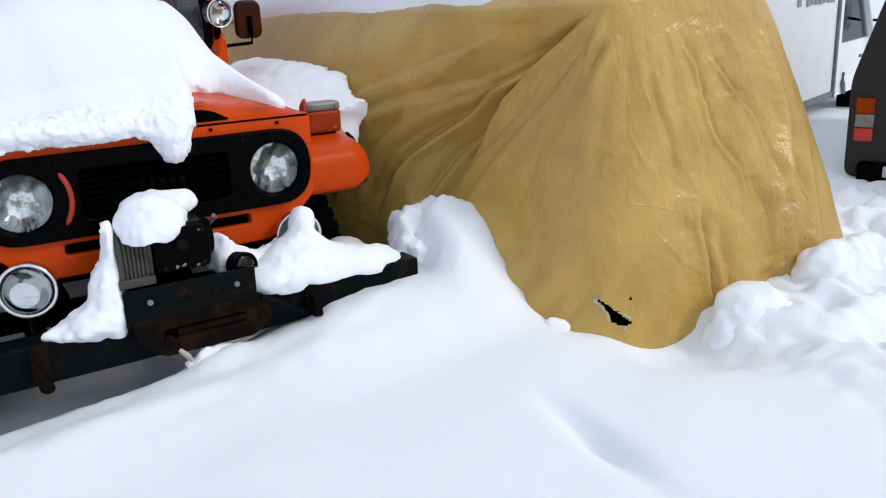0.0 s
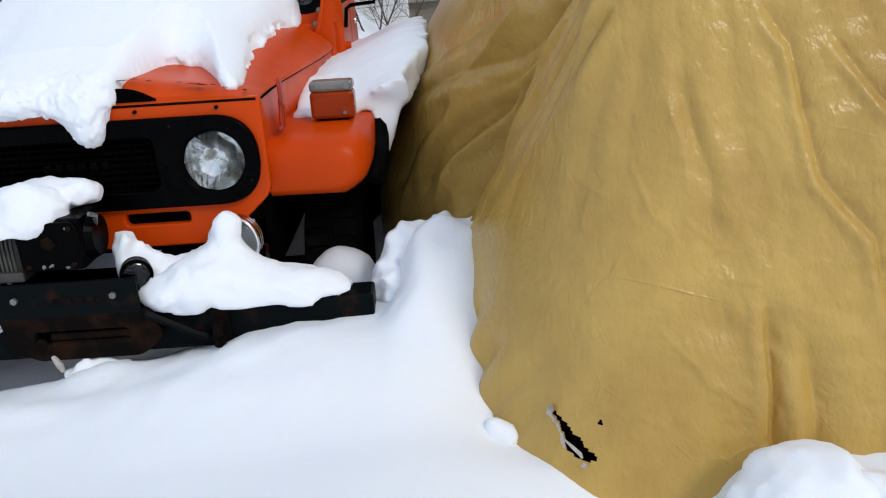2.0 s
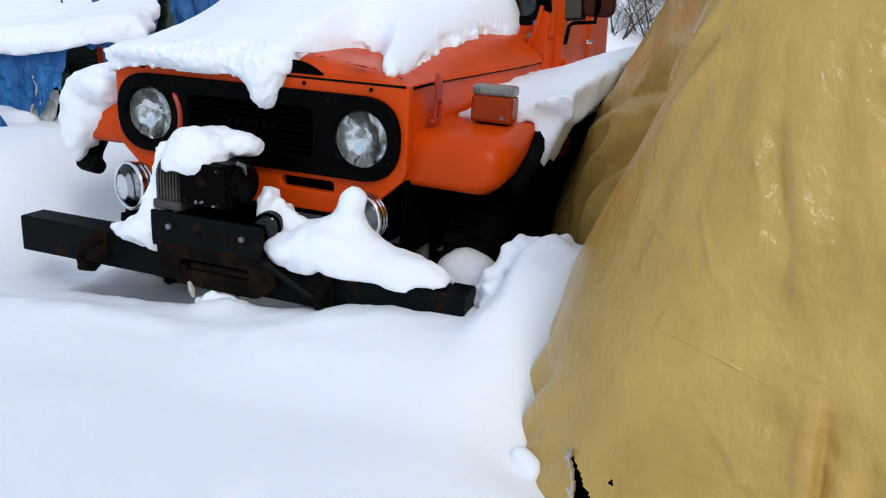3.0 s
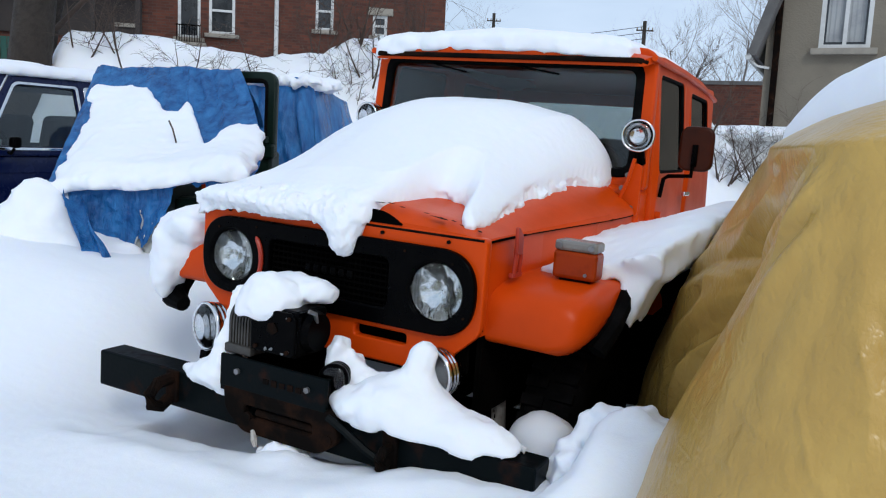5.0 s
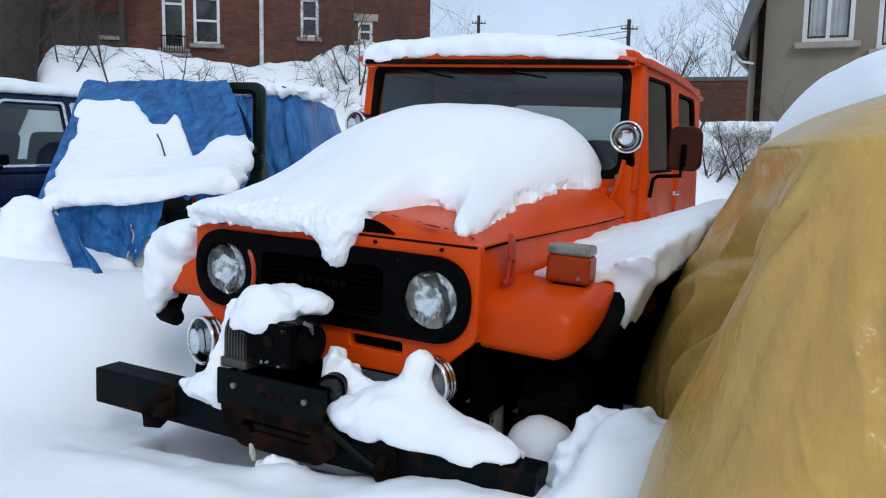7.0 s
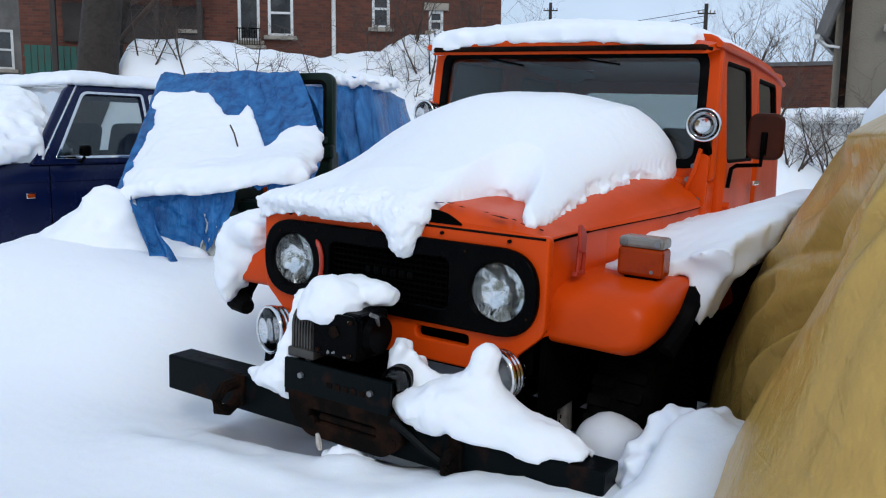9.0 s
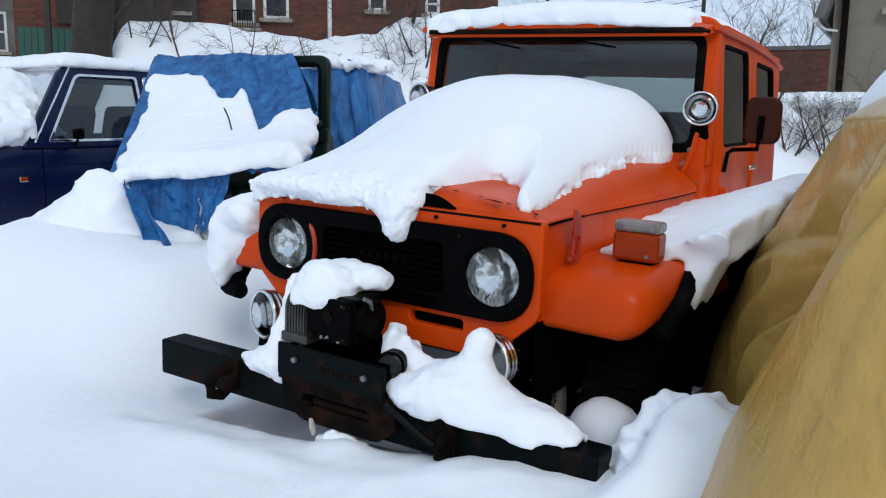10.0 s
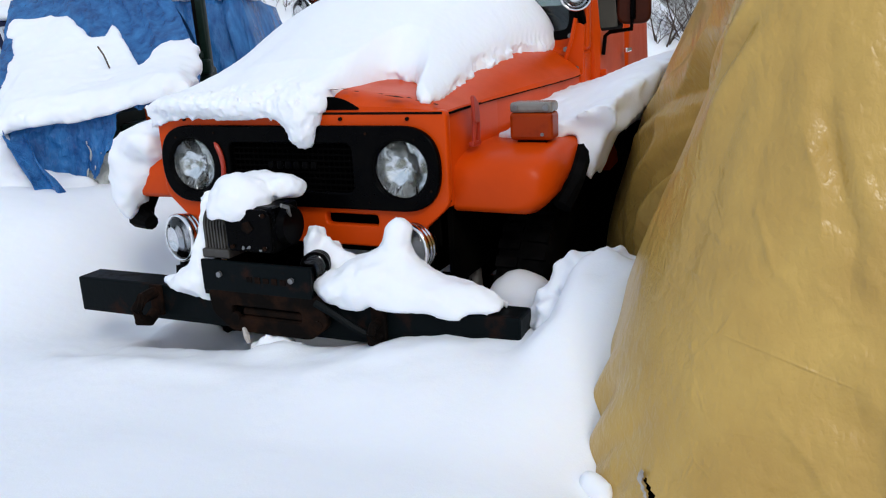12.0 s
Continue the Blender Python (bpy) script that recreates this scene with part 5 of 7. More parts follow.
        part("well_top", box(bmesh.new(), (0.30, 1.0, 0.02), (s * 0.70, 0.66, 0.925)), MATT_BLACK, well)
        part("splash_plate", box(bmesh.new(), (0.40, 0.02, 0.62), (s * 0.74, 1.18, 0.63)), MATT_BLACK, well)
    bm = cyl(bmesh.new(), (0.47, 0.42, 0.33), (0.45, 0.40, 0.72), 0.027)
    cyl(bm, (0.45, 0.40, 0.60), (0.445, 0.395, 0.80), 0.034)
    shock = part("shock_absorber", bm, RED_TRIM, root, "red shock absorber with a white label")
    bm = bmesh.new()
    lathe(bm, [(0.0285, 0), (0.0285, 0.11)], Matrix.Translation((0.468, 0.418, 0.37)) @ pose(0, 0, 0, 3, -3), 20)
    lab = part("label", bm, PAPER, shock)
    bm = bmesh.new()
    for k in range(4):
        box(bm, (0.004, 0.004, 0.014), (0.462 + 0.004 * (k % 2), 0.388, 0.40 + 0.02 * k))
    part("lettering", bm, BLACK, lab)
    for s in (-1, 1):
        wheel(root, (s * 0.70, 0.58, 0.37))
        wheel(root, (s * 0.66, 2.35, 0.37))
    # bumper: heavy square bar
    bm = bmesh.new()
    box(bm, (1.705, 0.110, 0.130), (0.016, -0.187, 0.476), 0.008)
    for v in bm.verts:
        v.co.z += 0.006 * v.co.x
    bumper = part("bumper", bm, STEEL, root, "heavy black square-section steel bumper, rusting")
    for x, r, reach in ((-0.46, 0.050, 1.0), (0.42, 0.036, 0.62)):
        bm = tube(bmesh.new(), [(x, -0.245 - reach * a, 0.465 + reach * b) for a, b in ((0.0, 0.05), (0.07, 0.045), (0.105, 0.015), (0.095, -0.025), (0.055, -0.04), (0.02, -0.02))], r * 0.42, 8)
        box(bm, (0.05, 0.016, 0.11), (x, -0.250, 0.485), 0.004)
        part("tow_hook", bm, RUST, bumper)
    # winch carrier plate and fairlead
    bm = bmesh.new()
    box(bm, (0.42, 0.014, 0.105), (0.0, -0.283, 0.608), 0.004)
    box(bm, (0.42, 0.26, 0.014), (0.0, -0.155, 0.548))
    for x in (-0.19, 0.19):
        box(bm, (0.012, 0.2, 0.10), (x, -0.18, 0.60))
    cradle = part("winch_plate", bm, STEEL, root, "black winch mounting plate with two bolts")
    for x in (-0.135, 0.142):
        part("bolt", cyl(bmesh.new(), (x, -0.300, 0.615), (x, -0.288, 0.615), 0.010, seg=6), DULL_METAL, cradle)
    for k in range(5):
        part("stamped_mark", box(bmesh.new(), (0.020, 0.003, 0.016 + 0.004 * (k % 2)), (-0.02 + 0.032 * k, -0.2915, 0.605)), RUST, cradle)
    lo = rounded([(-0.21, 0.545), (0.21, 0.545), (0.235, 0.465), (0.17, 0.415), (-0.13, 0.415), (-0.20, 0.47)], 0.02)
    bm = moved(plate([lo, rounded([(-0.13, 0.505), (0.15, 0.505), (0.15, 0.455), (-0.13, 0.455)], 0.02)], 0.03, 0.006), pose(0.02, -0.275, 0.012))
    fl = part("fairlead", bm, RUST, root, "rusty cable fairlead under the winch")
    for z in (0.492, 0.466):
        part("roller", cyl(bmesh.new(), (-0.06, -0.275, z), (0.20, -0.275, z), 0.012), RUST, fl)
    for x in (-0.09, 0.225):
        part("fairlead_bolt", cyl(bmesh.new(), (x, -0.293, 0.475), (x, -0.281, 0.475), 0.016, seg=8), RUST, fl)
    bm = tube(bmesh.new(), [(-0.065, -0.29, 0.435), (-0.045, -0.305, 0.415), (-0.035, -0.31, 0.395)], [0.007, 0.011, 0.006], 6)
    part("cable_end", bm, PAPER, fl)
    bm = tube(bmesh.new(), [(0.22, -0.29, 0.55), (0.28, -0.28, 0.515), (0.34, -0.27, 0.475), (0.40, -0.255, 0.44)], 0.012, 6)
    part("brace", bm, STEEL, bumper)
    # winch: gear box with a dished cover, finned motor beside it
    bm = bmesh.new()
    box(bm, (0.182, 0.15, 0.150), (-0.012, -0.195, 0.762), 0.014)
    for vert in bm.verts:
        if vert.co.z < 0.72:
            vert.co.x *= 0.94
    win = part("winch", bm, BLACK, root, "black electric winch, dented and greasy")
    cover = part("cover_plate", moved(plate([rounded([(-0.080, -0.062), (0.080, -0.062), (0.083, 0.050), (0.066, 0.064), (-0.066, 0.064), (-0.083, 0.050)], 0.012)], 0.016, 0.006), pose(-0.012, -0.274, 0.762)), BLACK, win)
    part("badge", moved(plate([rounded([(-0.022, -0.010), (0, -0.022), (0.022, -0.004), (0.006, 0.020), (-0.018, 0.014)], 0.004)], 0.004), pose(-0.010, -0.284, 0.775)), RUST, cover, "small worn rusty badge")
    for x, z in ((-0.078, 0.815), (0.054, 0.815), (-0.074, 0.710), (0.050, 0.710)):
        part("cover_bolt", cyl(bmesh.new(), (x, -0.290, z), (x, -0.278, z), 0.007, seg=8), RUST, cover)
    # chips where the black paint has gone
    rng = random.Random(12)
    for k in range(9):
        x, z = rng.uniform(-0.085, 0.06), rng.choice((rng.uniform(0.700, 0.712), rng.uniform(0.806, 0.822), rng.uniform(0.72, 0.80)))
        pts = [(x + rng.uniform(0.003, 0.008) * math.cos(t), z + rng.uniform(0.002, 0.006) * math.sin(t)) for t in np.linspace(0, 5.6, 7)]
        part("paint_chip", moved(plate([pts], 0.002), pose(0, -0.2825, 0)), DULL_METAL, cover)

    def arch(x, r):
        """Section of the motor: round above, straight sides below."""
        return [Vector((x, -0.200 + r * math.cos(t), 0.765 + r * math.sin(t))) for t in np.linspace(0, math.pi, 15)] + [Vector((x, -0.200 - r, 0.690)), Vector((x, -0.200 + r, 0.690))]

    stack = [(-0.205, 0.058), (-0.201, 0.066)]
    for k in range(7):
        stack += [(-0.198 + 0.012 * k, 0.066), (-0.192 + 0.012 * k, 0.066), (-0.192 + 0.012 * k, 0.059), (-0.187 + 0.012 * k, 0.059)]
    part("motor_housing", loft(bmesh.new(), [arch(x, r) for x, r in stack + [(-0.104, 0.066)]]), MOTOR, win, "finned grey alloy motor housing", False)
    part("motor_foot", box(bmesh.new(), (0.108, 0.145, 0.030), (-0.156, -0.203, 0.678), 0.005), MOTOR, win)
    bm = cyl(bmesh.new(), (0.078, -0.190, 0.765), (0.100, -0.190, 0.765), 0.068, 0.058, 28)
    clutch = part("clutch_cover", bm, BLACK, win)
    part("clutch_lever", tube(bmesh.new(), [(0.095, -0.20, 0.80), (0.115, -0.235, 0.835), (0.105, -0.255, 0.845)], 0.007, 6), DULL_METAL, clutch)
    # driving lamps on the bumper
    f1 = round_lamp(root, "driving_lamp", (-0.445, -0.105, 0.672), 0.082, (-0.27, -1, 0.03), CHROME, 0.11, LENS, "round chrome driving lamp")
    f2 = round_lamp(root, "driving_lamp", (0.455, -0.095, 0.686), 0.078, (-0.16, -1, 0.02), CHROME, 0.11, LENS, "round chrome driving lamp, half under snow")
    f3 = round_lamp(root, "driving_lamp", (0.195, -0.230, 0.650), 0.044, (0.35, -1, 0.05), BLACK, 0.07, LENS, "small dark driving lamp beside the winch", BLACK)
    for lamp, x in ((f1, -0.445), (f2, 0.455), (f3, 0.195)):
        bm = cyl(bmesh.new(), (x, -0.10, 0.53), (x, -0.10, 0.66), 0.012, seg=10)
        part("lamp_stalk", bm, BLACK, lamp)
    return root


build_truck()


# ---- snow lying on the truck (in the truck's own axes) ----
def build_hood_snow():
    def f(x, y, z):
        w = hood_half(y)
        top = hood_top(x, np.clip(y, 0, 1.2))
        # plan of the layer: it slid forward and left a bare strip near the +x edge
        right = 0.500 - 0.035 * bump(y, 0, 0.50, 0, 0.25, 1) + 0.05 * smooth(0.8, 1.15, y)
        left = -w + 0.0
        front_lip = -0.045 - 0.02 * vnoise(x * 9, 0 * x, 0 * x, 4) + 0.06 * smooth(0.35, 0.42, x)
        bare = 0.31 * np.exp(-np.abs((x - 0.295) / 0.115) ** 3.5)
        edge = np.minimum.reduce([right - x, x - left, y - front_lip - bare, 1.235 - y])
        plain = edge + 0.006 * fbm(x * 3, y * 3, z * 3, 2, 9)
        edge = edge + 0.020 * fbm(x * 10, y * 10, z * 12, 4, 8, 0.6) * smooth(0.10, 0.02, z - top)
        thick = 0.065 + 0.205 * smooth(-0.05, 0.95, y) ** 0.8 * (1 - (1 - smooth(0.95, 0.10, np.abs(x + 0.02))) * (1 - 0.6 * smooth(0.1, 0.5, x) * smooth(0.5, 1.0, y))) + 0.015 * vnoise(x * 3, y * 3, 0 * x, 6)
        thick = thick * np.clip(plain / 0.15, 0.003, 1) ** (0.5 - 0.16 * smooth(0.1, 0.4, x))
        d = np.maximum(z - top - thick, top - 0.05 - z)
        d = np.maximum(d * 0.75, -edge)
        # tongues that hang over the lip
        for cx, cz, rx, rz in ((-0.40, 1.135, 0.15, 0.032), (-0.18, 1.125, 0.15, 0.042), (0.05, 1.115, 0.085, 0.06), (0.065, 1.052, 0.052, 0.065)):
            t = ellipsoid(x, y, z, (cx, -0.035, cz), (rx, 0.055, rz))
            d = smin(d, t, 0.04)
        front = smooth(0.12, -0.02, y)
        rim = smooth(0.09, 0.0, edge)
        low_rim = np.maximum(0.6 * front * smooth(1.19, 1.12, z), rim * smooth(0.06, 0.01, z - top))
        return d + (0.0010 + 0.0038 * low_rim) * fbm(x * 70, y * 70, z * 48, 3, 12, 0.8)

    v, q = nets(f, (-0.75, -0.16, 0.94), (0.72, 1.30, 1.62), 0.0075)
    ob = raw("hood_snow", v, q, SNOW)
    ob.matrix_world = TRUCK
    tagged(ob, "deep rounded cap of snow sagging over the orange hood", "snow")

    def g(x, y, z):
        edge = np.minimum.reduce([0.60 - x, x + 0.67, y - 1.155, 2.7 - y]) + 0.016 * fbm(x * 12, y * 12, z * 12, 3, 5)
        top = 1.795 + 0.045 * (1 - np.abs(x / 0.675) ** 2.5) - 0.05 * smooth(1.8, 2.7, y)
        thick = (0.045 + 0.014 * vnoise(x * 3, y * 2, 0 * x, 3)) * np.sqrt(np.clip(edge / 0.07, 0.02, 1))
        d = np.maximum(z - top - thick, top - 0.06 - z)
        return np.maximum(d, -edge) + 0.005 * fbm(x * 24, y * 24, z * 24, 3, 2)

    v, q = nets(g, (-0.75, 1.05, 1.68), (0.7, 3.3, 1.98), 0.016)
    ob = raw("roof_snow", v, q, SNOW)
    ob.matrix_world = TRUCK
    tagged(ob, "flat layer of snow on the truck's orange roof", "snow")


build_hood_snow()
snow_pile("winch_snow", "cap of snow on top of the winch", [((-0.080, -0.215, 0.840), (0.112, 0.092, 0.090)), ((-0.11, -0.265, 0.818), (0.065, 0.045, 0.045)), ((-0.06, -0.135, 0.888), (0.105, 0.060, 0.038)), ((0.025, -0.125, 0.880), (0.062, 0.055, 0.038)), ((0.055, -0.120, 0.872), (0.034, 0.045, 0.026))], low=0.795, m=TRUCK, h=0.007, k=0.016, rough=0.006, fine=0.005)
snow_pile("bumper_snow", "heap of snow on the bumper beside the winch", [((-0.214, -0.205, 0.735), (0.034, 0.050, 0.125)), ((-0.245, -0.210, 0.62), (0.058, 0.078, 0.100)), ((-0.285, -0.212, 0.570), (0.078, 0.075, 0.055)), ((-0.350, -0.21, 0.545), (0.075, 0.060, 0.028)), ((-0.235, -0.250, 0.585), (0.034, 0.040, 0.05))], m=TRUCK, h=0.008, k=0.035, rough=0.009, fine=0.006)


def build_bumper_drift():
    """Snow that tapers from the driving lamp down to the bumper's end."""
    def f(x, y, z):
        crest = 0.548 + 0.095 * smooth(0.22, 0.36, x) * smooth(0.88, 0.45, x) + 0.035 * smooth(0.62, 0.48, x) * smooth(0.28, 0.44, x)
        half = 0.085 + 0.045 * smooth(0.85, 0.4, x)
        mid = -0.165 + 0.02 * np.sin(x * 6)
        e = np.clip(1 - ((y - mid) / half) ** 2, 0, 1)
        d = z - (0.50 + (crest - 0.50) * np.sqrt(e))
        d = np.maximum(d, np.maximum(0.235 - x, x - 0.79))
        d = np.maximum(d, (np.abs(y - mid) - half) * 0.8)
        d = smin(d, ellipsoid(x, y, z, (0.440, -0.150, 0.660), (0.060, 0.058, 0.090)), 0.05)
        d = smin(d, ellipsoid(x, y, z, (0.375, -0.195, 0.602), (0.115, 0.095, 0.080)), 0.06)
        d = smin(d, ellipsoid(x, y, z, (0.452, -0.145, 0.755), (0.042, 0.042, 0.040)), 0.03)
        d = smin(d, ellipsoid(x, y, z, (0.275, -0.21, 0.585), (0.085, 0.075, 0.045)), 0.05)
        d = smin(d, ellipsoid(x, y, z, (0.56, -0.195, 0.575), (0.20, 0.075, 0.055)), 0.06)
        return np.maximum(d, 0.545 - z + 0.022 * vnoise(x * 12, y * 9, 0 * x, 6)) + 0.006 * fbm(x * 22, y * 22, z * 22, 4, 3, 0.65)

    v, q = nets(f, (0.13, -0.36, 0.47), (0.90, 0.05, 0.88), 0.011)
    ob = raw("bumper_snow", v, q, SNOW)
    ob.matrix_world = TRUCK
    tagged(ob, "smooth snow tapering from the lamp along the bumper", "snow")


build_bumper_drift()
snow_pile("bumper_snow", "crumbly snow packed between winch and front panel", [((0.145, -0.130, 0.690), (0.030, 0.040, 0.062)), ((0.165, -0.125, 0.640), (0.045, 0.05, 0.05)), ((0.180, -0.09, 0.640), (0.036, 0.050, 0.065)), ((0.205, -0.14, 0.62), (0.065, 0.07, 0.06)), ((0.30, -0.10, 0.615), (0.09, 0.05, 0.045)), ((0.37, -0.10, 0.645), (0.06, 0.04, 0.035))], m=TRUCK, h=0.008, k=0.025, rough=0.020, fine=0.010)


def build_fender_slab():
    """A slab of snow bridging fender and tan tarp, broken off on its outer side."""
    def f(x, y, z):
        top = 1.045 + 0.11 * smooth(0.66, 1.05, x) + 0.05 * smooth(0.4, 1.2, y) - 0.055 * smooth(0.75, 0.36, y)
        outer = 0.99 + 0.09 * smooth(0.35, 0.8, y) + 0.02 * fbm(y * 9, z * 9, 0 * y, 3, 4)
        start = 0.345 + 0.03 * vnoise(x * 9, z * 9, 0 * x, 3)
        low = 0.965 - 0.13 * np.exp(-(((x - 0.925) / 0.032) ** 2)) * smooth(0.70, 0.45, y) + 0.75 * np.clip(x - 0.955, 0, 1) + 0.02 * vnoise(x * 20, y * 12, 0 * x, 5)
        d = np.maximum.reduce([z - top, low - z, x - outer, 0.60 - x, start - y, y - 1.75])
        return d + 0.006 * fbm(x * 16, y * 16, z * 16, 4, 7, 0.6)

    v, q = nets(f, (0.55, 0.28, 0.72), (1.20, 1.8, 1.30), 0.015)
    ob = raw("fender_snow", v, q, SNOW)
    ob.matrix_world = TRUCK
    tagged(ob, "broken slab of snow on the fender, leaning on the tarp", "snow")


build_fender_slab()
snow_pile("fender_snow", "rounded snow heaped over the fender and hanging down", [((-0.76, 0.32, 0.98), (0.15, 0.26, 0.075)), ((-0.80, 0.11, 0.90), (0.115, 0.10, 0.115)), ((-0.78, 0.7, 1.0), (0.14, 0.4, 0.08)), ((-0.845, 0.075, 0.80), (0.075, 0.06, 0.085)), ((-0.70, 0.10, 0.98), (0.085, 0.1, 0.065)), ((-0.84, 0.05, 0.725), (0.022, 0.025, 0.045))], m=TRUCK, h=0.013, k=0.06, rough=0.008)
snow_pile("wheel_snow", "rounded lump of snow lying in front of the wheel", [((0.745, 0.14, 0.46), (0.115, 0.10, 0.105))], m=TRUCK, h=0.012, rough=0.004, fine=0.003)
snow_pile("snow_mound", "crumbled snow piled under the winch fairlead", [((0.0, -0.275, 0.352), (0.040, 0.035, 0.038)), ((0.05, -0.275, 0.372), (0.05, 0.035, 0.040)), ((0.11, -0.275, 0.374), (0.055, 0.035, 0.036)), ((0.18, -0.278, 0.362), (0.06, 0.035, 0.035))], m=TRUCK, h=0.008, k=0.02, rough=0.014, fine=0.010, seed=61)

# ---- the green truck under a blue tarp ----
GREEN_AT = pose(-2.60, 0.88, 0.0, 0, 0, 15)


def build_green_truck():
    root = thing("green_offroad_truck", "dark green open off-road truck half under a blue tarp", "truck", GREEN_AT)
    # matt black instead of green: the tarp's shade is put into its colour
    part("grille_panel", box(bmesh.new(), (0.66, 0.04, 0.44), (0.20, 0.16, 0.87), 0.02), MATT_BLACK, root)
    part("hood", loft(bmesh.new(), [[Vector((x, y, z)) for x, z in ((-g, 0.9), (-g, 0.95), (-g + 0.1, 0.97), (h - 0.1, 1.07), (h, 1.03), (h, 0.9))] for y, g, h in ((0.16, 0.05, 0.46), (0.6, 0.26, 0.52), (1.2, 0.58, 0.62))]), GREEN, root)
    part("scuttle", box(bmesh.new(), (1.36, 0.14, 0.40), (0, 1.28, 1.05), 0.02), GREEN, root)
    for s in (-1, 1):
        if s > 0:
            part("fender", box(bmesh.new(), (0.30, 1.0, 0.10), (0.72, 0.68, 0.93), 0.03), GREEN, root)
            lamp = part("turn_signal", box(bmesh.new(), (0.10, 0.07, 0.10), (0.80, 0.22, 1.02), 0.012), AMBER, root, "amber turn signal on the fender")
            part("lamp_base", box(bmesh.new(), (0.12, 0.08, 0.02), (0.80, 0.23, 0.97), 0.004), BLACK, lamp)
            wheel(root, (0.70, 0.62, 0.37))
        wheel(root, (s * 0.70, 2.80, 0.37))
        part("tub_side", box(bmesh.new(), (0.05, 2.0, 0.45), (s * 0.70, 2.35, 0.85), 0.02), GREEN, root)
    outer = rounded([(-0.688, 0), (0.688, 0), (0.672, 0.575), (-0.672, 0.575)], [0.02, 0.02, 0.07, 0.07])
    hole = rounded([(-0.636, 0.055), (0.636, 0.055), (0.622, 0.528), (-0.622, 0.528)], 0.06)
    ws = Matrix.Translation((0, 1.235, 1.215)) @ pose(0, 0, 0, -5)
    fr = part("windscreen_frame", moved(plate([outer, hole], 0.06, 0.012), ws), GREEN, root, "bare dark green windscreen frame")
    part("gasket", moved(plate([rounded([(-0.640, 0.051), (0.640, 0.051), (0.626, 0.532), (-0.626, 0.532)], 0.06), rounded([(-0.626, 0.065), (0.626, 0.065), (0.612, 0.518), (-0.612, 0.518)], 0.055)], 0.07, 0.006), ws), RUBBER, fr)
    for s in (-1, 1):
        bm = bmesh.new()
        box(bm, (0.10, 0.05, 0.10), (s * 0.66, 1.20, 1.25), 0.015)
        box(bm, (0.06, 0.06, 0.05), (s * 0.64, 1.17, 1.33), 0.01)
        part("screen_hinge", bm, GREEN, fr)
    bm = bmesh.new()
    for x in (-0.55, 0.55):
        tube(bm, [(x, 2.35, 0.8), (x, 2.35, 1.60), (x * 0.9, 2.38, 1.72)], 0.03, 10)
    tube(bm, [(-0.50, 2.38, 1.72), (0.50, 2.38, 1.72)], 0.03, 10)
    part("roll_bar", bm, BLACK, root)


build_green_truck()


def blue_uv(x, y):
    """Shares across and down the taut face of the blue sheet, in the green truck's axes."""
    s = np.clip((1.22 - y) / 1.27, 0, 1)
    left, right = -0.74 + 0.62 * s, 0.42 + 0.74 * s + 0.12 * np.sin(np.pi * s)
    return (x - left) / (right - left), s


def blue_sheet_height(x, y):
    """Height of that face: straight and taut on one edge, sagging on to the hood at the other."""
    u, s = blue_uv(x, y)
    low = 1.0 + 0.15 * np.clip(u, 0, 1)
    sag = (1 - s) ** (1.05 + 0.55 * smooth(0.1, 0.8, u))
    return low + (1.81 - low) * sag + 0.012 * np.sin(x * 9 + 2 * y)


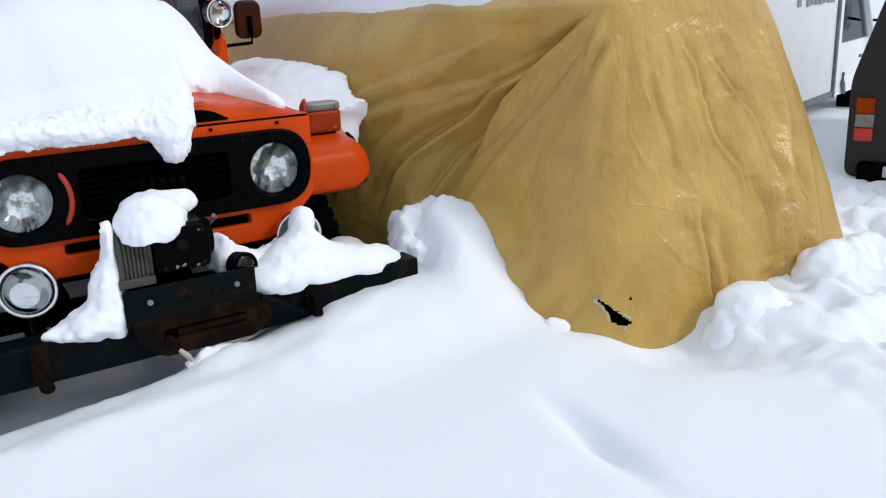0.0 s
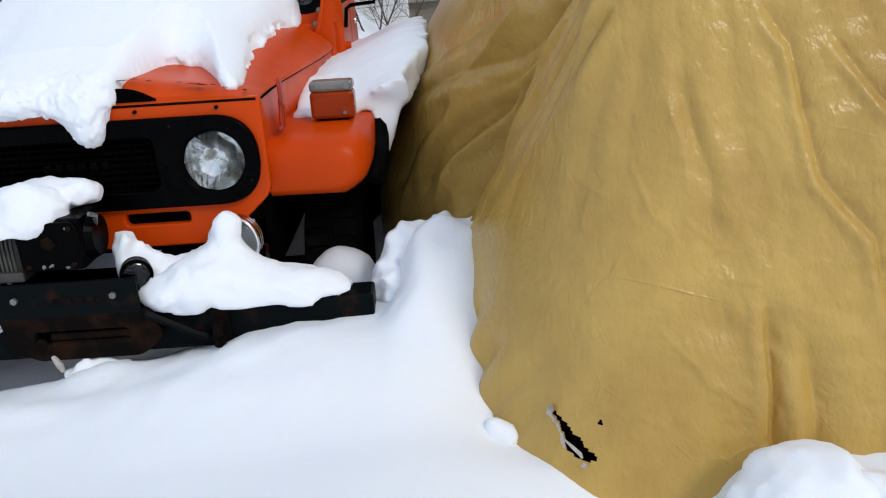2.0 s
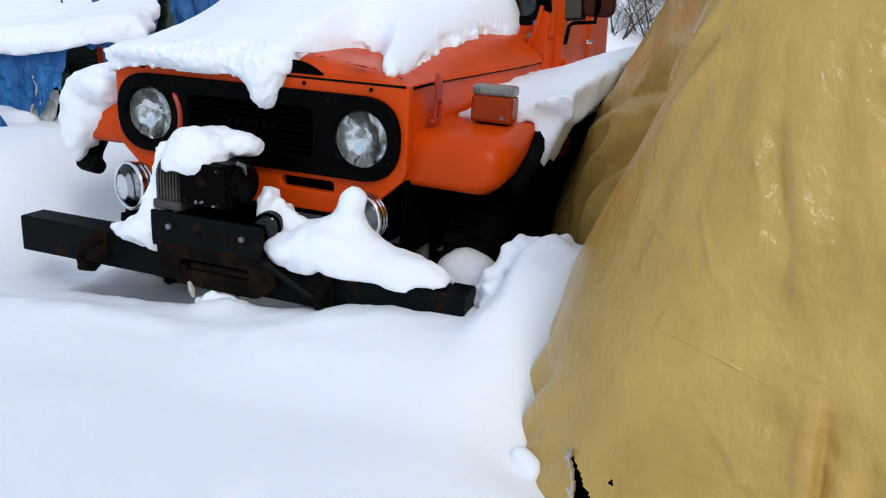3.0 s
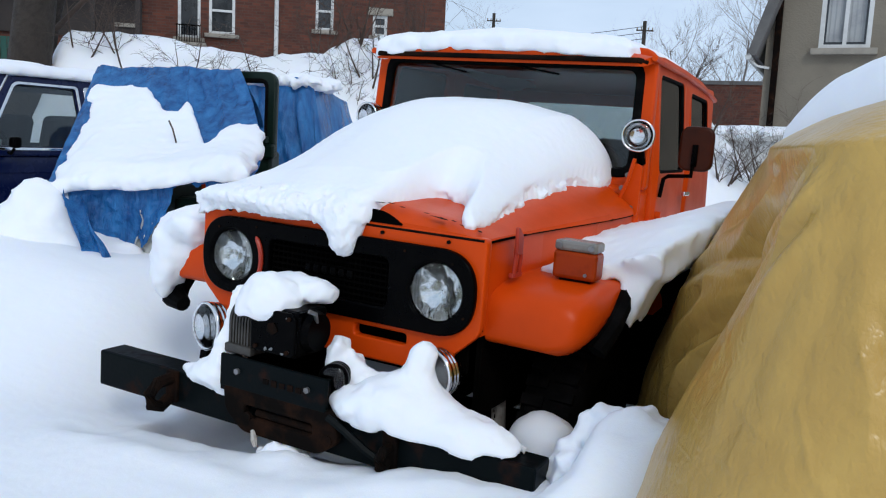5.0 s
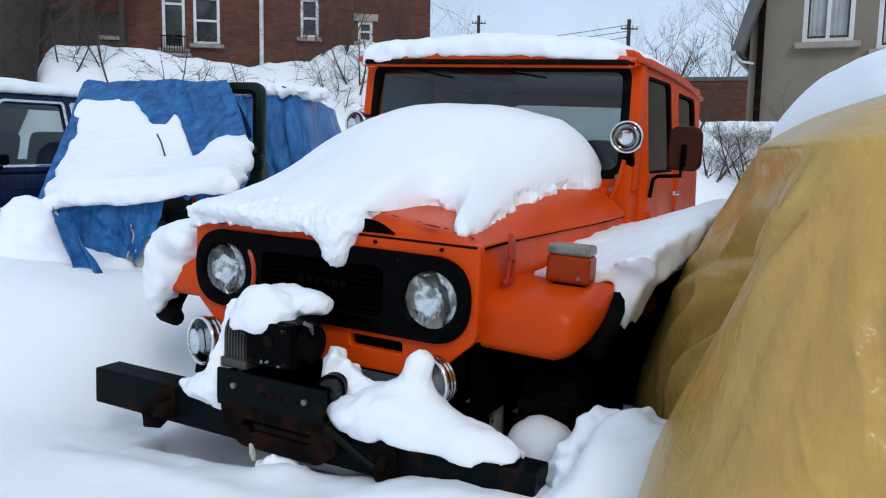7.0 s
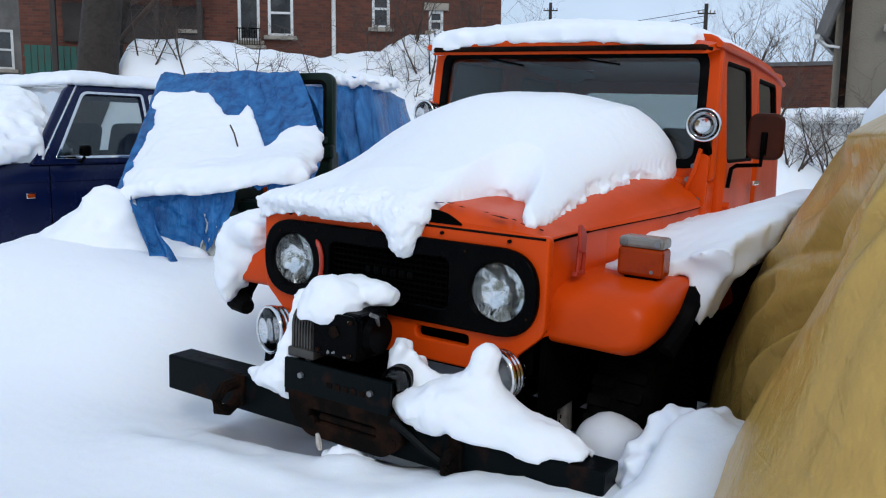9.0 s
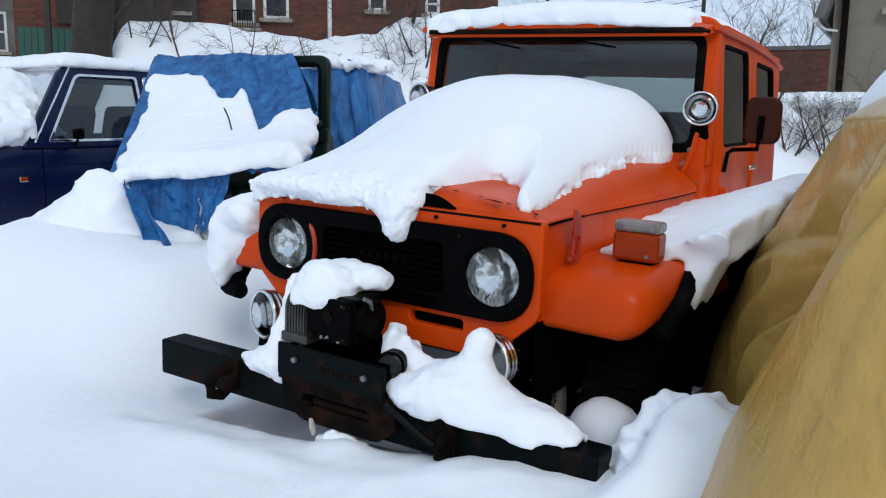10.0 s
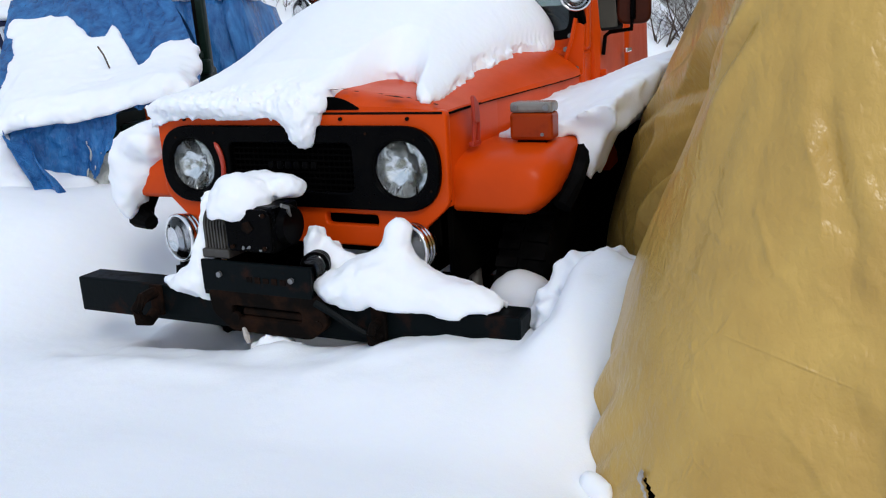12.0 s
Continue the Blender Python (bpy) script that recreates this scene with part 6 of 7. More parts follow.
def build_blue_tarp():
    root = thing("blue_tarp", "torn blue plastic tarp tied over the green truck, crusted with snow", "tarp", GREEN_AT)

    def main(u, v):
        s1, s2, s3 = np.clip(v / 0.12, 0, 1), np.clip((v - 0.12) / 0.48, 0, 1), np.clip((v - 0.60) / 0.40, 0, 1)
        left, right = -0.74 + 0.62 * s2, 0.42 + 0.74 * s2 + 0.12 * np.sin(np.pi * s2)
        x = left + (right - left) * u
        y = 1.60 - 0.38 * s1 - 1.27 * s2
        z = np.where(v < 0.12, 1.42 + 0.39 * s1**0.7, blue_sheet_height(x, y))
        # skirt below the lip: long and full on one side, torn short on the other
        hang = 0.42 - 0.20 * smooth(0.74, 0.90, u) + 0.06 * vnoise(u * 6, 0 * u, 0 * u, 8)
        z = z - s3 * hang
        y = y - s3 * (0.05 + 0.09 * vnoise(u * 5, v * 2, 0 * u, 3)) + 0.10 * u * np.maximum(s3, s2**3)
        x = x + 0.10 * s3 * (0.4 - u)
        swing = u * 8 + 1.2 * vnoise(u * 4, v * 3, 0 * u, 2) + 0.8 * v
        pleat = (np.abs((swing % 1) - 0.5) * 2) ** 1.5
        gather = 0.15 + s3 * (1 - 0.3 * s3) + 0.6 * (1 - s2) * s1 * smooth(0.45, 0.9, u)
        y = y - (0.045 + 0.035 * smooth(0.5, 0.8, u)) * (pleat - 0.4) * gather * (0.6 + 0.6 * vnoise(u * 3, v * 5, 0 * u, 12)) - 0.016 * fbm(u * 22, v * 14, 0 * u, 3, 7)
        z = z + 0.010 * fbm(u * 16, v * 16, 0 * u, 3, 9)
        return x, y, z

    v, q = grid(190, 190, main)
    c = v[q].mean(1)
    tear = vnoise(c[:, 0] * 30, c[:, 2] * 5, 0 * c[:, 0], 6)
    ragged = (c[:, 1] < 0.12) & (c[:, 2] < 1.03 - 0.36 * smooth(0.74, 0.56, c[:, 0]) + 0.10 * tear)
    raw("sheet", v, q[~ragged], BLUE, root)
    # corner that trails on the snow
    def trail(u, v):
        w = 0.16 + 0.03 * np.sin(v * 7)
        x = 0.04 + w * (u - 0.3) + 0.40 * v**1.1
        y = -0.10 - 0.24 * v + 0.03 * np.sin(u * 9 + v * 4)
        z = 0.98 - 0.30 * v + 0.035 * np.sin(u * 6.3 + v * 3) - 0.05 * smooth(0.8, 1, v)
        return x, y, z

    v, q = grid(22, 40, trail)
    raw("trailing_corner", v, q, BLUE, root)

    def rear(u, v):
        x = -0.72 + 1.42 * u
        y = 1.85 + 0.30 * smooth(0, 0.5, v) + 0.85 * np.clip((v - 0.5) / 0.5, 0, 1)
        z = 1.05 + 0.78 * smooth(0, 0.5, v) * (1 - 0.10 * (2 * u - 1) ** 4) - 0.10 * np.clip((v - 0.55) / 0.45, 0, 1)
        z = z - 0.5 * smooth(0.86, 1.0, u) - 0.5 * smooth(0.14, 0.0, u)
        w = (np.abs(((u * 5 + v * 2.5 + 1.3 * vnoise(u * 4, v * 3, 0 * u, 2)) % 1) - 0.5) * 2) ** 1.5 + 0.5 * fbm(u * 9 + v * 6, v * 10, 0 * u, 3, 22)
        return x + 0.02 * w, y + 0.05 * (w - 0.3) * (1 - smooth(0.4, 0.6, v)), z + 0.02 * vnoise(u * 14, v * 9, 0 * u, 4)

    v, q = grid(90, 70, rear)
    raw("rear_sheet", v, q, BLUE, root)


build_blue_tarp()


def build_blue_snow():
    def f(x, y, z):
        zs = blue_sheet_height(x, y)
        u, s = blue_uv(x, y)
        upper = 0.17 + 0.17 * smooth(0.36, 0.50, u) - 0.12 * np.exp(-(((u - 0.63) / 0.04) ** 2)) + 0.26 * np.exp(-(((u - 0.74) / 0.06) ** 2)) + 0.10 * smooth(0.70, 0.85, u)
        edge = np.minimum.reduce([(u - 0.05 + 0.02 * np.sin(s * 9)) * 1.1, (1.02 - u) * 1.0, y + 0.13 - 0.10 * u, (s - upper) * 1.3]) + 0.030 * fbm(x * 8, y * 8, z * 8, 3, 6)
        thick = (0.035 + 0.065 * smooth(0.35, 1.0, s) + 0.02 * vnoise(x * 4, y * 4, 0 * x, 3)) * np.sqrt(np.clip(edge / 0.10, 0.02, 1))
        d = np.maximum(z - zs - thick, zs - 0.04 - z)
        return np.maximum(d * 0.8, -edge) + 0.005 * fbm(x * 20, y * 20, z * 20, 2, 9)

    v, q = nets(f, (-0.9, -0.3, 0.85), (1.25, 1.25, 1.95), 0.017)
    ob = raw("tarp_snow", v, q, SNOW)
    ob.matrix_world = GREEN_AT
    tagged(ob, "crusted sheet of snow slumped down the blue tarp", "snow")


build_blue_snow()
snow_pile("tarp_snow", "snow caught on the rear of the blue tarp", [((0.26, 2.42, 1.800), (0.34, 0.34, 0.070)), ((0.44, 2.36, 1.785), (0.20, 0.24, 0.06)), ((0.0, 2.36, 1.79), (0.3, 0.2, 0.06))], m=GREEN_AT, h=0.02, rough=0.02)
snow_pile("snow_drift", "smooth drift burying the blue tarp's side", [((-0.30, 0.03, 0.56), (0.27, 0.32, 0.30)), ((-0.40, -0.42, 0.48), (0.42, 0.45, 0.27)), ((0.05, -0.38, 0.42), (0.5, 0.3, 0.22)), ((0.22, -0.06, 0.50), (0.45, 0.24, 0.24)), ((-0.09, -0.10, 0.82), (0.17, 0.18, 0.23))], m=GREEN_AT, h=0.03, k=0.25, rough=0.02, fine=0.003)
def build_paper():
    """A crumpled scrap under the skirt."""
    def scrap(u, v):
        x = 0.46 + 0.12 * u + 0.03 * v
        y = -0.02 + 0.05 * vnoise(u * 4, v * 4, 0 * u, 3)
        z = 0.64 + 0.28 * v - 0.10 * u * v + 0.02 * vnoise(u * 6, v * 6, 0 * u, 5)
        return x, y, z

    v, q = grid(16, 24, scrap)
    ob = raw("plastic_scrap", v, q, SCRAP, None, "", False)
    ob.matrix_world = GREEN_AT
    tagged(ob, "crumpled whitish plastic scrap hanging beside the blue tarp", "plastic scrap")


SCRAP = worn("whitish_plastic", (0.42, 0.44, 0.42), (0.30, 0.33, 0.30), 9.0, rough=0.5)
build_paper()
TWIG_Z = float(blue_sheet_height(np.array(0.42), np.array(0.42))) + 0.08
bm = tube(bmesh.new(), [(0.36, 0.46, TWIG_Z + 0.10), (0.40, 0.44, TWIG_Z + 0.05), (0.45, 0.40, TWIG_Z - 0.03)], 0.005, 6)
tw = part("twig", bm, TWIG, None)
tw.matrix_world = GREEN_AT
tagged(tw, "small dead twig stuck in the snow", "twig")


# ---- the navy car ----
def build_navy_car():
    root = thing("navy_car", "dark navy boxy estate car under snow, chrome window trim", "car", pose(-4.4, 0.30, 0.0, 0, 0, 0))
    secs = []
    for y, zt, zb, ins in ((-0.75, 0.95, 0.50, 0.08), (-0.65, 1.04, 0.42, 0.02), (0.3, 1.09, 0.40, 0.0), (1.0, 1.135, 0.40, 0.0), (2.4, 1.14, 0.40, 0.0), (3.5, 1.13, 0.42, 0.02), (3.62, 1.05, 0.50, 0.08)):
        xs = [0 - ins, 0.02 - ins, 0.015 - ins, -0.04 - ins, -1.56 + ins, -1.615 + ins, -1.62 + ins, -1.60 + ins]
        zs = [zb, (zt + zb) / 2, zt - 0.10, zt, zt, zt - 0.10, (zt + zb) / 2, zb]
        secs.append([Vector((x, y, z)) for x, z in zip(xs, zs)])
    body = part("body", loft(bmesh.new(), secs), NAVY, root, "", True)
    body.modifiers.new("edges", "EDGE_SPLIT").split_angle = radians(35)

    def lean(bm, s):
        for v in bm.verts:
            v.co.x -= 0.16 * max(0.0, v.co.z - 1.13) / 0.6
        return bm

    to_side = Matrix(((0, 1, 0, -0.03), (1, 0, 0, 0), (0, 0, 1, 0), (0, 0, 0, 1)))
    side = rounded([(0.98, 1.12), (3.45, 1.12), (3.25, 1.745), (1.46, 1.745), (1.38, 1.70)], [0.01, 0.01, 0.05, 0.05, 0.03])
    w1 = rounded([(1.20, 1.175), (2.06, 1.175), (2.06, 1.675), (1.52, 1.675)], [0.02, 0.02, 0.03, 0.05])
    w2 = rounded([(2.16, 1.175), (3.2, 1.175), (3.1, 1.675), (2.16, 1.675)], 0.03)
    ca = part("cabin_side", lean(moved(plate([side, w1, w2], 0.05, 0.008), to_side), 1), NAVY, root)
    for w in (w1, w2):
        cx, cz = sum(p[0] for p in w) / len(w), sum(p[1] for p in w) / len(w)
        grown = [(cx + (x - cx) * 1.05, cz + (z - cz) * 1.06) for x, z in w]
        part("chrome_trim", lean(moved(plate([grown, w], 0.02, 0.004), Matrix.Translation((0.02, 0, 0)) @ to_side), 1), CHROME, ca)
        g = part("side_glass", lean(moved(plate([w], 0.004), to_side), 1), PANE, ca)
        g.visible_shadow = False
    bm = tube(bmesh.new(), [(-0.01, 1.06, 1.15), (-0.17, 1.47, 1.735), (-0.18, 1.62, 1.745), (-0.18, 3.2, 1.745)], 0.011, 8)
    part("gutter_trim", bm, CHROME, ca, "chrome rain gutter")
    far = part("far_cabin_side", moved(plate([side, w1, w2], 0.05, 0.008), Matrix(((0, 1, 0, -1.50), (1, 0, 0, 0), (0, 0, 1, 0), (0, 0, 0, 1)))), NAVY, root)
    bm = loft(bmesh.new(), [[Vector((x, y, z)) for x, z in ((-0.16, 1.73), (-0.24, 1.775), (-1.36, 1.775), (-1.46, 1.73))] for y in (1.42, 1.6, 3.1, 3.3)])
    part("roof", bm, NAVY, root)
    bm = bmesh.new()
    f = [bm.verts.new(p) for p in ((-0.06, 1.00, 1.14), (-1.54, 1.00, 1.14), (-1.42, 1.44, 1.74), (-0.20, 1.44, 1.74))]
    bm.faces.new(f)
    g = part("windscreen", bm, PANE, root)
    g.visible_shadow = False
    bm = tube(bmesh.new(), [(-0.08, 1.0, 1.145), (-0.21, 1.43, 1.735), (-1.41, 1.43, 1.735), (-1.53, 1.0, 1.145)], 0.012, 8)
    part("windscreen_trim", bm, CHROME, root)
    part("door_seam", box(bmesh.new(), (0.004, 0.006, 0.62), (0.0185, 1.10, 0.80)), MATT_BLACK, root)
    part("door_seam", box(bmesh.new(), (0.004, 0.006, 0.62), (0.0185, 2.12, 0.80)), MATT_BLACK, root)
    part("crease_line", box(bmesh.new(), (0.006, 3.6, 0.010), (0.018, 1.45, 0.985), 0.002), NAVY, root)
    lamp = part("side_repeater", box(bmesh.new(), (0.02, 0.055, 0.03), (0.024, 0.94, 0.885), 0.006), AMBER, root, "small amber side repeater lamp")
    part("lamp_rim", box(bmesh.new(), (0.012, 0.070, 0.042), (0.020, 0.94, 0.885), 0.005), CHROME, lamp)
    mir = part("wing_mirror", box(bmesh.new(), (0.10, 0.06, 0.085), (0.09, 1.36, 1.22), 0.02), BLACK, root)
    part("mirror_stalk", tube(bmesh.new(), [(0.0, 1.36, 1.14), (0.03, 1.36, 1.13), (0.075, 1.36, 1.17)], 0.012, 8), BLACK, mir)
    part("door_handle", box(bmesh.new(), (0.02, 0.12, 0.02), (0.03, 1.98, 1.06), 0.005), CHROME, root)
    bm = bmesh.new()
    box(bm, (0.45, 0.14, 0.62), (-0.42, 2.08, 1.14), 0.06, pose(0, 0, 0, -12))
    box(bm, (0.45, 0.14, 0.62), (-1.12, 2.08, 1.14), 0.06, pose(0, 0, 0, -12))
    part("seat_back", bm, CLOTH, root)
    bm = tube(bmesh.new(), [Matrix.Translation((-0.42, 1.45, 1.13)) @ pose(0, 0, 0, 60) @ Vector((0.19 * math.cos(t), 0.19 * math.sin(t), 0)) for t in np.linspace(0, 2 * math.pi, 25)[:-1]], 0.013, 8, True)
    part("steering_wheel", bm, BLACK, root)
    for y in (-0.05, 2.75):
        wheel(root, (-0.10, y, 0.30), 0.31, 0.17)
        bm = tube(bmesh.new(), [(0.022, y + 0.40 * math.cos(t), 0.30 + 0.40 * math.sin(t)) for t in np.linspace(0.1, 3.04, 15)], 0.014, 8)
        part("wheel_arch", bm, BLACK, root)


build_navy_car()
NV = pose(-4.4, 0.30, 0.0)
snow_pile("car_snow", "thick snow over the navy car's hood and windscreen", [((-0.80, 0.45, 1.20), (0.78, 1.0, 0.20)), ((-0.75, 1.05, 1.38), (0.58, 0.34, 0.26)), ((-0.95, 1.25, 1.55), (0.50, 0.28, 0.20)), ((-0.30, 0.85, 1.22), (0.22, 0.40, 0.13))], m=NV, h=0.03, k=0.15, rough=0.02, low=1.10)


def build_car_roof_snow():
    def f(x, y, z):
        edge = np.minimum.reduce([-0.14 - x, x + 1.5, y - 1.38, 3.35 - y]) + 0.015 * fbm(x * 8, y * 8, 0 * x, 3, 2)
        t = 0.085 * np.sqrt(np.clip(edge / 0.12, 0.02, 1)) + 0.01 * vnoise(x * 3, y * 3, 0 * x, 4)
        return np.maximum(np.maximum(z - 1.772 - t, 1.74 - z), -edge) + 0.004 * fbm(x * 20, y * 20, z * 20, 2, 3)

    v, q = nets(f, (-1.6, 1.3, 1.68), (0.0, 3.45, 1.95), 0.024)
    ob = raw("roof_snow", v, q, SNOW)
    ob.matrix_world = NV
    tagged(ob, "even layer of snow on the navy car's roof", "snow")


build_car_roof_snow()


# ---- white box truck and dark wagon behind the tan tarp ----
def build_box_truck():
    ang = math.degrees(math.atan2(0.26, 0.966))
    root = thing("white_box_truck", "white box truck with grey lettering, parked in snow", "truck", pose(6.95, 2.07, -0.10, 0, 0, ang))
    bm = box(bmesh.new(), (4.2, 2.0, 2.3), (-2.1, 1.0, 1.44), 0.02)
    cargo = part("cargo_box", bm, WHITE, root)
    bm = bmesh.new()
    box(bm, (4.2, 0.02, 0.06), (-2.1, -0.008, 0.33))
    box(bm, (0.05, 0.03, 2.3), (-0.03, -0.010, 1.44), 0.006)
    part("edge_rail", bm, DULL_METAL, cargo)
    for k in range(9):
        if k != 1:
            part("lettering_bar", box(bmesh.new(), (0.075, 0.006, 0.11 + 0.01 * (k % 3)), (-1.05 + 0.105 * k, -0.006, 1.27)), LETTER, cargo, "grey painted lettering bar")
    cab_side = rounded([(0.03, 0.30), (1.9, 0.30), (1.9, 0.75), (1.25, 0.86), (0.62, 1.62), (0.03, 1.66)], [0.02, 0.1, 0.12, 0.1, 0.08, 0.02])
    win = rounded([(0.14, 0.78), (1.05, 0.78), (0.58, 1.52), (0.14, 1.54)], 0.05)
    cab = part("cab", moved(plate([cab_side, win], 0.06, 0.01), pose(0, 0.03, 0)), WHITE, root)
    part("cab_far_side", moved(plate([cab_side, win], 0.06, 0.01), pose(0, 1.8, 0)), WHITE, cab)
    bm = bmesh.new()
    box(bm, (1.2, 1.74, 0.52), (1.28, 0.92, 0.55), 0.05)
    box(bm, (0.6, 1.7, 0.05), (0.32, 0.92, 1.63))
    part("cab_front", bm, WHITE, cab)
    g = part("side_window", moved(plate([win], 0.005), pose(0, 0.03, 0)), PANE, cab)
    g.visible_shadow = False
    part("cab_lining", box(bmesh.new(), (0.05, 1.7, 1.2), (0.06, 0.92, 1.0)), MATT_BLACK, cab)
    bm = tube(bmesh.new(), [(0.55, -0.01, 1.56), (1.06, -0.01, 0.80)], 0.02, 8)
    part("pillar_trim", bm, WHITE, cab)
    mir = part("wing_mirror", box(bmesh.new(), (0.20, 0.09, 0.30), (1.10, -0.24, 1.00), 0.03), WHITE, cab, "large white wing mirror")
    part("mirror_arm", tube(bmesh.new(), [(1.0, 0.0, 0.95), (1.08, -0.2, 0.98)], 0.014, 8), BLACK, mir)
    bm = bmesh.new()
    tube(bm, [(0.25, -0.006, 0.50), (0.22, -0.02, 0.42), (0.25, -0.02, 0.34), (0.30, -0.006, 0.30)], 0.02, 8)
    box(bm, (0.08, 0.02, 0.03), (0.75, -0.006, 0.62), 0.005)
    box(bm, (0.05, 0.02, 0.17), (0.80, -0.006, 0.45), 0.005)
    part("door_fittings", bm, DULL_METAL, cab)
    for x in (1.25, -2.7):
        m = Matrix.Translation((x, 0.14, 0.12)) @ pose(0, 0, 0, 90)
        wh = part("wheel", lathe(bmesh.new(), [(0.05, 0.02), (0.20, 0.05), (0.22, 0.1), (0.22, -0.1)], m), DULL_METAL, root, "", True)
        part("tyre", lathe(bmesh.new(), [(0.22, -0.1), (0.36, -0.1), (0.38, -0.05), (0.38, 0.05), (0.36, 0.1), (0.22, 0.1)], m), RUBBER, wh, "", True)
        bm = tube(bmesh.new(), [(x + 0.46 * math.cos(t), -0.002, 0.12 + 0.46 * math.sin(t)) for t in np.linspace(0, 3.1416, 15)], 0.05, 8)
        part("wheel_arch", bm, MATT_BLACK, root)


build_box_truck()


def build_wagon():
    root = thing("dark_wagon", "charcoal off-road wagon with upright tail lamps, in snow", "car", pose(4.46, 0.32, -0.27, 0, 0, -68))
    rear = rounded([(0.0, 0.40), (1.62, 0.40), (1.62, 1.02), (1.46, 1.62), (0.18, 1.62), (0.0, 1.02)], 0.06)
    win = rounded([(0.20, 1.04), (1.42, 1.04), (1.34, 1.52), (0.28, 1.52)], 0.05)
    back = part("tailgate", moved(plate([rear, win], 0.05, 0.01), pose(0, 0, 0)), GREY_CAR, root)
    part("rear_glass", moved(plate([win], 0.006), pose(0, 0.005, 0)), DARK_PANE, back)
    bm = bmesh.new()
    box(bm, (1.60, 3.0, 0.62), (0.81, 1.53, 0.71), 0.05)
    box(bm, (1.30, 1.9, 0.58), (0.81, 0.99, 1.31), 0.08)
    part("body", bm, GREY_CAR, root)
    lamp = part("tail_lamp", box(bmesh.new(), (0.11, 0.05, 0.10), (0.09, -0.03, 0.86), 0.008), AMBER, root, "upright tail lamp in amber, clear and red")
    part("clear_lens", box(bmesh.new(), (0.11, 0.05, 0.085), (0.09, -0.03, 0.765), 0.008), GREY_LENS, lamp)
    part("red_lens", box(bmesh.new(), (0.11, 0.05, 0.085), (0.09, -0.03, 0.675), 0.008), RED_LENS, lamp)
    lamp2 = part("tail_lamp", box(bmesh.new(), (0.11, 0.05, 0.27), (1.53, -0.03, 0.77), 0.008), RED_LENS, root)
    part("bumper", box(bmesh.new(), (1.56, 0.10, 0.14), (0.85, -0.03, 0.43), 0.03), BLACK, root)
    # plain pale plate fixed to the bumper, no lamp in it
    part("bumper_plate", box(bmesh.new(), (0.30, 0.02, 0.07), (0.38, -0.09, 0.45), 0.006), SEAT_BEIGE, root, "pale plate on the bumper")
    for x in (0.10, 1.52):
        wheel(root, (x, 0.75, 0.30), 0.36, 0.2)


build_wagon()


for bl, k in (([((1.80, -1.00, 0.26), (0.15, 0.11, 0.13)), ((1.68, -1.03, 0.20), (0.10, 0.10, 0.09)), ((1.95, -1.05, 0.22), (0.13, 0.12, 0.10))], 1),
              ([((2.28, -0.98, 0.28), (0.14, 0.12, 0.15)), ((2.45, -0.95, 0.26), (0.16, 0.13, 0.15)), ((2.62, -0.92, 0.26), (0.13, 0.12, 0.13)), ((2.36, -1.12, 0.2), (0.16, 0.12, 0.10))], 2),
              ([((1.168, -0.622, 0.284), (0.016, 0.016, 0.014)), ((1.184, -0.642, 0.275), (0.015, 0.014, 0.013)), ((1.205, -0.668, 0.262), (0.011, 0.011, 0.011))], 3)):
    snow_pile("snow_mound", "crumbly heap of snow at the foot of the tan tarp", bl, h=0.014, k=0.04, rough=0.016, fine=0.007, seed=20 + k)
snow_pile("snow_mound", "broken crumbly crest of snow between bumper and tarp", [((0.93, 0.02, 0.53), (0.06, 0.08, 0.085)), ((1.0, 0.0, 0.56), (0.07, 0.09, 0.085)), ((1.08, 0.02, 0.58), (0.07, 0.08, 0.085)), ((1.15, 0.0, 0.59), (0.06, 0.10, 0.07)), ((0.90, -0.08, 0.47), (0.05, 0.08, 0.07)), ((0.96, 0.06, 0.60), (0.022, 0.04, 0.055))], h=0.009, k=0.02, rough=0.022, fine=0.009, seed=51)

# ---- background: street houses, bank, trees ----
def wall_with_holes(w, h, holes, thick):
    """A wall from (0, 0) to (w, h) in xz, open where holes (x0, z0, x1, z1) are; it goes back from y = 0."""
    loops = [[(0, 0), (w, 0), (w, h), (0, h)]] + [[(a, b), (c, b), (c, d), (a, d)] for a, b, c, d in holes]
    return moved(plate(loops, thick), pose(0, thick / 2, 0))


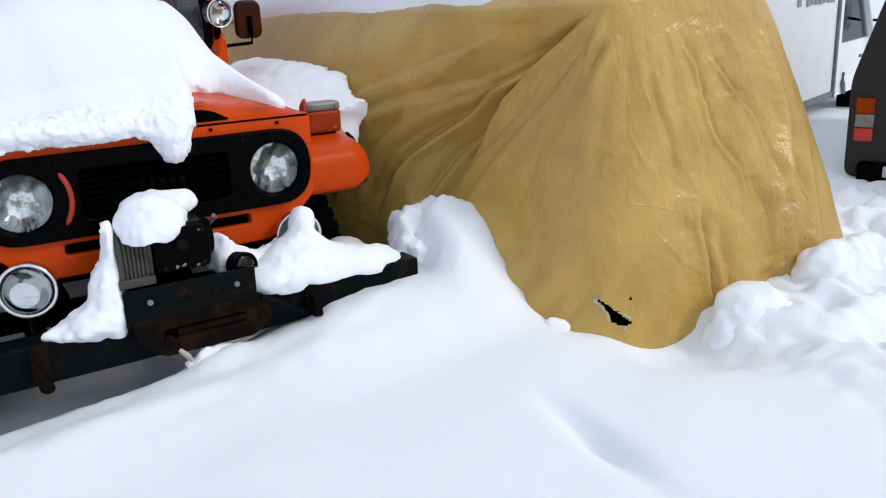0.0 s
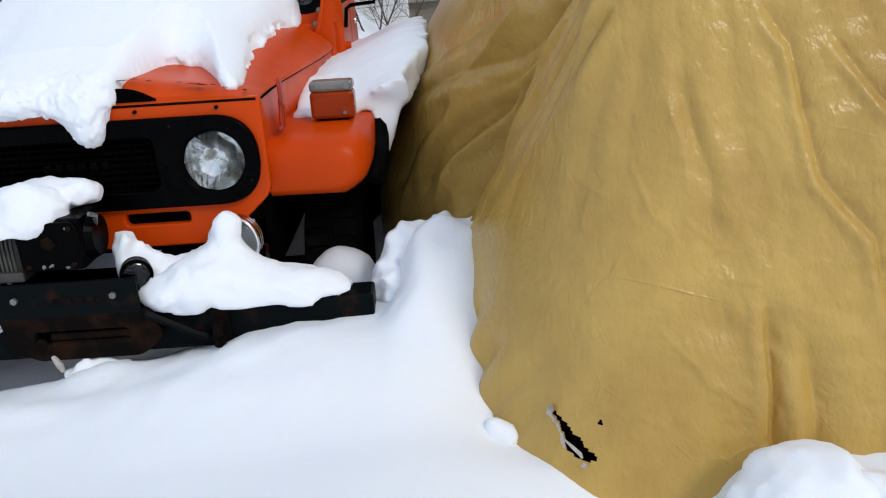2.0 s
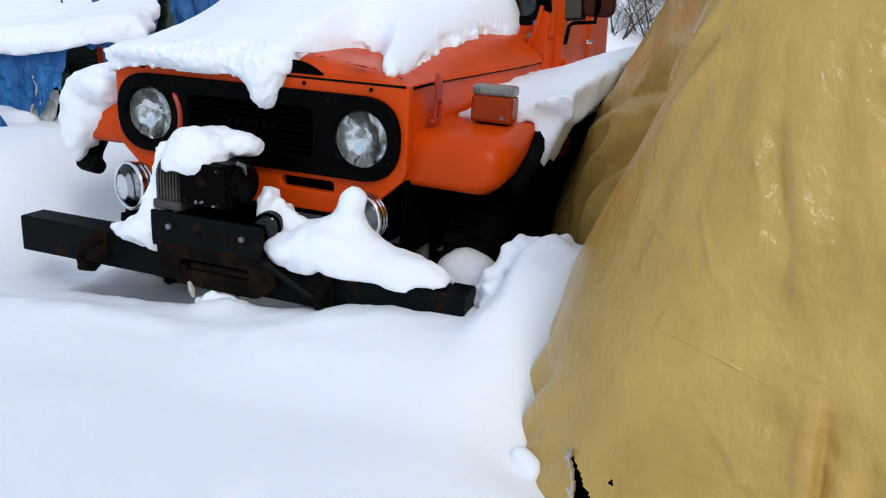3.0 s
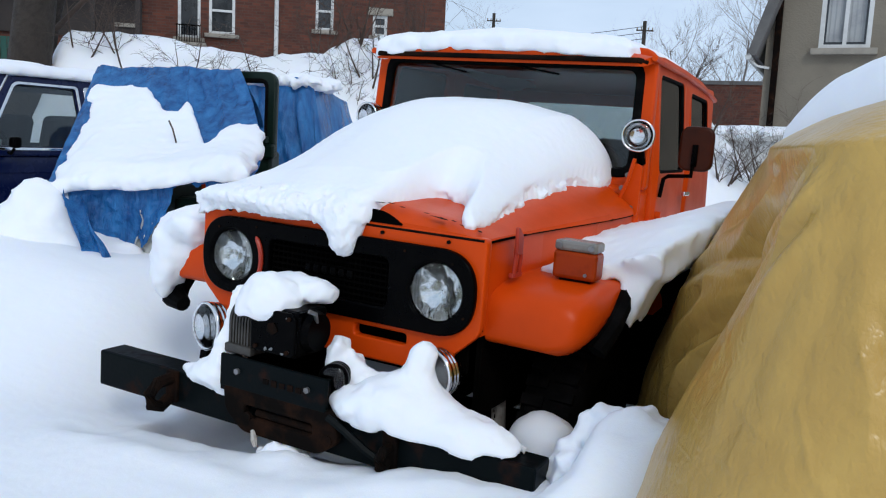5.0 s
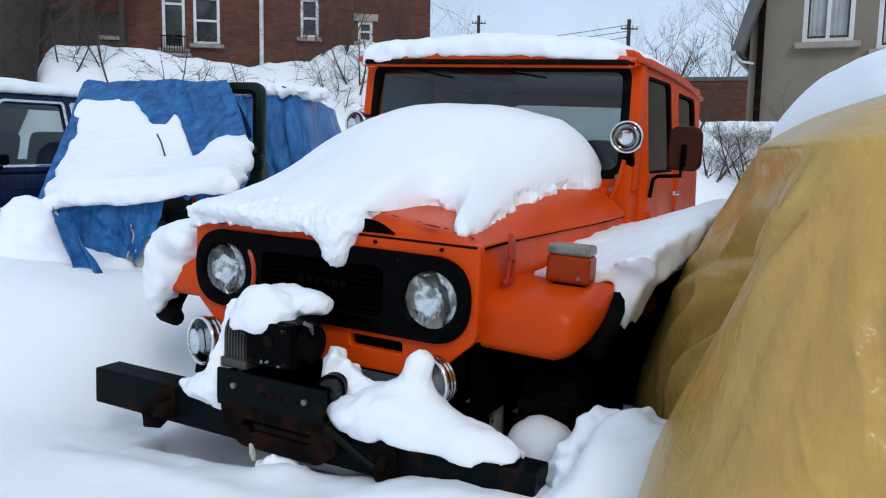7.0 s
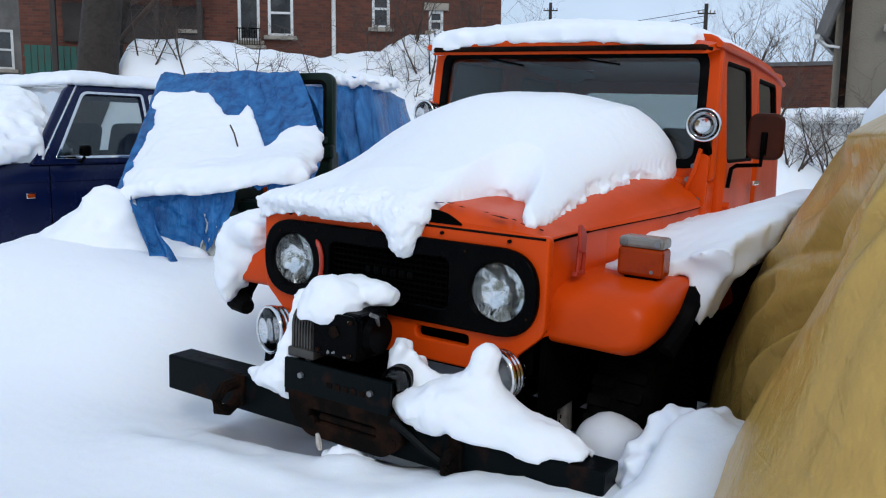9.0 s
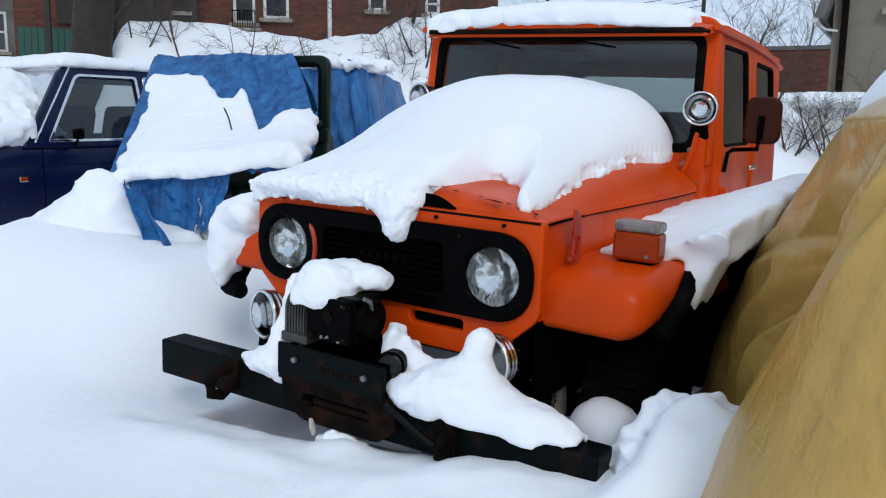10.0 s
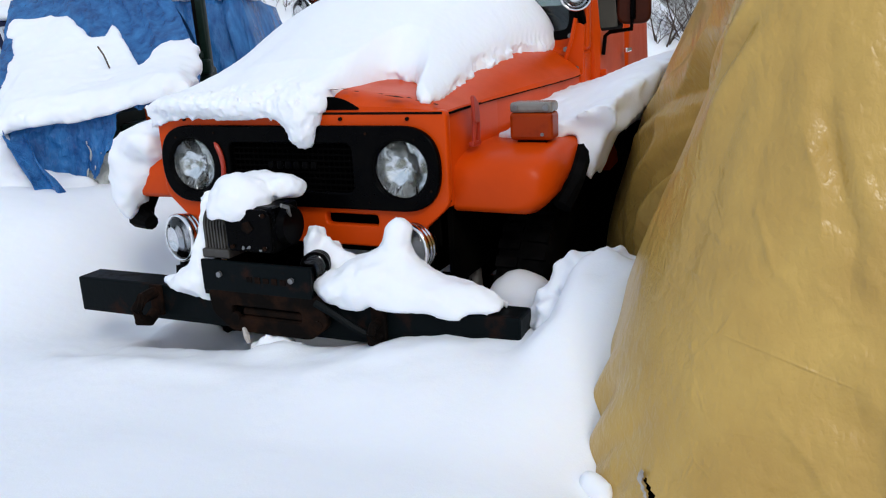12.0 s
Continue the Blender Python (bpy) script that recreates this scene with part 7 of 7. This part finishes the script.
def window(parent, x0, z0, x1, z1, bars=1, sill=True, curtain=False, frame_w=0.065):
    w, h = x1 - x0, z1 - z0
    bm = plate([[(x0, z0), (x1, z0), (x1, z1), (x0, z1)], [(x0 + frame_w, z0 + frame_w), (x1 - frame_w, z0 + frame_w), (x1 - frame_w, z1 - frame_w), (x0 + frame_w, z1 - frame_w)]], 0.10, 0.01)
    moved(bm, pose(0, 0.05, 0))
    if bars == 1:
        box(bm, (w, 0.07, 0.06), (x0 + w / 2, 0.06, z0 + h / 2))
    elif bars == 2:
        box(bm, (0.06, 0.07, h), (x0 + w / 2, 0.06, z0 + h / 2))
    win = part("window", bm, TRIM_WHITE, parent)
    part("pane", box(bmesh.new(), (w - 0.02, 0.01, h - 0.02), (x0 + w / 2, 0.11, z0 + h / 2)), DARK_PANE, win)
    if curtain:
        bm = bmesh.new()
        n = 22
        pts = [[Vector((x0 + 0.1 + (w - 0.2) * k / n, 0.095 + 0.006 * math.sin(k * 2.1), z)) for k in range(n + 1)] for z in (z0 + 0.12, z1 - 0.1)]
        loft(bm, pts, closed=False, caps=False)
        part("curtain", bm, CURTAIN, win)
    if sill:
        part("sill", box(bmesh.new(), (w + 0.22, 0.22, 0.10), (x0 + w / 2, -0.04, z0 - 0.05), 0.01), STONE, win)
    return win


def build_brick_house():
    ang = math.degrees(math.atan2(6.82, 7.51))
    # its wall runs from the far corner back along -x and -y
    root = thing("brick_house", "red brick house with white sash windows behind the snow bank", "house", pose(-19.92, 9.932, 1.6, 0, 0, ang))
    L = 12.89

    def X(d):
        return L - d

    holes = [(X(7.30), 2.25, X(6.72), 4.6), (X(6.50), 2.40, X(5.82), 3.65), (X(3.66), 2.70, X(3.17), 3.75), (X(2.07), 2.65, X(1.66), 3.22), (X(8.76), 2.50, X(8.44), 3.08)]
    part("front_wall", wall_with_holes(L, 7.5, holes, 0.4), BRICK, root)
    part("side_wall", box(bmesh.new(), (0.4, 9.0, 7.5), (L - 0.2, 4.9, 3.75)), BRICK, root)
    part("back_wall", box(bmesh.new(), (L, 0.3, 7.5), (L / 2, 9.55, 3.75)), BRICK, root)
    for h in holes:
        window(root, *h)
    for h in holes[2:4]:
        part("lintel", box(bmesh.new(), (h[2] - h[0] + 0.3, 0.1, 0.2), ((h[0] + h[2]) / 2, -0.03, h[3] + 0.10), 0.01), STONE, root)
    part("downpipe", tube(bmesh.new(), [(X(4.72), -0.06, 0.5), (X(4.72), -0.06, 7.3)], 0.06, 10), TRIM_WHITE, root)
    # open porch along the wall
    porch = part("porch", box(bmesh.new(), (4.0, 1.6, 0.18), (X(9.9), -0.8, 4.05), 0.02), TRIM_WHITE, root, "porch with a snow-laden roof")
    for d in (8.1, 9.15, 10.3, 11.6):
        part("post", box(bmesh.new(), (0.12, 0.12, 3.6), (X(d), -1.5, 2.2)), PORCH_WOOD, porch)
    part("porch_wall", box(bmesh.new(), (3.6, 0.06, 1.0), (X(10.0), -0.05, 2.6)), PORCH_WOOD, porch)
    for d in (9.87, 9.38):
        window(porch, X(d), 2.15, X(d - 0.40), 2.75, 0, False)
    bm = bmesh.new()
    for k in range(10):
        box(bm, (0.02, 0.02, 0.5), (X(7.3) + 0.065 * k, -0.3, 2.3))
    box(bm, (0.65, 0.03, 0.03), (X(7.0), -0.3, 2.55))
    part("railing", bm, BLACK, root)
    part("balcony_floor", box(bmesh.new(), (0.9, 0.5, 0.08), (X(7.0), -0.2, 2.06)), STONE, root)
    part("roof", box(bmesh.new(), (L + 0.8, 10, 0.3), (L / 2, 4.6, 7.6), 0.02), ROOFING, root)
    snow = snow_pile("porch_snow", "thick snow on the porch roof", [((X(9.9), -0.8, 4.20), (2.1, 0.9, 0.22))], h=0.08, rough=0.05, m=root.matrix_world.copy(), fine=0.02)
    # paler wooden house and fence beyond
    far = thing("far_house", "dark wooden house with a white window", "house", pose(-26.0, 8.6, 1.2, 0, 0, 55))
    fh = [(3.2, 2.0, 3.95, 3.2), (1.2, 2.0, 1.9, 3.2)]
    part("front_wall", wall_with_holes(6.0, 5.5, fh, 0.3), ROOFING, far)
    for h in fh:
        window(far, *h)
    part("roof", box(bmesh.new(), (6.6, 5, 0.3), (3.0, 2.2, 5.6), 0.02), ROOFING, far)
    part("side_wall", box(bmesh.new(), (0.3, 4.5, 5.5), (5.85, 2.5, 2.75)), ROOFING, far)
    fence = thing("green_fence", "green board fence on the bank", "fence", pose(-19.3, 9.75, 2.4, 0, 0, 55))
    for k in range(9):
        part("board", box(bmesh.new(), (0.14, 0.03, 1.15), (0.155 * k, 0, 0.57), 0.004), GREEN_WOOD, fence)
    part("rail", box(bmesh.new(), (1.45, 0.04, 0.08), (0.62, 0.035, 0.9)), GREEN_WOOD, fence)


build_brick_house()


def build_stucco_house():
    root = thing("stucco_house", "two-storey grey-beige stucco house with white windows", "house", pose(-0.70, 12.7, 0.0, 0, 0, 4))
    holes = [(0.80, 3.17, 1.56, 4.15), (1.90, 3.03, 2.75, 4.15), (4.0, 3.1, 4.9, 4.2), (1.2, 0.9, 2.2, 2.0)]
    part("front_wall", wall_with_holes(7.0, 6.0, holes, 0.35), STUCCO, root)
    part("side_wall", box(bmesh.new(), (0.35, 6.0, 6.0), (0.175, 3.35, 3.0)), STUCCO, root)
    for h in holes:
        window(root, *h, bars=2, curtain=True, frame_w=0.06)
    bm = bmesh.new()
    box(bm, (0.10, 0.10, 5.0), (0.17, -0.06, 2.6), 0.01)
    part("corner_board", bm, RUST, root, "brown corner board")
    # roof edge with gutter
    secs = [[Vector((-0.25, -0.5, 3.02)), Vector((-0.10, -0.5, 3.02)), Vector((0.42, -0.5, 4.60)), Vector((0.22, -0.5, 4.60))], [Vector((-0.25, 5, 3.02)), Vector((-0.10, 5, 3.02)), Vector((0.42, 5, 4.60)), Vector((0.22, 5, 4.60))]]
    part("roof_edge", loft(bmesh.new(), secs), ROOFING, root)
    part("gutter", tube(bmesh.new(), [(-0.22, -0.5, 3.0), (-0.22, 5, 3.0)], 0.05, 8), TRIM_WHITE, root)
    part("gutter_elbow", tube(bmesh.new(), [(-0.22, -0.3, 2.97), (-0.10, -0.15, 2.88), (0.08, -0.08, 2.85)], 0.022, 8), TRIM_WHITE, root)
    part("roof", box(bmesh.new(), (7.6, 7.0, 0.3), (3.7, 3.0, 6.1), 0.02), ROOFING, root)


build_stucco_house()


def build_garage():
    root = thing("white_shed", "low white-panelled shed with snow on its roof", "shed", pose(-1.9, 10.7, 0.0, 0, 0, 6))
    for k in range(8):
        part("panel", box(bmesh.new(), (2.6, 0.05, 0.185), (1.3, 0.02, 0.20 + 0.19 * k), 0.012), TRIM_WHITE, root)
    part("wall", box(bmesh.new(), (2.6, 2.4, 1.6), (1.3, 1.26, 0.80)), TRIM_WHITE, root)
    part("roof_board", box(bmesh.new(), (2.8, 2.7, 0.10), (1.3, 1.2, 1.65), 0.01), TRIM_WHITE, root)
    snow_pile("roof_snow", "snow on the low shed roof", [((-0.6, 11.9, 1.72), (1.5, 1.3, 0.13))], h=0.05, rough=0.03)
    low = thing("brick_workshop", "long low dark brick building", "building", pose(-12.0, 24.6, 0.0, 0, 0, 9))
    part("front_wall", box(bmesh.new(), (9.6, 0.4, 3.7), (4.8, 0.2, 1.85)), BRICK, low)
    part("parapet", box(bmesh.new(), (9.7, 0.5, 0.12), (4.8, 0.2, 3.72)), ROOFING, low)
    part("body", box(bmesh.new(), (9.6, 6.0, 3.5), (4.8, 3.4, 1.75)), BRICK, low)


build_garage()


def tree_mesh(seed, height, trunk_r, levels, spread=0.55, stems=1, sides=5, lean=(0, 0), first=0.35, kids=(3, 5), droop=0.0):
    """Tapered limbs that fork again and again: verts and faces of the trunk and of the crown."""
    rng = random.Random(seed)
    out = [([], []), ([], [])]

    def limb(p, d, length, r, level):
        verts, faces = out[0 if level == 0 else 1]
        n = 5 if level < 2 else 3
        pts, rr = [p], [r]
        dirs = [d]
        for k in range(n):
            d = (d + Vector((rng.uniform(-1, 1), rng.uniform(-1, 1), rng.uniform(-0.6, 0.9) - droop * level)) * (0.17 + 0.07 * level)).normalized()
            p = p + d * (length / n)
            pts.append(p)
            dirs.append(d)
            rr.append(r * (1 - 0.72 * (k + 1) / n))
        m = sides if level < 2 else 3
        base = len(verts)
        for q, e, s in zip(pts, dirs, rr):
            a = e.cross(Vector((0.3, 0.5, 0.81))).normalized()
            b = a.cross(e)
            for k in range(m):
                t = 6.28319 * k / m
                verts.append(tuple(q + s * (math.cos(t) * a + math.sin(t) * b)))
        for i in range(n):
            for k in range(m):
                faces.append((base + i * m + k, base + i * m + (k + 1) % m, base + (i + 1) * m + (k + 1) % m, base + (i + 1) * m + k))
        if level < levels:
            for j in range(rng.randint(*kids) + (2 if level == 0 else 0)):
                f = rng.uniform(first if level == 0 else 0.25, 1.0)
                i = min(int(f * n), n - 1)
                q = pts[i] + (pts[i + 1] - pts[i]) * (f * n - i)
                side = Vector((rng.uniform(-1, 1), rng.uniform(-1, 1), rng.uniform(-0.1, 0.7))).normalized()
                nd = (dirs[i] * (1 - spread) + side * spread).normalized()
                limb(q, nd, length * rng.uniform(0.42, 0.68), max(rr[i] * (0.42 if level == 0 else 0.6), 0.0025), level + 1)

    for k in range(stems):
        a, tip = rng.uniform(0, 6.28), (0.25 + 0.55 * rng.random()) * (stems > 1)
        limb(Vector((0.12 * tip * math.cos(a), 0.12 * tip * math.sin(a), 0)), Vector((lean[0] + tip * math.cos(a), lean[1] + tip * math.sin(a), 1)).normalized(), height * (1 if stems == 1 else rng.uniform(0.55, 1.0)), trunk_r, 0)
    return out


def tree(name, label, category, at, seed, height, trunk_r, levels, mat, mat2, **kw):
    root = thing(name, label, category, pose(*at))
    (v0, f0), (v1, f1) = tree_mesh(seed, height, trunk_r, levels, **kw)
    raw("trunk", v0, f0, mat, root)
    if v1:
        raw("crown", v1, f1, mat2, root)
    return root


def gz(x, y):
    return float(ground_height(np.array([x]), np.array([y]))[0])


tree("old_tree", "thick old bare tree behind the parked cars", "tree", (-7.27, 3.40, 0.2), 5, 8.5, 0.27, 4, BARK, TWIG, sides=12, first=0.24, kids=(4, 5), droop=0.20)
tree("old_tree", "slim bare tree stem beside the thick tree", "tree", (-7.24, 3.78, 0.2), 9, 6.5, 0.10, 4, BARK, TWIG, sides=8, first=0.35, kids=(4, 5), droop=0.22)
for x, y, s, hgt in ((-5.15, 6.3, 21, 0.95), (-4.7, 6.55, 22, 1.1), (-4.3, 6.3, 23, 0.9), (-3.9, 6.9, 24, 1.1)):
    tree("bare_bush", "leafless bush at the end of the snow bank", "bush", (x, y, gz(x, y) - 0.1), s, hgt, 0.014, 3, TWIG, TWIG, spread=0.65, first=0.1, kids=(3, 4), stems=4)
for x, y, s, hgt in ((-0.9, 9.6, 31, 0.9), (-0.55, 9.3, 32, 0.95), (-0.2, 9.8, 33, 1.15), (0.2, 9.5, 34, 1.35), (-1.3, 9.9, 35, 0.75), (0.55, 9.2, 36, 1.25)):
    tree("bare_shrub", "tangled leafless shrub beside the house", "shrub", (x, y, gz(x, y) - 0.1), s, hgt, 0.016, 3, TWIG, TWIG, spread=0.6, first=0.1, kids=(3, 5), stems=3)
for k, (x, y, s, hgt) in enumerate(((-7.2, 47, 41, 8.0), (-5.6, 46, 42, 7.4), (-4.6, 49, 43, 8.2), (-11.0, 50, 44, 6.5), (-3.4, 46, 45, 6.8), (-20, 55, 46, 6), (-26, 52, 47, 7))):
    tree("far_tree", "distant bare tree against the sky", "tree", (x, y, 0.2), s, hgt, 0.13, 4, FAR_TWIG, FAR_TWIG, spread=0.5, first=0.25, kids=(4, 6))


def build_poles():
    tops = []
    for x, y, h in ((-12.7, 45.8, 8.9), (-25.4, 51.5, 10.7)):
        root = thing("utility_pole", "wooden utility pole with a crossarm", "pole", pose(x, y, 0, 0, 0, 30))
        part("pole", cyl(bmesh.new(), (0, 0, -0.2), (0, 0, h), 0.16, 0.11, 12), BARK, root)
        part("crossarm", box(bmesh.new(), (1.0, 0.07, 0.07), (0, -0.12, h - 0.55)), BARK, root)
        for k in (-0.45, -0.2, 0.2, 0.45):
            part("insulator", cyl(bmesh.new(), (k, -0.12, h - 0.51), (k, -0.12, h - 0.38), 0.035, seg=8), STONE, root)
        tops.append((x, y, h))
    (x0, y0, h0), (x1, y1, h1) = tops
    for k in range(3):
        a, b = Vector((x0, y0, h0 - 0.3 - 0.35 * k)), Vector((x1 - 25, y1 + 11, h1 + 0.5 - 0.35 * k))
        pts = [a.lerp(b, t) - Vector((0, 0, 0.9 * 4 * t * (1 - t))) for t in np.linspace(0, 1, 15)]
        w = part("overhead_wire", tube(bmesh.new(), pts, 0.018, 5), MATT_BLACK, None)
        tagged(w, "sagging dark overhead wire between poles", "cable")


build_poles()

for x, y, s, hgt in ((-6.3, 4.35, 61, 1.3), (-5.7, 4.75, 62, 0.9), (-5.0, 5.3, 63, 1.25), (-6.75, 4.05, 64, 1.5), (-4.35, 5.9, 65, 1.1)):
    tree("bare_bush", "thin leafless bush in front of the snow bank", "bush", (x, y, gz(x, y) - 0.1), s, hgt, 0.012, 3, TWIG, TWIG, spread=0.7, first=0.15, kids=(3, 4), droop=0.15, stems=3)
